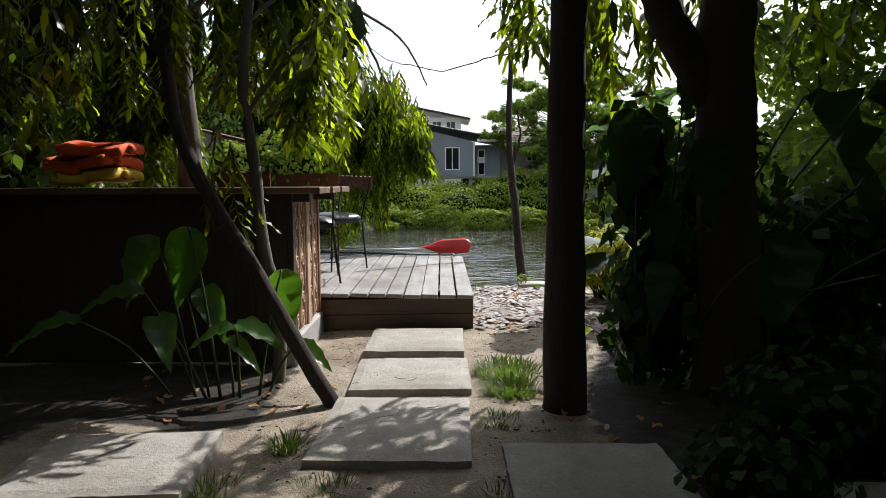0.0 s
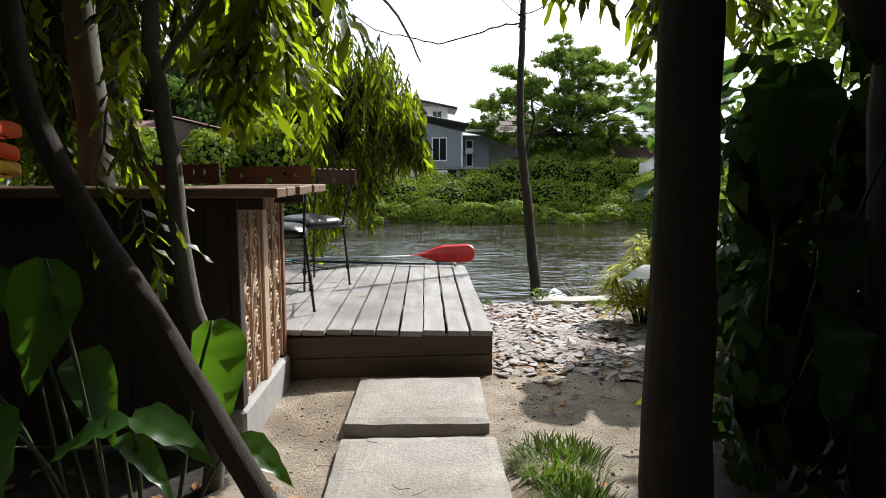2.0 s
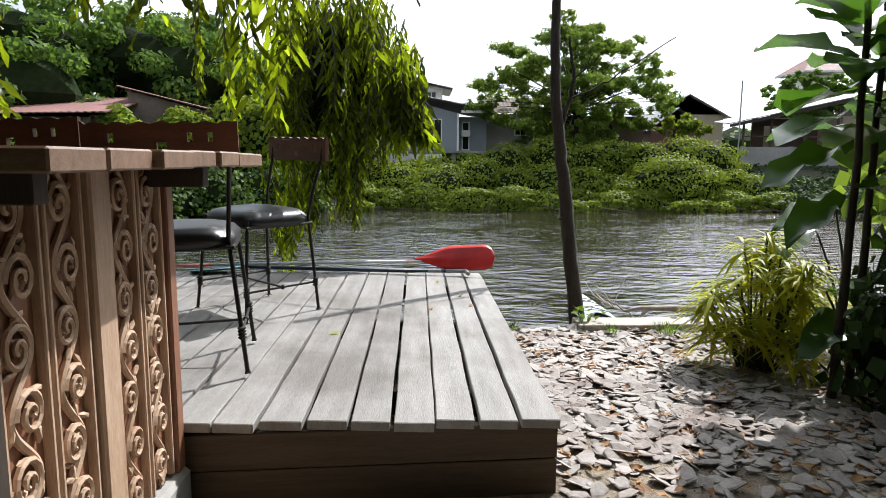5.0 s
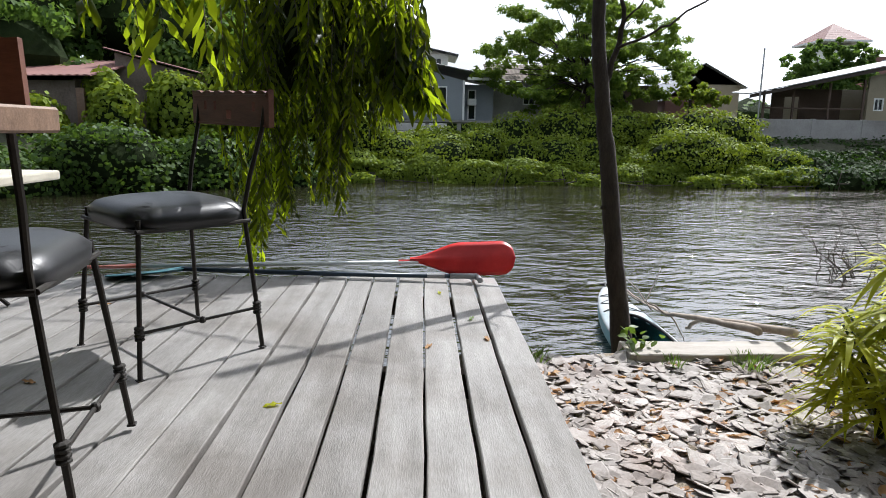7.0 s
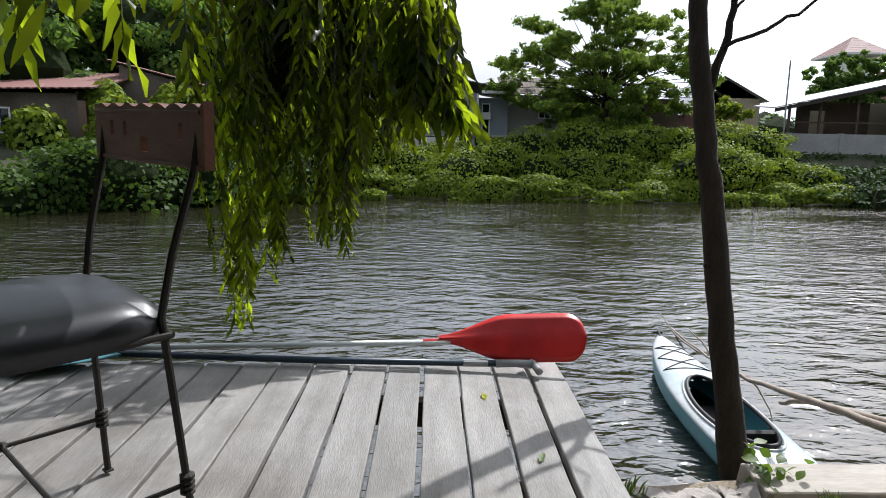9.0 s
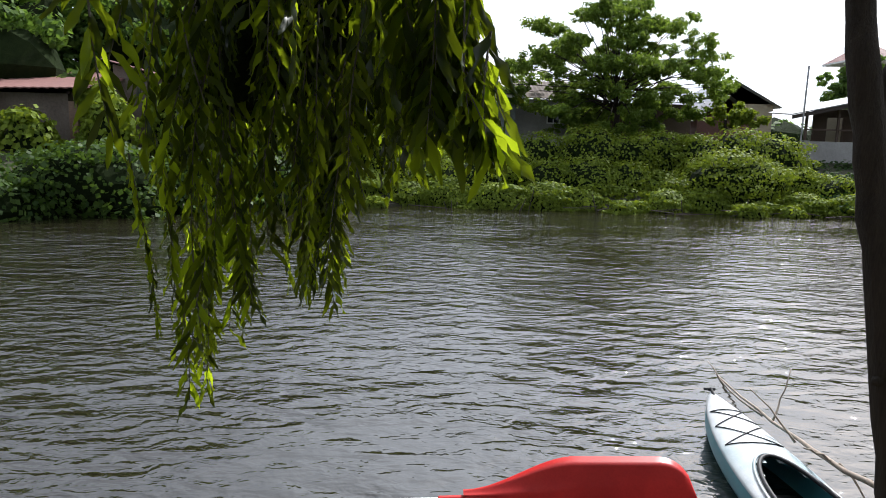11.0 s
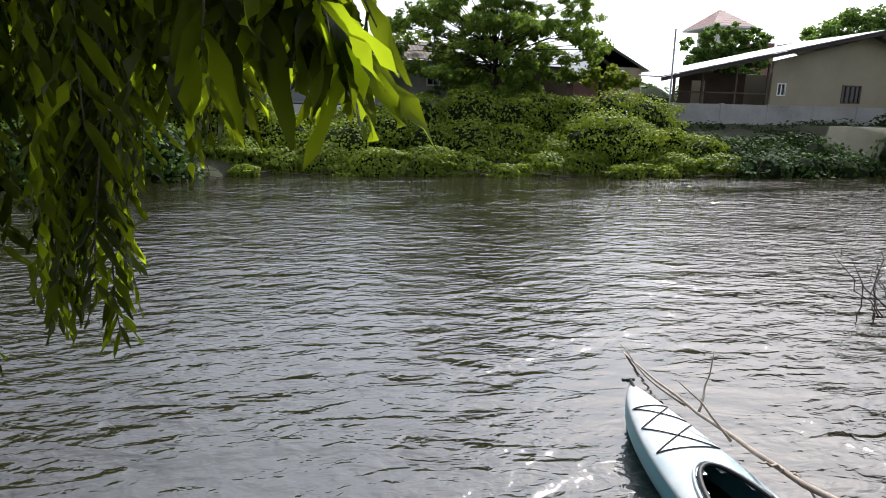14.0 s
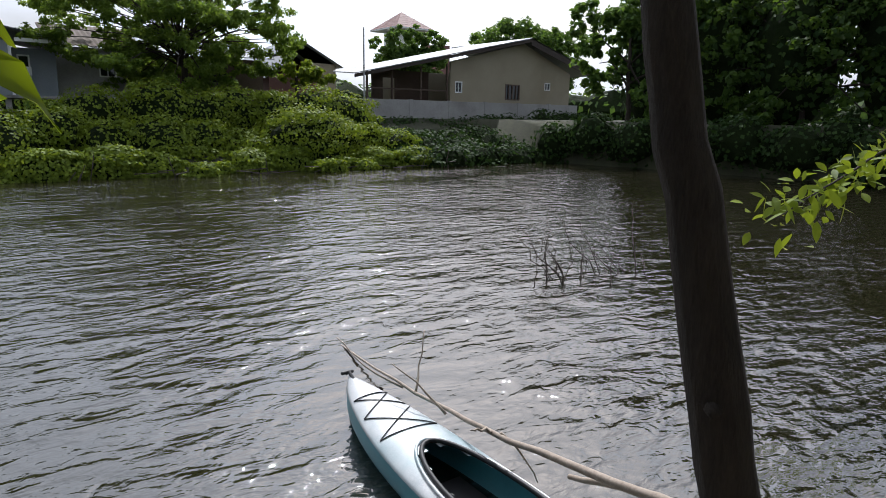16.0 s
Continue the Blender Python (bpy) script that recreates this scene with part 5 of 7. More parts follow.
# shrubs that close the place on both sides
def shrub(name, blobs, n, size, mat, label, seed, core=True):
    s = tagged(empty(name, (blobs[0][0], blobs[0][1], 0)), label, "shrub", "shrubs on the near bank")
    if core:
        under(s, cores("undergrowth", blobs, M_INNER_SHADE, None, 0.7, seed))
    else:
        for b in blobs:
            under(s, stem("stem", ((b[0], b[1], -0.05), (b[0] + 0.06, b[1], b[2] * 0.6), (b[0], b[1] + 0.05, b[2] + 0.5 * b[5])), 0.022, 0.008, M_BARK, seg=6, rng=rng))
    under(s, scatter("foliage", blobs, n, size, mat, None, seed))
    return s


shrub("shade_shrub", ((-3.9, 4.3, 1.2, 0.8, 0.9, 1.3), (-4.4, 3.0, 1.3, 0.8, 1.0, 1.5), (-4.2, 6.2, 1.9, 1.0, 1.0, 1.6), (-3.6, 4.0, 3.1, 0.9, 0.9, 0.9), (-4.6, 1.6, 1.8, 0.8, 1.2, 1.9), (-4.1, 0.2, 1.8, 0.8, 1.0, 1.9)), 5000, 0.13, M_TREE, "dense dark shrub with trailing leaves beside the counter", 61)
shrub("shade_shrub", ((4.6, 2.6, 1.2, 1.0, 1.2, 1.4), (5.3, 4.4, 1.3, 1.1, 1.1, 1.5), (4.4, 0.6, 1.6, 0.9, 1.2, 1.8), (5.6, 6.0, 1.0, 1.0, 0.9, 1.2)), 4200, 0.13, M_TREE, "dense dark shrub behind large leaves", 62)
shrub("shade_shrub", ((4.1, 6.2, 0.8, 0.75, 0.8, 1.1), (4.5, 7.1, 1.0, 0.8, 0.7, 1.3), (3.9, 5.2, 1.0, 0.7, 0.7, 0.9)), 2600, 0.13, M_ALMOND, "leafy sunlit shrub at the edge of the bank", 63, False)

# Dark shrubs added where deep shade falls, filling it with dark leaves.
shrub("shade_shrub", ((2.05, 4.45, 0.6, 0.38, 0.3, 0.75), (2.55, 4.75, 1.4, 0.45, 0.3, 0.7), (3.0, 4.5, 0.6, 0.6, 0.4, 0.75), (3.6, 4.9, 0.8, 0.6, 0.5, 0.7), (1.85, 4.35, 1.55, 0.28, 0.25, 0.5)), 1700, 0.12, M_SHADE_LEAF, "dark leafy shrub added for the black shade between the tree trunks", 64)
shrub("shade_shrub", ((3.05, 7.1, 0.35, 0.42, 0.38, 0.5), (3.5, 7.4, 0.55, 0.5, 0.4, 0.7), (3.3, 6.6, 0.3, 0.5, 0.4, 0.45)), 1500, 0.10, M_SHADE_LEAF, "low dark shrub added to deepen the shade beneath the fig", 66)
shrub("shade_shrub", ((2.5, 3.1, 0.2, 0.6, 0.5, 0.42), (3.1, 2.5, 0.35, 0.6, 0.7, 0.65), (2.0, 2.7, 0.08, 0.4, 0.35, 0.25), (3.5, 1.6, 0.6, 0.6, 0.7, 0.9)), 2200, 0.075, M_SHADE_LEAF, "low dark leaf mounds added for the black shade beside the path", 65)


# Added trees, mostly out of view, that hold back the sky light.
def tall_tree(x, y, h, r, seed):
    t = tagged(empty("tall_tree", (x, y, 0)), "tall dense tree added at the edge of the garden to block sky light", "tree", "tall trees round the garden")
    rg = random.Random(seed)
    under(t, stem("trunk", ((x, y, -0.1), (x + 0.1, y, h * 0.4), (x, y + 0.1, h * 0.8)), 0.2, 0.08, M_BARK, rng=rg, seg=8))
    blobs = []
    for k in range(9):
        z = h * (0.12 + 0.8 * k / 8)
        blobs.append((x + rg.uniform(-0.5, 0.5) * r, y + rg.uniform(-0.5, 0.5) * r, z, r * rg.uniform(0.7, 1.0), r * rg.uniform(0.7, 1.0), h * 0.13))
    under(t, cores("crown_core", blobs, M_INNER_SHADE, None, 0.85, seed))
    under(t, scatter("crown", blobs, 2200, 0.26, M_TREE, None, seed, inner=0.8))
    return t


for k, (x, y) in enumerate(((-13, -6.5), (-9.5, -6), (-6, -6.5), (-2.5, -6), (1, -6.5), (4.5, -6), (8, -6.5), (11.5, -6), (-8.6, -2.5), (-8.2, 1.0), (-8.4, 4.4), (-8.3, 7.6), (9.2, -2.6), (9.4, 0.8), (9.0, 4.2), (-12, 9.5), (-12, 3), (13, 4), (13, -2))):
    tall_tree(x, y, 9.5 if y < -5 else 7.5, 2.3, 400 + k)

creeper = tagged(empty("creeper", (-2.9, 4.6, 1.4)), "trailing creeper with yellow-green leaves over the counter", "creeper")
rs = np.random.RandomState(4)
cp = np.stack((rs.uniform(-3.3, -2.45, 240), rs.uniform(4.4, 4.75, 240), 1.5 + 1.6 * rs.rand(240)), 1)
under(creeper, leaves("foliage", cp, rs.normal(size=(240, 3)) + np.array((0, 0, -0.9)), rs.normal(size=(240, 3)) + np.array((0, -0.6, 0.6)), 0.085 * rs.uniform(0.6, 1.3, 240), 0.034 * rs.uniform(0.7, 1.2, 240), M_GRASS, widths=(0.1, 0.85, 1, 0.6, 0.05), droop=0.1))
bm = bmesh.new()
for q in range(14):
    x, y = rs.uniform(-3.3, -2.5), rs.uniform(4.45, 4.7)
    tube(bm, wobble(((x, y, 3.3), (x + 0.1, y, 2.6), (x - 0.05, y, 1.9), (x + 0.05, y, 1.5)), 4, 0.02, rng), 0.005, 5)
under(creeper, part("vines", bm, M_BARKG))


# ---- large-leaved plants ----
HEART = (0.30, 0.80, 0.97, 1.0, 0.95, 0.86, 0.73, 0.57, 0.39, 0.20, 0.02)
OVATE = (0.08, 0.55, 0.88, 1.0, 0.96, 0.78, 0.46, 0.03)
OBOV = (0.10, 0.36, 0.62, 0.86, 1.0, 0.98, 0.74, 0.12)


def big_leaf(plant, foot, tip_way, face, length, half, material, profile=HEART, droop=0.2, wave=0.12, fold=0.2, base=None, label=""):
    """One large leaf with its stalk, from the plant's base to the foot of the blade."""
    f = np.array([foot], float)
    ob = leaves("leaf", f, np.array([tip_way], float), np.array([face], float), np.array([length]), np.array([half]), material, widths=profile, droop=droop, wave=wave, fold=fold,
                seed=int(abs(foot[0] * 97 + foot[2] * 31)) % 999)
    if label:
        tagged(ob, label)
    under(plant, ob)
    if base:
        mid = (Vector(base) + Vector(foot)) / 2 + Vector((0, 0, 0.12 * (Vector(foot) - Vector(base)).length))
        under(plant, stem("stalk", (base, mid, foot), 0.011, 0.006, M_GRASSY, seg=6, steps=4, amount=0.002, rng=rng))


M_GRASSY = plain("green_stalk", (0.03, 0.05, 0.014), rough=0.6)
elephant = tagged(empty("broad_leaf_plant", (-0.62, 4.15, 0)), "broad-leaved plant with large glossy heart-shaped leaves", "plant", "broad-leaved plants")
for foot, way, face, L, h, d, lab in (
        ((-0.62, 4.30, 0.86), (0.12, -0.05, -1.0), (-0.15, 0.9, 0.2), 0.46, 0.155, 0.0, ""),
        ((-1.12, 3.95, 1.18), (-0.15, -0.1, -1.0), (-0.2, 0.9, 0.2), 0.50, 0.17, 0.0, ""),
        ((-1.28, 4.05, 1.02), (0.2, -0.1, -0.9), (0.1, 0.9, 0.2), 0.36, 0.11, 0.0, ""),
        ((-0.86, 4.02, 0.53), (0.85, -0.2, -0.12), (0, -0.5, 1), 0.40, 0.10, 0.25, "glossy dark leaf catching the light"),
        ((-0.86, 4.02, 0.50), (-0.9, -0.3, 0.0), (0, -0.4, 1), 0.34, 0.085, 0.3, ""),
        ((-0.50, 4.2, 0.36), (0.75, -0.2, -0.35), (0, -0.6, 1), 0.30, 0.085, 0.15, "yellowing leaf near the ground"),
        ((-0.95, 4.1, 0.42), (0.6, -0.3, -0.25), (0, -0.4, 1), 0.33, 0.08, 0.25, ""),
        ((-1.45, 4.0, 0.75), (-0.7, -0.3, 0.1), (0, -0.5, 1), 0.42, 0.12, 0.35, ""),
        ((-1.7, 3.7, 0.62), (-0.8, -0.4, 0.05), (0, -0.3, 1), 0.42, 0.12, 0.35, ""),
        ((-1.3, 3.85, 0.62), (0.4, -0.6, -0.3), (0, -0.4, 1), 0.38, 0.13, 0.3, ""),
        ((-1.5, 4.3, 1.1), (-0.3, -0.3, -0.8), (0, -0.9, 0.4), 0.48, 0.16, 0.1, ""),
        ((-1.15, 4.2, 0.75), (0.5, -0.4, -0.6), (0.2, -0.7, 0.6), 0.40, 0.13, 0.15, "")):
    big_leaf(elephant, foot, way, face, L * 0.94, h * 0.78, M_BIGLEAF, droop=d + 0.12, wave=0.2, fold=0.45, base=(foot[0] * 0.5 - 0.45, 4.12 + 0.15 * (foot[1] - 4.1), 0.0), label=lab)

taro = tagged(empty("taro_plant", (2.05, 4.5, 0)), "giant taro with huge dark drooping leaves in the shade", "plant", "broad-leaved plants")
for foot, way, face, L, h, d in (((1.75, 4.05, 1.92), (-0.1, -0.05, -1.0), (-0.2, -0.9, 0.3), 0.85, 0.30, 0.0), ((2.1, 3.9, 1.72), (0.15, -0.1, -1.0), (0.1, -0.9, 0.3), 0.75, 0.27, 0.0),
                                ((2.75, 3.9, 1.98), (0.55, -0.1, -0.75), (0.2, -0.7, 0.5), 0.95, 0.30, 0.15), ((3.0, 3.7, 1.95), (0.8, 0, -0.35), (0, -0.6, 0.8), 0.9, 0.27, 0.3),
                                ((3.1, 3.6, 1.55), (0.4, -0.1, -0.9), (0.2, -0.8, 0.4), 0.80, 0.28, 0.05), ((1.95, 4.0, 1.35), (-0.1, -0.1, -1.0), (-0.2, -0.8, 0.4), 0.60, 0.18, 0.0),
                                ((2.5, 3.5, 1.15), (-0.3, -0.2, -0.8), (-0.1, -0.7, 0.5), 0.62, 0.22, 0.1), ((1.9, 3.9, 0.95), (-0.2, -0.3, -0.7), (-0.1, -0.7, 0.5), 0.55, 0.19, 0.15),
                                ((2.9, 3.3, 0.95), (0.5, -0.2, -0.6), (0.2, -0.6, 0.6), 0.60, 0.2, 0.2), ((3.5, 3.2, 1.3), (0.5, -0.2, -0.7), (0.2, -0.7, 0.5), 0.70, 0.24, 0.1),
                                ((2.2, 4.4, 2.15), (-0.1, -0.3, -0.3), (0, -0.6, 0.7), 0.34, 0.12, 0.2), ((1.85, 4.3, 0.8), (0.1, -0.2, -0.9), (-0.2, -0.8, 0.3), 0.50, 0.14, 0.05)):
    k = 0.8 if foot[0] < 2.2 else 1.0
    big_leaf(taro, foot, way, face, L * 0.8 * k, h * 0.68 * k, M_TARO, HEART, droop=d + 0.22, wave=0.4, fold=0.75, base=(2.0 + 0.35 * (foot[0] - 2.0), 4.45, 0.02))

SILVER = (0.10, 0.55, 0.86, 0.98, 1.0, 0.95, 0.84, 0.66, 0.40, 0.04)
big_leaf(taro, (1.86, 4.92, 0.98), (-1.0, -0.16, 0.14), (-0.05, -0.22, 1.0), 0.54, 0.10, M_TARO, SILVER, droop=0.22, wave=0.10, fold=0.12, base=(2.1, 4.75, 0.0), label="broad glossy leaf shining silver in the light")
big_leaf(taro, (1.84, 4.86, 0.88), (-0.9, -0.35, -0.2), (-0.1, -0.5, 1.0), 0.40, 0.10, M_TARO, SILVER, droop=0.25, wave=0.1, fold=0.3, base=(2.1, 4.75, 0.0))
big_leaf(taro, (1.72, 4.97, 0.27), (-1.0, -0.1, -0.1), (0.0, -0.5, 0.8), 0.24, 0.055, M_GOLD, OVATE, droop=0.1, wave=0.2, base=(2.0, 4.9, 0.0), label="yellowed leaf hanging near the ground")

fig = tagged(empty("fiddle_leaf_fig", (2.85, 7.4, 0)), "fiddle-leaf fig on slim stems with large glossy leaves", "tree", "broad-leaved plants")
rs = np.random.RandomState(9)
for sx, sy, h, count in ((2.70, 7.25, 2.38, 12), (2.98, 7.5, 2.36, 10), (3.4, 7.7, 2.1, 8)):
    top = (sx - 0.02, sy - 0.05, h)
    under(fig, stem("stem", ((sx, sy, -0.05), (sx + 0.03, sy, h * 0.5), top), 0.03, 0.016, M_BARK, rng=rng, seg=7, amount=0.008))
    for k in range(count):
        z = h * (0.68 + 0.31 * k / count)
        a = k * 2.4 + sx * 5
        tilt = 0.1 + 1.1 * (k / count) ** 1.5
        big_leaf(fig, (sx + 0.02 * math.cos(a), sy + 0.02 * math.sin(a), z), (math.cos(a), math.sin(a), tilt + rs.uniform(-0.25, 0.15)), (-0.3 * math.cos(a), -0.3 * math.sin(a), 1),
                 rs.uniform(0.46, 0.64), rs.uniform(0.17, 0.23), M_FIG, OBOV, droop=0.3, wave=0.12, fold=0.25)
for foot, way, L in (((2.68, 7.22, 1.5), (-1.0, -0.1, -0.12), 0.55), ((2.68, 7.24, 1.22), (-0.9, -0.2, -0.3), 0.42), ((2.7, 7.2, 1.3), (0.8, -0.5, -0.3), 0.42), ((3.0, 7.45, 1.35), (0.7, -0.7, -0.2), 0.45), ((2.98, 7.45, 1.1), (0.9, -0.2, 0.0), 0.4)):
    big_leaf(fig, foot, way, (0, -0.4, 1), L, 0.11, M_FIG, OBOV, droop=0.32, wave=0.4, fold=0.4)
low = tagged(empty("low_broad_plant", (3.0, 7.6, 0)), "low plant with broad grey-green leaves drooping over the bank", "plant", "broad-leaved plants")
for foot, way, L, h in (((2.75, 7.45, 0.62), (0.9, -0.1, -0.05), 0.72, 0.15), ((2.95, 7.4, 0.5), (-0.75, -0.3, -0.1), 0.55, 0.13), ((3.1, 7.3, 0.7), (0.6, -0.5, 0.05), 0.6, 0.14), ((3.2, 7.6, 0.85), (-0.3, -0.5, 0.3), 0.5, 0.12),
                        ((3.3, 7.2, 0.45), (0.2, -0.8, -0.1), 0.55, 0.13), ((3.4, 7.8, 0.95), (0.5, -0.2, 0.3), 0.55, 0.13), ((3.05, 7.9, 1.15), (-0.9, -0.2, -0.1), 0.5, 0.1), ((3.0, 8.0, 0.95), (-0.9, -0.2, -0.35), 0.5, 0.09)):
    big_leaf(low, foot, way, (0, -0.35, 1), L, h, M_FIG, OVATE, droop=0.3, wave=0.3, base=(3.05, 7.6, 0.0))


def narrow_shrub(x, y, h, heads, seed):
    s = tagged(empty("golden_shrub", (x, y, 0)), "bushy shrub with narrow yellow-green leaves on the bank", "shrub")
    rs = np.random.RandomState(seed)
    P, D, U = [], [], []
    for k in range(heads):
        a, r = rs.uniform(0, 6.283), 0.36 * math.sqrt(rs.rand())
        top = np.array((x + r * math.cos(a), y + r * math.sin(a), h * rs.uniform(0.3, 1.05) * (1 - 0.3 * r / 0.36)))
        under(s, stem("stem", ((x + 0.3 * r * math.cos(a), y + 0.3 * r * math.sin(a), -0.03), tuple((top * (0.6, 0.6, 0.6) + np.array((x, y, 0)) * (0.4, 0.4, 0))), tuple(top)), 0.009, 0.006, M_GRASSY, seg=5, steps=3, rng=rng))
        for q in range(26):
            b = rs.uniform(0, 6.283)
            P.append(top + np.array((0, 0, -0.16 * rs.rand())))
            D.append((math.cos(b), math.sin(b), rs.uniform(-0.25, 0.75)))
            U.append((-0.4 * math.cos(b), -0.4 * math.sin(b), 1))
    n = len(P)
    L = rs.uniform(0.17, 0.29, n)
    under(s, leaves("foliage", np.array(P), np.array(D), np.array(U), L, L * 0.062, M_GOLD, widths=(0.3, 0.9, 1.0, 0.8, 0.45, 0.05), droop=0.5, wave=0.1, seed=seed))
    return s


narrow_shrub(2.55, 7.85, 1.05, 40, 71)
narrow_shrub(3.1, 8.35, 0.75, 16, 72)

# ---- grass tufts, dry leaves, stone chips ----
def tuft(x, y, r, n, h, seed):
    rs = np.random.RandomState(seed)
    a = rs.uniform(0, 6.283, n)
    q = r * np.sqrt(rs.rand(n))
    P = np.stack((x + q * np.cos(a), y + q * np.sin(a), np.full(n, -0.005)), 1)
    D = np.stack((np.cos(a + rs.normal(size=n) * 0.6) * rs.uniform(0.1, 0.8, n), np.sin(a + rs.normal(size=n) * 0.6) * rs.uniform(0.1, 0.8, n), np.ones(n)), 1)
    L = h * rs.uniform(0.5, 1.2, n)
    ob = leaves("grass_tuft", P, D, np.stack((-np.cos(a), -np.sin(a), np.full(n, 0.5)), 1), L, L * 0.022 + 0.0015, M_GRASS, widths=(1.0, 0.9, 0.6, 0.05), droop=0.4, seed=seed)
    return tagged(ob, "tuft of green grass on the sandy soil", "grass", "grass tufts", kind="stuff")


for k, t in enumerate(((1.0, 4.65, 0.25, 520, 0.17), (0.98, 4.2, 0.19, 420, 0.16), (0.85, 3.6, 0.14, 120, 0.11), (-0.36, 3.25, 0.1, 110, 0.15), (-0.05, 2.75, 0.16, 120, 0.08), (-0.62, 2.75, 0.14, 120, 0.12),
                       (0.78, 2.6, 0.16, 110, 0.10), (-0.6, 2.35, 0.2, 90, 0.10), (2.35, 8.85, 0.14, 120, 0.10), (1.85, 8.86, 0.08, 50, 0.08), (1.9, 7.7, 0.05, 20, 0.06), (1.0, 8.95, 0.1, 60, 0.1))):
    tuft(*t, 300 + k)
weed = tagged(empty("bank_weed", (1.68, 9.05, -0.05)), "small leafy weed at the foot of the pole", "plant")
rs = np.random.RandomState(5)
wp = np.stack((1.68 + rs.normal(size=46) * 0.07, 9.1 + rs.normal(size=46) * 0.06, -0.05 + 0.17 * rs.rand(46)), 1)
under(weed, leaves("foliage", wp, rs.normal(size=(46, 3)) + np.array((0, -0.2, 0.5)), rs.normal(size=(46, 3)) * 0.3 + np.array((0, 0, 1)), rs.uniform(0.05, 0.09, 46), rs.uniform(0.018, 0.03, 46), M_GRASS, widths=(0.1, 0.8, 1, 0.6, 0.05), droop=0.2))

rs = np.random.RandomState(12)
n = 380
lx, ly = rs.uniform(-1.6, 2.9, n), rs.uniform(2.0, 8.9, n)
keep = ((lx > 0.86) & (ly > 5.4)) | ((lx < -0.3) & (ly < 4.6)) | ((lx > 1.0) & (ly < 4.5))
lx, ly = lx[keep], ly[keep]
n = len(lx)
lz = np.array([ground_height(a, b) for a, b in zip(lx, ly)]) + 0.016
ang = rs.uniform(0, 6.283, n)
litter = leaves("leaf_litter", np.stack((lx, ly, lz), 1), np.stack((np.cos(ang), np.sin(ang), rs.normal(size=n) * 0.12), 1), np.stack((rs.normal(size=n) * 0.25, rs.normal(size=n) * 0.25, np.ones(n)), 1),
                rs.uniform(0.05, 0.13, n), rs.uniform(0.014, 0.028, n), M_DRY, widths=(0.1, 0.8, 1.0, 0.7, 0.05), wave=0.35, fold=0.3, seed=12)
nb = 260
bx, by = rs.uniform(0.88, 3.1, nb), rs.uniform(6.0, 9.0, nb)
bz = np.array([ground_height(a, b) for a, b in zip(bx, by)]) + rs.uniform(0.014, 0.036, nb)
ba = rs.uniform(0, 6.283, nb)
chaff = leaves("leaf_litter", np.stack((bx, by, bz), 1), np.stack((np.cos(ba), np.sin(ba), rs.normal(size=nb) * 0.15), 1), np.stack((rs.normal(size=nb) * 0.3, rs.normal(size=nb) * 0.3, np.ones(nb)), 1),
               rs.uniform(0.03, 0.11, nb), rs.uniform(0.008, 0.02, nb), M_DRY, widths=(0.1, 0.8, 1.0, 0.7, 0.05), wave=0.45, fold=0.3, seed=13)
tagged(chaff, "curled brown leaves caught between the flat stones", "leaves", kind="stuff")
tagged(litter, "scattered dry brown leaves on the soil", "leaves", kind="stuff")
for k, (x, y, a, mat) in enumerate(((-0.30, 7.35, 20, M_GOLD), (0.55, 8.55, 70, M_GRASS), (0.62, 8.2, 100, M_DRY), (0.30, 8.05, 60, M_DRY), (-1.5, 8.6, 10, M_DRY), (-0.95, 6.35, 80, M_GOLD), (0.40, 9.1, 95, M_GOLD), (-1.2, 7.5, 160, M_DRY))):
    w = (math.cos(radians(a)), math.sin(radians(a)), 0.03)
    ob = leaves("fallen_leaf", np.array([(x, y, deck_z(x) + 0.006)]), np.array([w]), np.array([(0.1, 0, 1.0)]), np.array([0.07]), np.array([0.012]), mat, widths=OVATE, wave=0.4, fold=0.35, seed=k)
    tagged(ob, "fallen leaf lying on the deck boards", "leaf", "fallen leaves on the deck")


def chip_mesh(seed):
    rg = random.Random(seed)
    bm = bmesh.new()
    n = rg.choice((5, 6, 7))
    ring = [(rg.uniform(0.75, 1.1) * math.cos(2 * math.pi * k / n), rg.uniform(0.55, 0.85) * math.sin(2 * math.pi * k / n)) for k in range(n)]
    lo = [bm.verts.new((x * 0.94, y * 0.94, 0)) for x, y in ring]
    hi = [bm.verts.new((x, y, 0.13 + rg.uniform(-0.03, 0.03))) for x, y in ring]
    top = [bm.verts.new((x * 0.82, y * 0.82, 0.22 + rg.uniform(-0.03, 0.05))) for x, y in ring]
    for a, b in ((lo, hi), (hi, top)):
        for k in range(n):
            bm.faces.new((a[k], a[(k + 1) % n], b[(k + 1) % n], b[k]))
    bm.faces.new(top)
    me = bpy.data.meshes.new("stone")
    bm.to_mesh(me)
    bm.free()
    me.materials.append(M_CHIP)
    return me


chips = [chip_mesh(k) for k in range(14)]
bed = tagged(empty("stone_bed", (1.8, 7.8, 0)), "bed of flat pale stones over the sandy bank beside the deck", "stones")


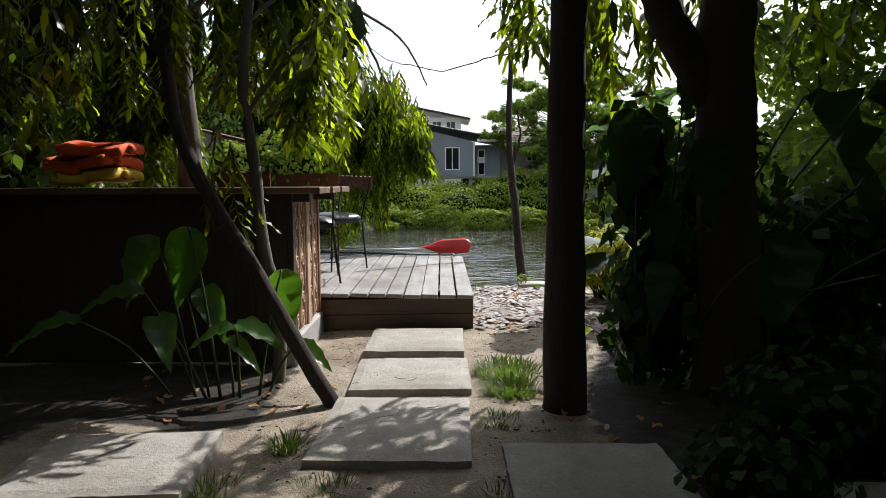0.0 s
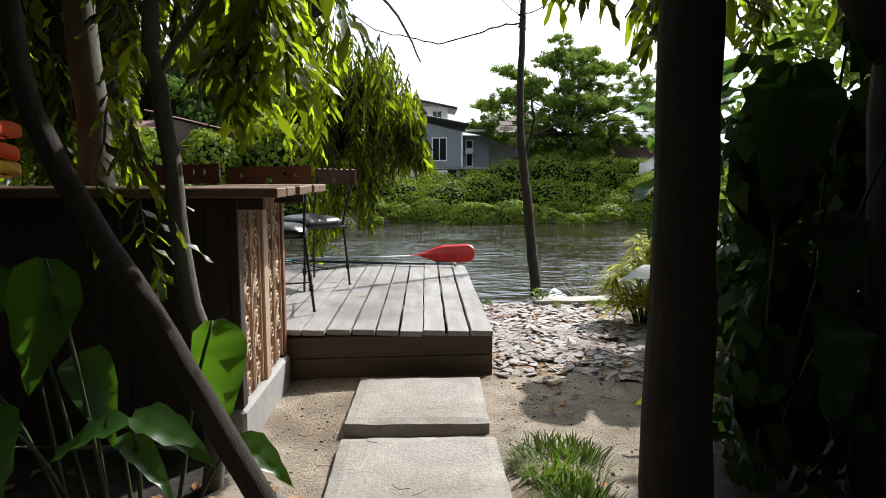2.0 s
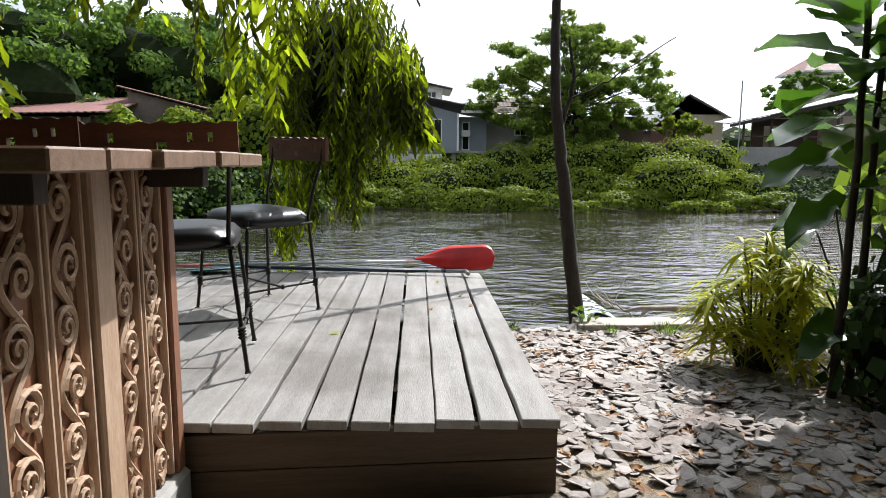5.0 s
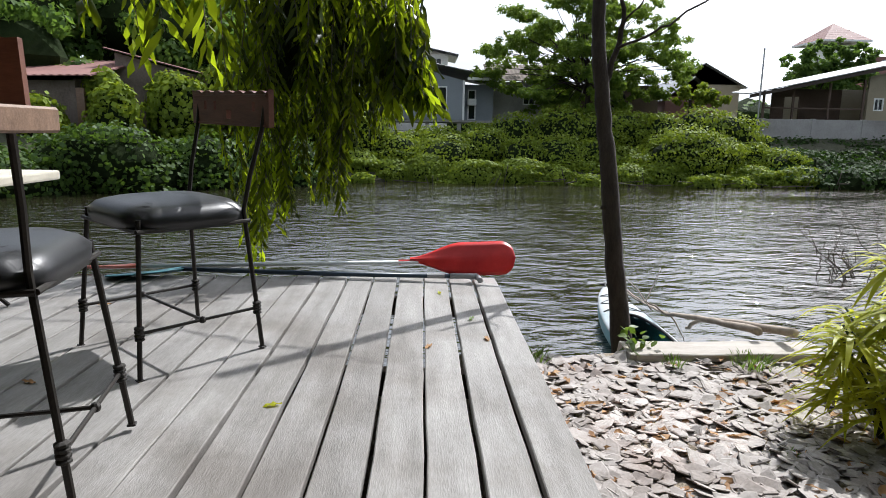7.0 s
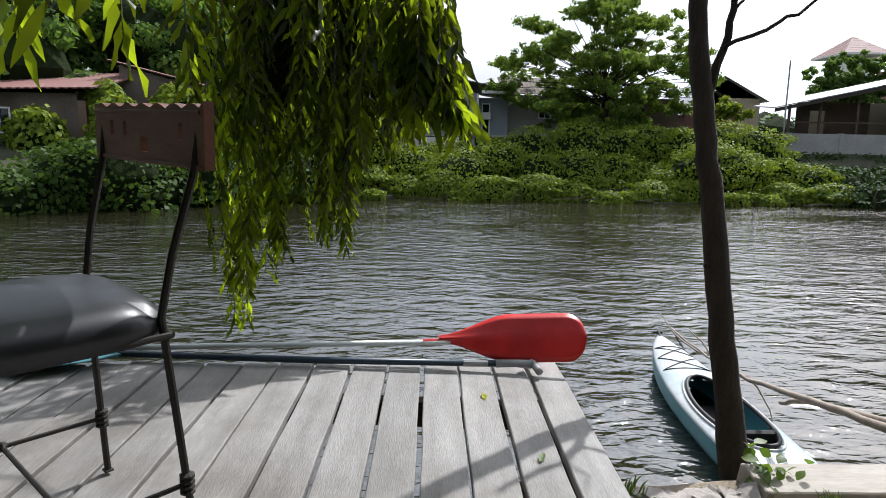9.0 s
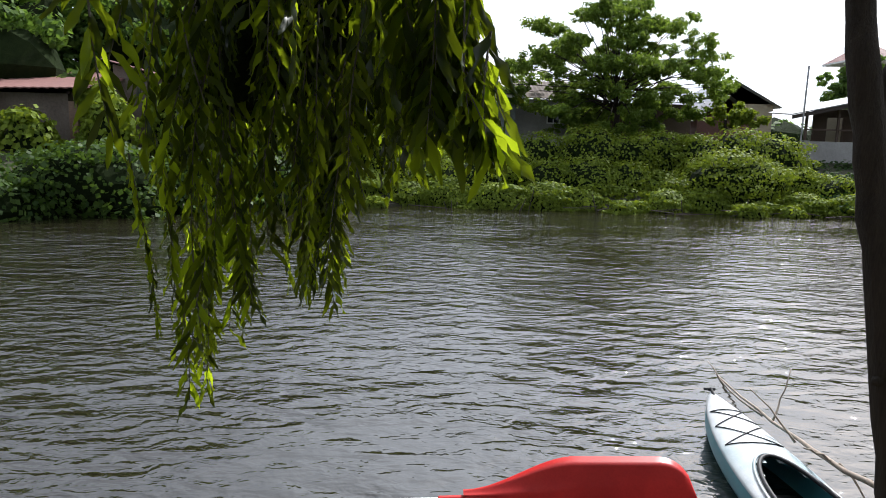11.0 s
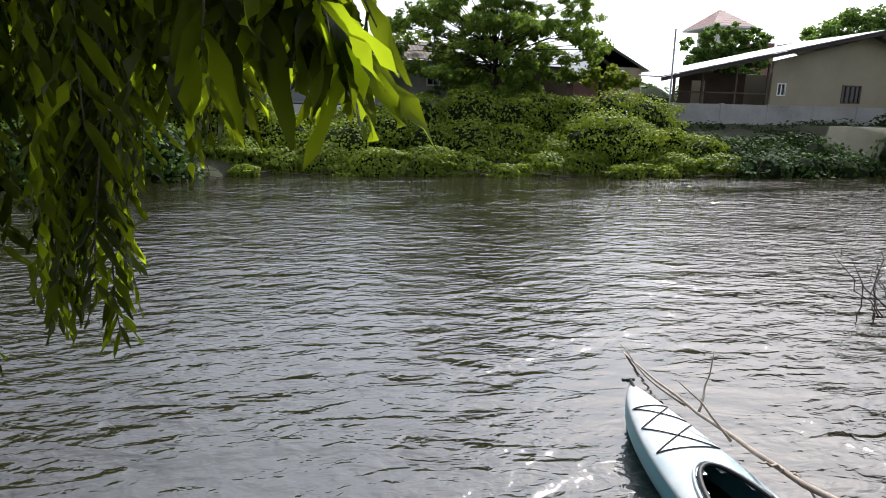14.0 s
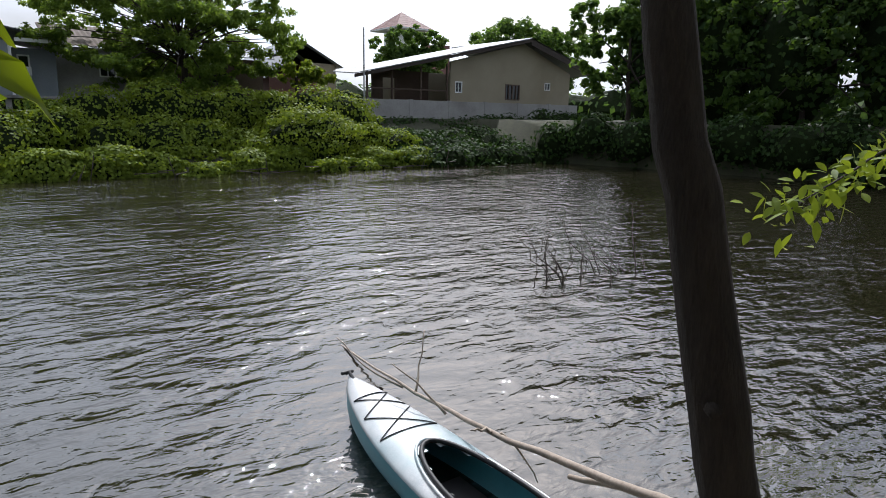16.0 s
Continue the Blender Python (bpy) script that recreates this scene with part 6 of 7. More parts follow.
def chip_place(rs):
    while True:
        x, y = rs.uniform(0.84, 3.3), rs.uniform(6.0, 9.05)
        d = smooth01((y - 5.9) / 1.3)
        if rs.rand() < 0.15 + 0.85 * d and rs.rand() < 1.2 - 0.25 * max(0, x - 2.2) * 2:
            break
    s = 0.054 * rs.uniform(0.4, 1.15) * (1.35 if rs.rand() < 0.2 else 1.0)
    m = pose(x, y, ground_height(x, y) + rs.uniform(-0.004, 0.022), rs.normal() * 12, rs.normal() * 12, rs.uniform(0, 360)) @ Matrix.Diagonal((s * rs.uniform(0.9, 1.4), s, s * rs.uniform(0.4, 0.8), 1))
    return m


rs = np.random.RandomState(77)
bi = bed.matrix_world.inverted()
placed = [chip_place(rs) for _ in range(4400)]
placed.sort(key=lambda m: (m.translation.x - 1.5) ** 2 + (m.translation.y - 8.0) ** 2)
for k, m in enumerate(placed[:300]):
    ob = new("stone", chips[k % len(chips)])
    ob.parent = bed
    ob.matrix_parent_inverse = bi
    ob.matrix_basis = m
vs, fs = [], []
for k, m in enumerate(placed[300:]):
    me = chips[k % len(chips)]
    o = len(vs)
    vs += [tuple(m @ v.co) for v in me.vertices]
    fs += [tuple(o + i for i in p.vertices) for p in me.polygons]
rest = under(bed, raw("loose_stone", vs, fs, M_CHIP))
tagged(rest, kind="stuff")


# crumbs of stone and bits of twig trodden into the sand
rs = np.random.RandomState(88)
vs, fs = [], []
for k in range(1500):
    x, y = rs.uniform(-0.65, 1.6), rs.uniform(2.2, 6.6)
    if -0.24 < x < 0.74 and y < 6.1 and rs.rand() < 0.9 or x < 0.86 and y > 6.1:
        continue
    sz = 0.005 + 0.012 * rs.rand() ** 3
    m = pose(x, y, ground_height(x, y) - 0.002, rs.normal() * 25, rs.normal() * 25, rs.uniform(0, 360)) @ Matrix.Diagonal((sz, sz, sz * 1.6, 1))
    me = chips[k % len(chips)]
    o = len(vs)
    vs += [tuple(m @ v.co) for v in me.vertices]
    fs += [tuple(o + i for i in p.vertices) for p in me.polygons]
tagged(raw("soil_crumb", vs, fs, M_HUMUS), "small dark crumbs of stone and earth on the sand", "gravel", kind="stuff")
bm = bmesh.new()
for k in range(90):
    x, y = rs.uniform(-0.6, 1.8), rs.uniform(2.3, 8.4)
    if x < 0.84 and y > 6.0:
        continue
    z = (0.082 if -0.13 < x < 0.66 and (5.1 < y < 5.93 or 4.15 < y < 4.9 or 3.0 < y < 3.93) else ground_height(x, y) + 0.004)
    a, l = rs.uniform(0, 6.283), rs.uniform(0.03, 0.13)
    p = Vector((x, y, z))
    d = Vector((math.cos(a), math.sin(a), 0)) * l
    tube(bm, (p, p + d * 0.5 + Vector((-d.y, d.x, 0.06 * l)) * rs.normal() * 0.2, p + d), 0.0016, 4)
tagged(part("twig_litter", bm, M_TWIG), "fine dry twigs fallen on the sand and slabs", "twigs", kind="stuff")


# ---- far bank: vine thickets ----
def thicket(name, rows, n, size, label, seed, mat=M_VINE, lumps=9, shrink=0.8):
    """Mounds of creeper: a near-black core for the inner shade, and leaves over the mound and over the lumps on it."""
    t = tagged(empty(name, (rows[0][0], rows[0][1], 0)), label, "bushes")
    under(t, cores("undergrowth", rows, M_INNER_SHADE, None, shrink, seed))
    rg = random.Random(seed)
    lumpy = list(rows)
    for x, y, z, a, b, c in rows:
        for q in range(lumps):
            d = Vector((rg.gauss(0, 1), rg.gauss(0, 1) - 0.4, rg.gauss(0, 1) + 0.5)).normalized()
            s = rg.uniform(0.16, 0.36)
            lumpy.append((x + d.x * a * 0.86, y + d.y * b * 0.86, z + d.z * c * 0.86, a * s * 1.7, b * s * 1.2, c * s * 0.55))
    under(t, scatter("foliage", lumpy, n, size, mat, None, seed, lie=0.8, inner=0.86, droop=0.15, aspect=0.5, floor=WATER_Z - 0.05))
    return t


rng = random.Random(31)


def mound_row(x0, x1, y, ztop, rz, step, jitter=0.35):
    out = []
    x = x0
    while x < x1:
        r = step * rng.uniform(0.8, 1.45)
        zt = ztop + rng.uniform(-jitter, jitter)
        out.append((x, y + rng.uniform(-0.5, 0.5), zt - rz, r, r * 0.95, rz * rng.uniform(0.9, 1.1)))
        x += step * rng.uniform(0.7, 1.1)
    return out


def mounds(tops, y, rz):
    """Mounds from (x, top height, radius)."""
    return [(x, y + 0.5 * math.sin(3.7 * x), z - rz * r / 1.5, r * (1.15 + 0.2 * math.sin(5.3 * x)), r * 0.9, rz * r / 1.5) for x, z, r in tops]


ridge = mounds(((5.2, 2.5, 1.2), (7.7, 2.85, 1.6), (9.6, 2.5, 1.2), (11.0, 2.7, 1.4), (13.0, 2.55, 1.4), (14.9, 2.9, 1.7), (16.6, 2.6, 1.5), (3.4, 1.9, 1.2), (1.4, 1.7, 1.2)), 39.8, 1.6)
ridge += mound_row(0, 18, 40.6, 1.6, 1.6, 1.6, 0.2)
thicket("vine_thicket", ridge, 76000, 0.12, "high ridge of vine-covered bushes below the houses", 82)
middle = mounds(((-4.4, 2.2, 1.3), (-2.7, 2.8, 1.5), (-1.0, 1.35, 1.2), (1.5, 1.3, 1.5), (3.4, 1.65, 1.1), (5.3, 1.2, 1.3), (7.2, 1.35, 1.5), (9.0, 1.2, 1.0), (10.6, 0.8, 1.5), (13.4, 1.85, 1.9), (15.4, 1.3, 1.2), (17.2, 1.1, 1.1), (18.3, 0.8, 1.0)), 37.3, 1.5)
middle += mound_row(-5, 17.5, 37.9, 0.45, 1.4, 1.5, 0.2)
thicket("vine_thicket", middle, 100000, 0.115, "rounded mounds of sunlit vines on the far bank", 81)
front = mounds(((-3.2, 0.6, 1.1), (-1.2, 0.1, 1.0), (0.6, 0.3, 1.1), (2.8, 0.1, 1.1), (5.0, 0.2, 1.1), (6.6, -0.1, 0.8), (10.2, 0.0, 1.1), (12.0, 0.1, 1.0), (16.2, 0.0, 1.1), (18.2, 0.0, 1.0)), 35.7, 1.3)
front += mounds(((7.9, -0.42, 0.6), (8.8, -0.5, 0.5), (13.2, -0.4, 0.6), (14.2, -0.36, 0.7), (15.0, -0.5, 0.5), (-2.4, -0.5, 0.5), (3.6, -0.5, 0.5)), 34.7, 1.3)
thicket("vine_thicket", front, 70000, 0.115, "vines tumbling down to the waterline of the far bank", 85)
right_low = mound_row(18, 31, 42.3, 1.45, 1.2, 1.5, 0.25) + mound_row(18.5, 31, 40.0, 0.75, 1.1, 1.5, 0.3) + mound_row(19, 30, 37.6, 0.6, 1.2, 1.5, 0.3) + mound_row(18.8, 28.5, 35.3, 0.0, 0.9, 1.3, 0.25)
right_low += mound_row(30, 40, 42.3, 1.9, 1.5, 1.5, 0.3)
right_low += [(26.8 + (34.3 - y) / 6.5 + 0.35 + 0.6 * (k % 2), y, 0.05 + 0.25 * (k % 3), 1.2, 1.2, 1.25) for k, y in enumerate(np.arange(34.5, 7, -1.25).tolist())]
thicket("bank_scrub", right_low, 42000, 0.17, "low dark scrub along the far bank under the block wall", 83, M_SHADE_LEAF)
left_low = [(x, far_edge(x) + 1.7 + (0.8 if k % 2 else 0), z, a, b, c) for k, (x, y, z, a, b, c) in enumerate(mound_row(-32, -5, 30, 1.2, 1.5, 1.6, 0.5) + mound_row(-30, -5, 30, 0.2, 1.0, 1.4, 0.3))]
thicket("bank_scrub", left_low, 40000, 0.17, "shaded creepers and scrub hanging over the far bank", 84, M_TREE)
reed = tagged(empty("bank_sticks", (2, 34.2, WATER_Z)), "bare sticks and roots at the waterline of the far bank", "sticks", kind="stuff")
bm = bmesh.new()
for q in range(46):
    x = rng.uniform(-6, 20)
    y = 34.2 + rng.uniform(-0.4, 0.3)
    if q % 3 == 0:
        tube(bm, ((x, y, WATER_Z - 0.1), (x + rng.uniform(-1, 1) * 0.5, y - 0.1, WATER_Z + rng.uniform(0.3, 0.9))), 0.016, 5)
    else:
        tube(bm, ((x, y, WATER_Z + rng.uniform(0, 0.3)), (x + rng.uniform(-1.6, 1.6), y - rng.uniform(0, 0.4), WATER_Z + rng.uniform(0, 0.3))), 0.017, 5)
under(reed, part("sticks", bm, M_TWIG))


# ---- trees across the river ----
def river_tree(name, at, trunk, blobs, n, size, label, seed, mat=M_TREE, r=0.16):
    t = tagged(empty(name, at), label, "tree", "trees across the river")
    rg = random.Random(seed)
    x, y, z = at
    under(t, stem("trunk", ((x, y, z - 0.3), (x + 0.1, y, z + trunk * 0.5), (x, y + 0.1, z + trunk), (x - 0.1, y, z + trunk * 1.6)), r, r * 0.45, M_BARK, rng=rg, seg=8, amount=0.04, flare=0.3))
    for b in blobs:
        under(t, stem("limb", ((x, y, z + trunk * rg.uniform(0.7, 1.2)), ((x + b[0]) / 2, (y + b[1]) / 2, (z + trunk + b[2]) / 2 + 0.2), b[:3]), r * (0.4 if len(blobs) < 40 else 0.16), 0.02, M_BARK, rng=rg, seg=5, steps=3, amount=0.06))
    clumps = []
    for b in blobs:
        k = max(6, int(b[3] * b[4] * 13))
        for q in range(k):
            d = Vector((rg.gauss(0, 1), rg.gauss(0, 1), rg.gauss(0, 1))).normalized() * rg.uniform(0.45, 1.0)
            s = rg.uniform(0.11, 0.4) * max(1.0, 0.6 * b[3])
            clumps.append((b[0] + d.x * b[3], b[1] + d.y * b[4], b[2] + d.z * b[5] + 0.2 * (rg.random() - 0.5), s, s, s * rg.uniform(0.4, 0.8)))
    under(t, scatter("crown", clumps, n, size, mat, None, seed, inner=0.25, lie=0.7))
    return t


tiers = []
rg = random.Random(5)
for z, r, k in ((3.3, 4.4, 10), (4.1, 5.4, 14), (4.9, 6.2, 16), (5.7, 6.6, 16), (6.5, 6.2, 14), (7.3, 5.2, 12), (8.1, 4.2, 10), (8.9, 3.0, 7), (9.7, 1.5, 4)):
    for q in range(k):
        a = 2 * math.pi * (q + rg.random() * 0.7) / k
        rr = r * rg.uniform(0.25, 1.0)
        tiers.append((9.9 + rr * math.cos(a), 44 + rr * math.sin(a) * 0.6, z + rg.uniform(-0.6, 0.6), 1.1, 1.0, 0.34))
river_tree("almond_tree", (10.0, 44, 1.4), 3.2, tiers, 90000, 0.14, "spreading tiered tree with airy layered foliage between the houses", 91, M_ALMOND, r=0.2)
river_tree("yard_tree", (32.4, 58, 1.4), 3.2, ((30.6, 58, 7.0, 1.6, 1.3, 1.6), (32.2, 58, 7.7, 1.8, 1.4, 1.6), (34.0, 58, 7.7, 1.8, 1.4, 1.6), (35.8, 58, 7.4, 1.6, 1.3, 1.6), (33.2, 58, 5.8, 3.4, 1.4, 1.6)), 26000, 0.24, "round leafy tree beside the metal roof", 92, M_HILL)
river_tree("yard_tree", (17.6, 47, 1.4), 1.4, ((17.6, 47, 3.9, 1.2, 1.0, 0.9), (18.8, 47, 3.6, 1.0, 0.9, 0.8)), 2200, 0.22, "small yellow-green garden tree by the roofs", 93, M_VINE)
river_tree("bank_grove", (31.5, 33, 0.8), 3.2, ((30.6, 34.5, 4.6, 1.7, 1.6, 1.9), (32.5, 34, 6.6, 2.3, 2.0, 2.2), (33, 30, 4.0, 2.2, 2.0, 2.6), (30.2, 35, 6.6, 1.3, 1.2, 1.5), (33.5, 31, 7.8, 2.6, 2.2, 2.2), (31.0, 31, 2.0, 1.4, 1.3, 1.8)), 30000, 0.24, "tall dark leafy grove crowding the bend of the river", 94, M_HILL)
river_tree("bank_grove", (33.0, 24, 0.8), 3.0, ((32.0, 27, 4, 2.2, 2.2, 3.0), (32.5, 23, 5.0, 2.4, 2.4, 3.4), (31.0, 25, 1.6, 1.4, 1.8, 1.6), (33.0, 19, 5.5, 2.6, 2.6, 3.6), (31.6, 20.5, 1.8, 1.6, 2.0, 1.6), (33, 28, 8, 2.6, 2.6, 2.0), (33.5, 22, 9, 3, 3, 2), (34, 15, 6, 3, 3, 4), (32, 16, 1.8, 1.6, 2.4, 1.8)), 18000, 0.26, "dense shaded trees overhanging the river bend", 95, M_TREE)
grove_core = ((33.5, 32.5, 4.0, 2.0, 2.2, 4.2), (34, 29, 4.4, 2.6, 2.4, 4.6), (34, 25, 4.5, 2.6, 3.0, 4.9), (34.2, 20, 4.5, 2.6, 3.0, 4.9), (35, 15, 4.5, 2.6, 3.0, 4.9), (36, 9, 4, 3, 4, 4.5), (36, 30, 8, 2.5, 3, 3), (36, 23, 8.5, 2.5, 4, 3), (36, 16, 8.5, 2.5, 4, 3),
              (30.8, 30, -0.2, 1.2, 1.6, 1.0), (31.2, 26.5, -0.2, 1.2, 2.0, 1.0), (31.6, 22.5, -0.2, 1.2, 2.2, 1.0), (32, 18.5, -0.2, 1.2, 2.2, 1.0), (32.6, 14, -0.2, 1.4, 2.6, 1.0), (29.6, 33, 0.0, 1.2, 1.2, 0.9))
thicket("shaded_undergrowth", grove_core, 14000, 0.26, "dense scrub at the river bend, leaves darkened for deep shade", 96, M_SHADE_LEAF)
river_tree("yard_tree", (50, 62, 1.4), 4.0, ((46, 62, 8.4, 2.8, 2, 2.0), (50, 62, 9.8, 3.2, 2.2, 2.2), (54, 62, 9.3, 3.0, 2, 2.4), (58, 62, 9.0, 3.0, 2, 2.6), (48, 62, 6.5, 4.0, 2, 2.4), (55, 62, 6.5, 4.0, 2, 2.4)), 34000, 0.3, "leafy trees rising behind the cream house", 106, M_HILL)
overhang = tagged(empty("overhanging_branch", (9.4, 12.1, 1.3)), "leafy light green branch reaching over the water", "branch")
under(overhang, stem("limb", ((10.2, 12.0, 1.4), (9.0, 12.0, 1.15), (7.8, 12.0, 0.85), (6.6, 12.0, 0.55)), 0.02, 0.006, M_BARK, rng=rng, seg=6))
rs = np.random.RandomState(15)
tt = rs.rand(230)
op = np.stack((6.5 + 3.7 * tt, 12 + rs.normal(size=230) * 0.16, 0.52 + 0.88 * tt + rs.normal(size=230) * 0.11), 1)
under(overhang, leaves("foliage", op, rs.normal(size=(230, 3)) + np.array((-0.5, 0, 0.1)), rs.normal(size=(230, 3)) * 0.5 + np.array((0, -0.3, 1)), rs.uniform(0.12, 0.22, 230), rs.uniform(0.025, 0.045, 230), M_VINE, widths=(0.1, 0.8, 1, 0.7, 0.05), droop=0.2))

hill = []
for x, y, z, r in ((-13.5, 44, 6.2, 3.6), (-17.5, 45, 7.2, 4.0), (-21.5, 41, 7.2, 4.0), (-24.5, 38, 7.0, 4.0), (-10.3, 50, 5.6, 3.2), (-28, 35, 7.0, 4.2), (-19.5, 38, 4.6, 3.2), (-32, 31, 7, 4.5), (-13, 52, 7.0, 3.6), (-7.4, 60, 6.2, 3.4), (-36, 27, 7, 5), (-16, 50, 8.5, 3.5)):
    hill.append((x, y, z, r, r * 0.8, r * 0.72))
clumps = []
for b in hill:
    for q in range(34):
        d = Vector((rng.gauss(0, 1), rng.gauss(0, 1), rng.gauss(0, 1))).normalized()
        s = rng.uniform(0.7, 1.2)
        clumps.append((b[0] + d.x * b[3], b[1] + d.y * b[4], b[2] + d.z * b[5], s, s, s * 0.75))
woods = tagged(empty("hillside_trees", (-18, 45, 1.4)), "dense green trees rising behind the old houses", "trees", kind="stuff")
under(woods, cores("masses", hill, M_INNER_SHADE, None, 0.8, 7))
under(woods, scatter("crowns", clumps, 75000, 0.30, M_HILL, None, 97, inner=0.5, lie=0.7))
bmid = ((-7.2, 36.0, 2.6, 2.0, 1.4, 1.6), (-5.2, 37.5, 2.4, 2.2, 1.4, 1.5), (-8.6, 37, 3.2, 1.8, 1.3, 1.4), (-3.4, 38.2, 1.6, 1.8, 1.2, 1.3), (-10.6, 35.0, 1.8, 1.4, 1.0, 1.9), (-12.6, 33.2, 1.6, 1.0, 0.8, 1.6), (-13.6, 34.6, 2.2, 0.9, 0.6, 1.7), (-11.4, 35.9, 2.4, 1.0, 0.6, 1.5), (-15.6, 32.8, 1.2, 1.2, 0.8, 1.5), (-18.4, 32.4, 1.0, 1.4, 0.9, 1.5))
thicket("vine_bushes", bmid, 18000, 0.22, "green bushes and climbers in front of the old wall", 98, M_VINE)


# ---- houses across the river ----
def wall_with_holes(name, x0, x1, y, z0, z1, holes, mat, parent, thick=0.15, slope=0.0):
    """A wall along x with openings (xa, xb, za, zb) cut right through. slope: how much higher it is at x0 than at x1."""
    xs_ = sorted({x0, x1, *[h[0] for h in holes], *[h[1] for h in holes]})
    bm = bmesh.new()
    for a, b in zip(xs_, xs_[1:]):
        cuts = sorted((h[2], h[3]) for h in holes if h[0] <= a + 1e-6 and h[1] >= b - 1e-6)
        z = z0
        spans = []
        for c, d in cuts:
            spans.append((z, c))
            z = d
        spans.append((z, None))
        for c, d in spans:
            ta = z1 + slope * (x1 - a) / (x1 - x0) if d is None else d
            tb = z1 + slope * (x1 - b) / (x1 - x0) if d is None else d
            v = [bm.verts.new(p) for p in ((a, y, c), (b, y, c), (b, y, tb), (a, y, ta), (a, y + thick, c), (b, y + thick, c), (b, y + thick, tb), (a, y + thick, ta))]
            for f in ((0, 1, 2, 3), (5, 4, 7, 6), (4, 0, 3, 7), (1, 5, 6, 2), (3, 2, 6, 7), (4, 5, 1, 0)):
                bm.faces.new([v[i] for i in f])
    return under(parent, part(name, bm, mat))


def window(parent, xa, xb, y, za, zb, bars=1, frame_mat=M_WHITE, cross=False):
    w = 0.07
    bm = bmesh.new()
    for a, b, c, d in ((xa, xb, za, za + w), (xa, xb, zb - w, zb), (xa, xa + w, za + w, zb - w), (xb - w, xb, za + w, zb - w)):
        box(bm, (b - a, 0.10, d - c), pose((a + b) / 2, y + 0.03, (c + d) / 2))
    for k in range(bars):
        x = xa + (xb - xa) * (k + 1) / (bars + 1)
        box(bm, (0.05, 0.07, zb - za - 2 * w), pose(x, y + 0.03, (za + zb) / 2))
    if cross:
        box(bm, (xb - xa - 2 * w, 0.06, 0.05), pose((xa + xb) / 2, y + 0.03, za + (zb - za) * 0.62))
    fr = under(parent, part("window", bm, frame_mat))
    bm = bmesh.new()
    box(bm, (xb - xa - 2 * w, 0.012, zb - za - 2 * w), pose((xa + xb) / 2, y + 0.07, (za + zb) / 2))
    pane = part("pane", bm, M_GLASS)
    pane.parent = fr
    pane.matrix_parent_inverse = fr.matrix_world.inverted()
    return fr


def roof_sheet(name, corners, mat, parent, ribs=40, thick=0.05, rib=0.03):
    """A ribbed metal sheet over four corners: eave a, eave b, ridge b, ridge a."""
    a, b, c, d = [Vector(p) for p in corners]
    bm = bmesh.new()
    up = (b - a).cross(d - a).normalized()
    if up.z < 0:
        up = -up
    lower, upper, lo2, up2 = [], [], [], []
    for k in range(ribs * 2 + 1):
        t = k / (ribs * 2)
        h = up * (rib if k % 2 else 0)
        lower.append(bm.verts.new(a.lerp(b, t) + h))
        upper.append(bm.verts.new(d.lerp(c, t) + h))
        lo2.append(bm.verts.new(a.lerp(b, t) + h - up * thick))
        up2.append(bm.verts.new(d.lerp(c, t) + h - up * thick))
    for k in range(ribs * 2):
        bm.faces.new((lower[k], lower[k + 1], upper[k + 1], upper[k]))
        bm.faces.new((lo2[k + 1], lo2[k], up2[k], up2[k + 1]))
        bm.faces.new((lo2[k], lo2[k + 1], lower[k + 1], lower[k]))
        bm.faces.new((upper[k], upper[k + 1], up2[k + 1], up2[k]))
    bmesh.ops.recalc_face_normals(bm, faces=bm.faces[:])
    return under(parent, part(name, bm, mat))


def hblock(parent, name, x0, x1, y0, y1, z0, z1, mat, bevel=0.01):
    return under(parent, block(name, x0, x1, y0, y1, z0, z1, mat, None, bevel))


# grey house with a mono-pitch roof
g = tagged(empty("grey_house", (0, 46, 1.4)), "grey-blue stilt house with a sloping roof and white window frames", "house", "houses across the river")
wall_with_holes("wall", -4.2, 2.7, 44.0, 2.05, 4.35, [(0.75, 1.75, 2.45, 4.0), (-3.4, -2.0, 2.6, 4.0)], M_HGREY, g, slope=1.75)
wall_with_holes("wall", 2.7, 4.6, 45.2, 2.05, 4.2, [(3.05, 3.55, 2.1, 3.9)], M_HGREY, g)
hblock(g, "side_wall", 2.55, 2.7, 44.15, 50, 2.05, 4.3, M_HGREY)
hblock(g, "back_wall", -4.2, 4.6, 50, 50.15, 2.05, 4.3, M_HGREY)
hblock(g, "floor_slab", -4.2, 4.6, 44.05, 50, 1.93, 2.05, M_BLOCK)
for x in (-3.9, -1.6, 0.6, 2.5, 4.3):
    hblock(g, "stilt", x - 0.12, x + 0.12, 44.3, 44.54, 0.6, 1.93, M_BLOCK)
window(g, 0.75, 1.75, 44.0, 2.45, 4.0, 1)
window(g, -3.4, -2.0, 44.0, 2.6, 4.0, 1)
window(g, 3.05, 3.55, 45.2, 2.1, 3.9, 0)
hblock(g, "corner_trim", 2.66, 2.78, 43.93, 43.995, 2.05, 4.35, M_WHITE, 0)
ac = under(g, block("air_conditioner", 3.0, 3.55, 44.75, 45.15, 2.95, 3.35, M_WHITE, None, 0.03))
roof_sheet("roof", ((-4.9, 43.4, 6.35), (-4.9, 50.6, 6.35), (4.9, 50.6, 4.50), (4.9, 43.4, 4.50)), M_ROOFG, g, 24)
hblock(g, "gutter", 2.9, 4.9, 43.35, 43.45, 4.32, 4.48, M_WHITE)
v = tagged(empty("white_block", (0, 56, 1.4)), "white upper storey with a flat overhanging roof behind the grey house", "house", "houses across the river")
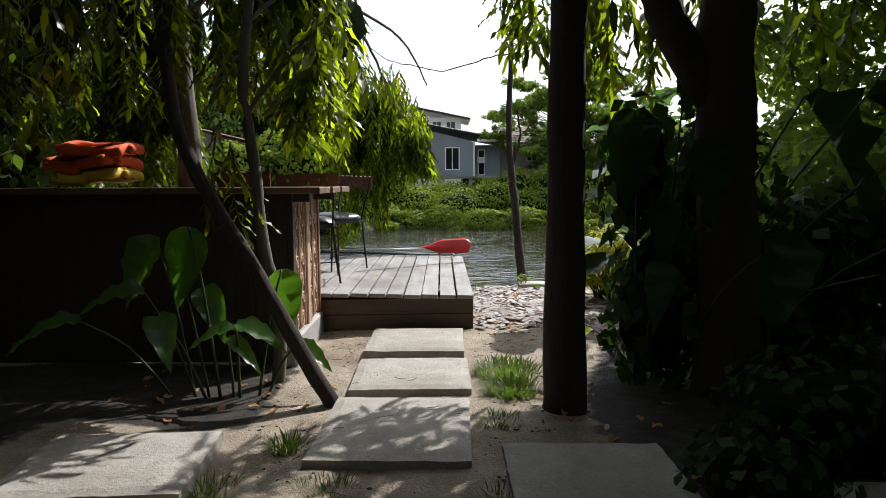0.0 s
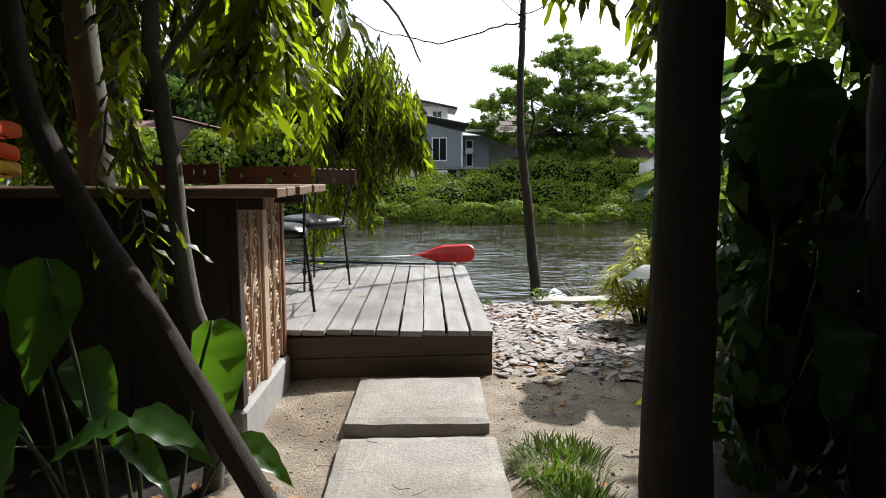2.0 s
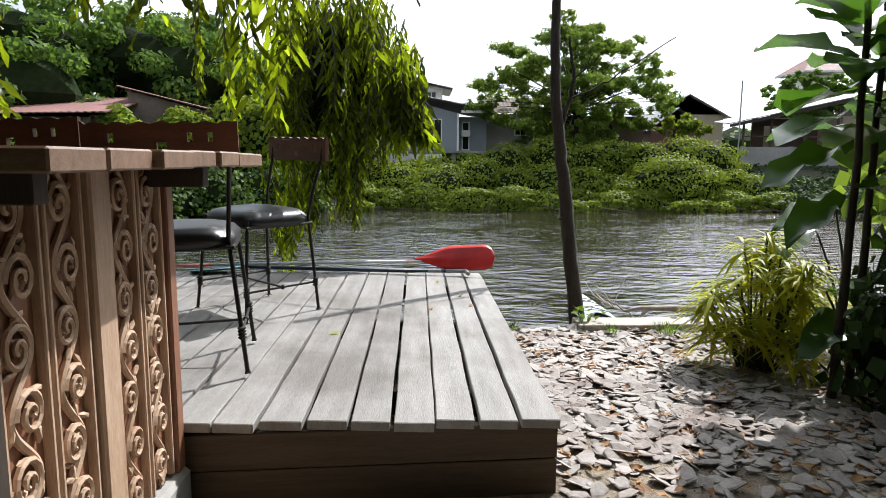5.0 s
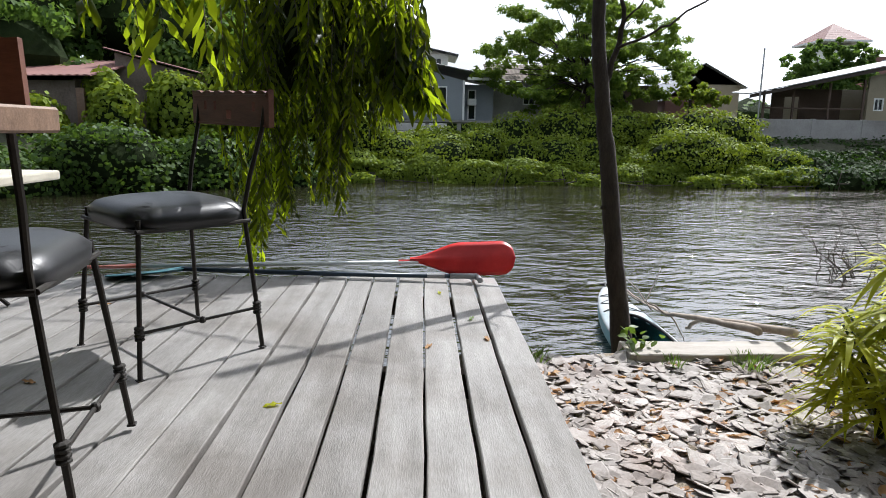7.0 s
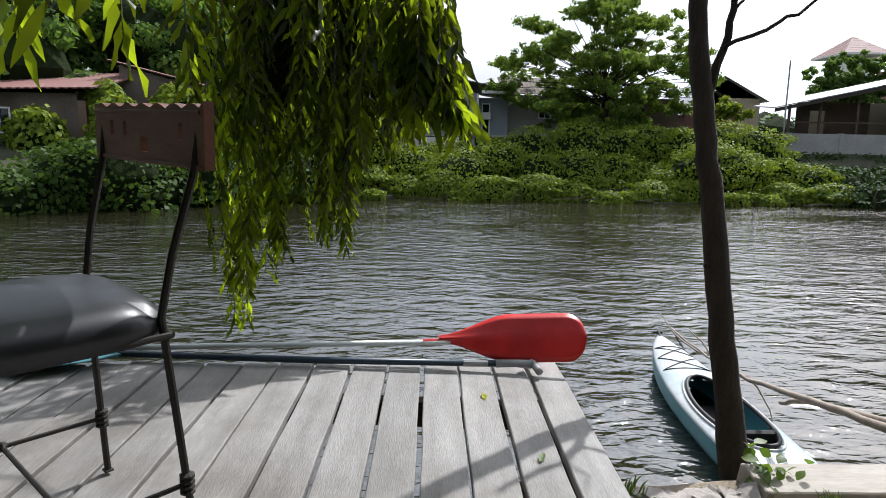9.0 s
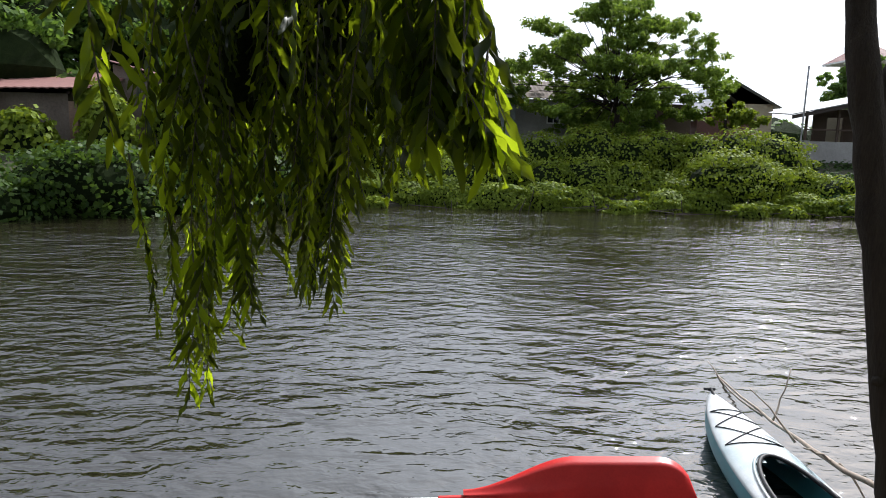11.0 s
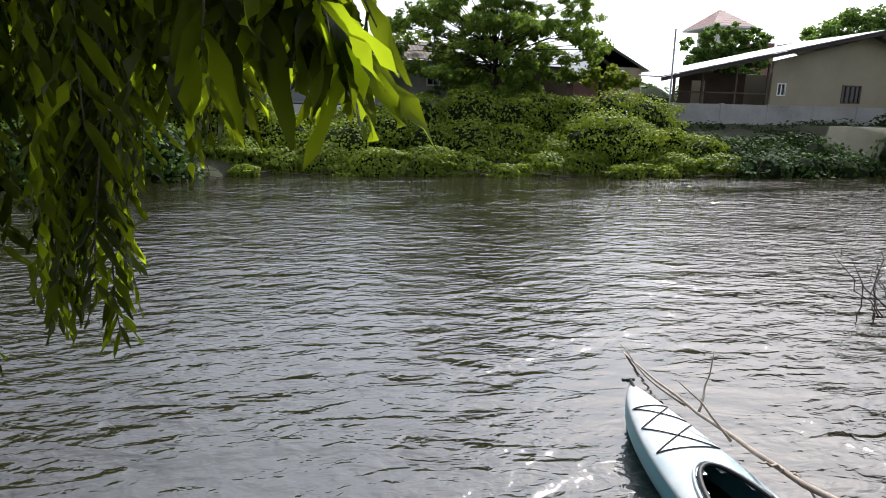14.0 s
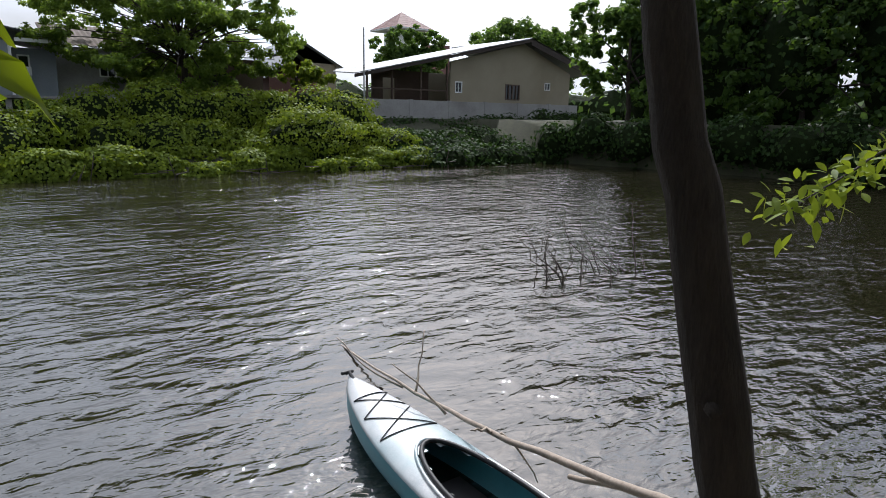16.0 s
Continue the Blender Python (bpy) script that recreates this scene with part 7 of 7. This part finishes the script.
wall_with_holes("wall", -2.2, 2.2, 56, 1.4, 7.2, [(-1.6, -0.7, 6.1, 6.9), (-0.3, 0.5, 6.1, 6.9), (0.9, 1.7, 6.1, 6.9)], M_WHITE, v)
for a in (-1.6, -0.3, 0.9):
    window(v, a, a + 0.85, 56, 6.1, 6.9, 1)
roof_sheet("roof", ((-2.9, 55.2, 8.3), (-2.9, 60, 8.3), (3.0, 60, 7.1), (3.0, 55.2, 7.1)), M_WHITE, v, 4, 0.2, 0.0)
hblock(v, "back_wall", -2.2, 2.2, 59.6, 59.75, 1.4, 7.0, M_WHITE)

# pale annex and brown timber house behind the tree
n = tagged(empty("annex_house", (6, 47, 1.4)), "pale weathered annex with a small window and rusty roof", "house", "houses across the river")
wall_with_holes("wall", 4.75, 8.2, 46.4, 1.4, 4.5, [(6.6, 7.4, 3.1, 4.0)], M_BLOCK, n)
window(n, 6.6, 7.4, 46.4, 3.1, 4.0, 1)
hblock(n, "back_wall", 4.75, 8.2, 50, 50.15, 1.4, 4.5, M_BLOCK)
roof_sheet("roof", ((4.4, 46.0, 4.55), (8.7, 46.0, 4.55), (8.7, 50.2, 5.9), (4.4, 50.2, 5.9)), M_OLDWALL, n, 16)
n = tagged(empty("timber_house", (12, 48, 1.4)), "brown timber house with a low metal roof behind the tree", "house", "houses across the river")
wall_with_holes("wall", 8.5, 15.6, 47.5, 1.4, 4.5, [(9.6, 10.6, 2.9, 4.0), (12.5, 13.5, 2.9, 4.0)], M_BROWN, n)
window(n, 9.6, 10.6, 47.5, 2.9, 4.0, 2, M_BROWN)
window(n, 12.5, 13.5, 47.5, 2.9, 4.0, 2, M_BROWN)
hblock(n, "back_wall", 8.5, 15.6, 52, 52.15, 1.4, 4.5, M_BROWN)
roof_sheet("roof", ((8.1, 47.0, 4.6), (16.2, 47.0, 4.6), (16.2, 52.4, 6.1), (8.1, 52.4, 6.1)), M_ROOFZ, n, 24)


def gable_house(name, x0, x1, y0, y1, z0, zw, zr, wall, roof, label, over=0.5, along_x=True):
    h = tagged(empty(name, ((x0 + x1) / 2, y0, z0)), label, "house", "houses across the river")
    xm = (x0 + x1) / 2
    wall_with_holes("wall", x0, x1, y0, z0, zw, [], wall, h)
    hblock(h, "back_wall", x0, x1, y1, y1 + 0.15, z0, zw, wall)
    hblock(h, "side_wall", x0, x0 + 0.15, y0 + 0.15, y1, z0, zw, wall)
    hblock(h, "side_wall", x1 - 0.15, x1, y0 + 0.15, y1, z0, zw, wall)
    for y in (y0 + 0.02, y1):
        bm = bmesh.new()
        bm.faces.new([bm.verts.new(p) for p in ((x0, y, zw), (x1, y, zw), (xm, y, zr - 0.1))])
        bmesh.ops.solidify(bm, geom=bm.faces[:], thickness=0.1)
        under(h, part("gable", bm, wall))
    k = (zr - zw) / (xm - x0)
    roof_sheet("roof", ((x0 - over, y0 - over, zw - over * k), (x0 - over, y1 + over, zw - over * k), (xm, y1 + over, zr), (xm, y0 - over, zr)), roof, h, 16)
    roof_sheet("roof", ((x1 + over, y0 - over, zw - over * k), (x1 + over, y1 + over, zw - over * k), (xm, y1 + over, zr), (xm, y0 - over, zr)), roof, h, 16)
    return h


gable_house("roof_cottage", 17.0, 20.6, 50, 56, 1.4, 4.0, 5.3, M_ROOFR, M_ROOFZ, "small maroon-walled house with pale metal roofs")
gable_house("roof_cottage", 20.5, 27.0, 60, 66, 1.4, 5.6, 7.3, M_HCREAM, M_ROOFZ, "distant house with a dark gabled roof")

# long cream house with the metal roof, on a block wall
c = tagged(empty("cream_house", (31, 44, 1.4)), "long cream house with a wide metal gable roof above the river", "house", "houses across the river")
X0, X1, XA = 27.1, 38.6, 33.7
bm = bmesh.new()
wall_with_holes("wall", X0, X1, 44, 2.4, 4.3, [(27.5, 28.1, 3.0, 3.75), (32.0, 33.4, 2.65, 3.75), (35.9, 36.5, 3.45, 4.0)], M_HCREAM, c)
v4 = [bm.verts.new(p) for p in ((X0, 44, 4.3), (X1, 44, 4.3), (X1, 44, 4.75), (XA, 44, 6.6), (X0, 44, 5.0), (X0, 44.15, 4.3), (X1, 44.15, 4.3), (X1, 44.15, 4.75), (XA, 44.15, 6.6), (X0, 44.15, 5.0))]
bm.faces.new(v4[:5])
bm.faces.new(v4[5:][::-1])
under(c, part("gable", bm, M_HCREAM))
window(c, 27.5, 28.1, 44, 3.0, 3.75, 1)
window(c, 32.0, 33.4, 44, 2.65, 3.75, 3, M_BROWN)
window(c, 35.9, 36.5, 44, 3.45, 4.0, 1)
hblock(c, "back_wall", 26.0, X1, 52, 52.15, 1.4, 4.8, M_HCREAM)
hblock(c, "side_wall", X1 - 0.15, X1, 44.15, 52, 1.4, 4.7, M_HCREAM)
# Brown, not the house's cream: it stands for the shade inside the veranda.
wall_with_holes("veranda_wall", 22.6, X0, 46.5, 2.4, 4.4, [(23.4, 24.4, 2.4, 3.9)], M_BROWN, c)
for x in (20.8, 22.6, 24.8, 26.9):
    hblock(c, "veranda_post", x - 0.06, x + 0.06, 44.05, 44.17, 2.4, 4.1 + (x - 20.8) * 0.12, M_BROWN)
hblock(c, "veranda_rail", 20.8, 27.0, 44.06, 44.14, 3.05, 3.13, M_BROWN)
roof_sheet("roof", ((19.4, 43.2, 3.85), (21.6, 50.0, 4.33), (XA, 50.0, 6.95), (XA, 43.2, 6.95)), M_ROOFZ, c, 34)
roof_sheet("roof", ((41.2, 43.2, 4.75), (41.2, 52.6, 4.75), (XA, 52.6, 6.95), (XA, 43.2, 6.95)), M_ROOFG, c, 30)
def barge_board(a, b, depth=0.32):
    """A dark board standing in for the shaded overhang under the roof's edge, from a to b."""
    a, b = Vector(a), Vector(b)
    bm = bmesh.new()
    quad = [a, b, b - Vector((0, 0, depth)), a - Vector((0, 0, depth))]
    front = [bm.verts.new(p) for p in quad]
    rear = [bm.verts.new(p + Vector((0, 0.06, 0))) for p in quad]
    bm.faces.new(front)
    bm.faces.new(rear[::-1])
    for k in range(4):
        bm.faces.new((front[k], rear[k], rear[(k + 1) % 4], front[(k + 1) % 4]))
    bmesh.ops.recalc_face_normals(bm, faces=bm.faces[:])
    under(c, part("barge_board", bm, M_DARKWOOD))


barge_board((XA, 43.24, 6.88), (41.2, 43.24, 4.68), 0.42)
barge_board((19.5, 43.24, 3.80), (XA, 43.24, 6.88), 0.2)
hblock(c, "mast", 19.95, 20.02, 43.0, 43.07, 2.0, 6.4, M_GREY)
bwall = tagged(empty("block_wall", (27, 43.4, 1.0)), "grey concrete block wall under the cream house", "wall", kind="structure")
for k in range(6):
    x = 20.5 + 3.08 * k
    hblock(bwall, "wall_panel", x, x + 3.06, 43.4, 43.6, 0.5, 2.42, M_BLOCK)
    hblock(bwall, "pier", x - 0.12, x + 0.12, 43.36, 43.64, 0.5, 2.46, M_BLOCK)
tw = tagged(empty("roof_turret", (47.9, 81.8, 1.4)), "white turret with a red tiled pyramid roof in the distance", "tower", "houses across the river")
hblock(tw, "wall", 46.4, 49.4, 80, 83.6, 1.4, 11.8, M_WHITE)
bm = bmesh.new()
ap = (47.9, 81.8, 14.4)
ring = [(45.1, 78.6, 12.2), (50.7, 78.6, 12.2), (50.7, 85.0, 12.2), (45.1, 85.0, 12.2)]
for k in range(4):
    a_, b_ = Vector(ring[k]), Vector(ring[(k + 1) % 4])
    for q in range(7):
        t0, t1 = q / 7, (q + 1) / 7
        A = Vector(ap)
        bm.faces.new([bm.verts.new(p) for p in (a_.lerp(A, t0), b_.lerp(A, t0), b_.lerp(A, t1) + Vector((0, 0, -0.01)), a_.lerp(A, t1) + Vector((0, 0, -0.01)))] if q < 6 else [bm.verts.new(p) for p in (a_.lerp(A, t0), b_.lerp(A, t0), A)])
under(tw, part("roof", bm, M_ROOFR))
hblock(tw, "eave", 45.1, 50.7, 78.6, 85.0, 12.0, 12.2, M_WHITE)
hblock(tw, "annex", 52.0, 54.4, 80, 83, 1.4, 10.6, M_ROOFR)

# old red-roofed houses
o = tagged(empty("old_house", (-17, 35, 1.2)), "old house with a faded red metal roof and stained grey walls", "house", "houses across the river")
wall_with_holes("wall", -22, -14.7, 34.2, 0.6, 3.3, [(-18.5, -17.5, 1.6, 2.7)], M_OLDWALL, o)
window(o, -18.5, -17.5, 34.2, 1.6, 2.7, 1)
hblock(o, "side_wall", -14.85, -14.7, 34.35, 39, 0.6, 3.4, M_OLDWALL)
hblock(o, "back_wall", -22, -14.7, 39, 39.15, 0.6, 4, M_OLDWALL)
roof_sheet("roof", ((-22.8, 33.5, 3.3), (-13.7, 33.5, 3.5), (-13.7, 39.6, 4.7), (-22.8, 39.6, 4.5)), M_ROOFR, o, 26)
hblock(o, "pier", -14.65, -14.3, 34.1, 34.4, 0.6, 3.0, M_CTOP)
o2 = tagged(empty("ruined_wall", (-12, 37, 1.2)), "old stained plaster gable wall with a rusted roof edge", "house", "houses across the river")
wall_with_holes("wall", -14.2, -8.0, 37.0, 0.6, 3.2, [(-10.8, -10.1, 2.2, 2.9), (-9.8, -9.1, 2.2, 2.9)], M_OLDWALL, o2, slope=1.6)
roof_sheet("roof", ((-14.6, 36.7, 5.0), (-14.6, 42, 5.0), (-7.4, 42, 3.25), (-7.4, 36.7, 3.25)), M_ROOFR, o2, 18)
bm = bmesh.new()
for q in range(8):
    for w in range(3):
        box(bm, (0.16, 0.06, 0.10), pose(-10.9 + q * 0.25, 36.97, 2.35 + w * 0.22))
under(o2, part("vent_block", bm, M_BLOCK))
gable_house("far_cottage", -8.5, -3.5, 48, 54, 1.4, 4.0, 5.0, M_OLDWALL, M_ROOFR, "distant low house with a rusty red roof behind bushes")

# closing woods round the horizon
ring_b = []
rg = random.Random(77)
for k in range(90):
    a = 2 * math.pi * k / 90
    r = rg.uniform(95, 125)
    x, y = r * math.sin(a), r * math.cos(a) + 10
    ring_b.append((x, y, 2.5, 7, 6, rg.uniform(2.6, 4.6)))
far = tagged(empty("far_woods", (0, 110, 0)), "distant line of trees round the horizon", "trees", kind="stuff")
under(far, cores("masses", ring_b, M_INNER_SHADE, None, 0.95, 5))
under(far, scatter("crowns", ring_b, 16000, 0.9, M_HILL, None, 99, inner=0.9, lie=0.8))
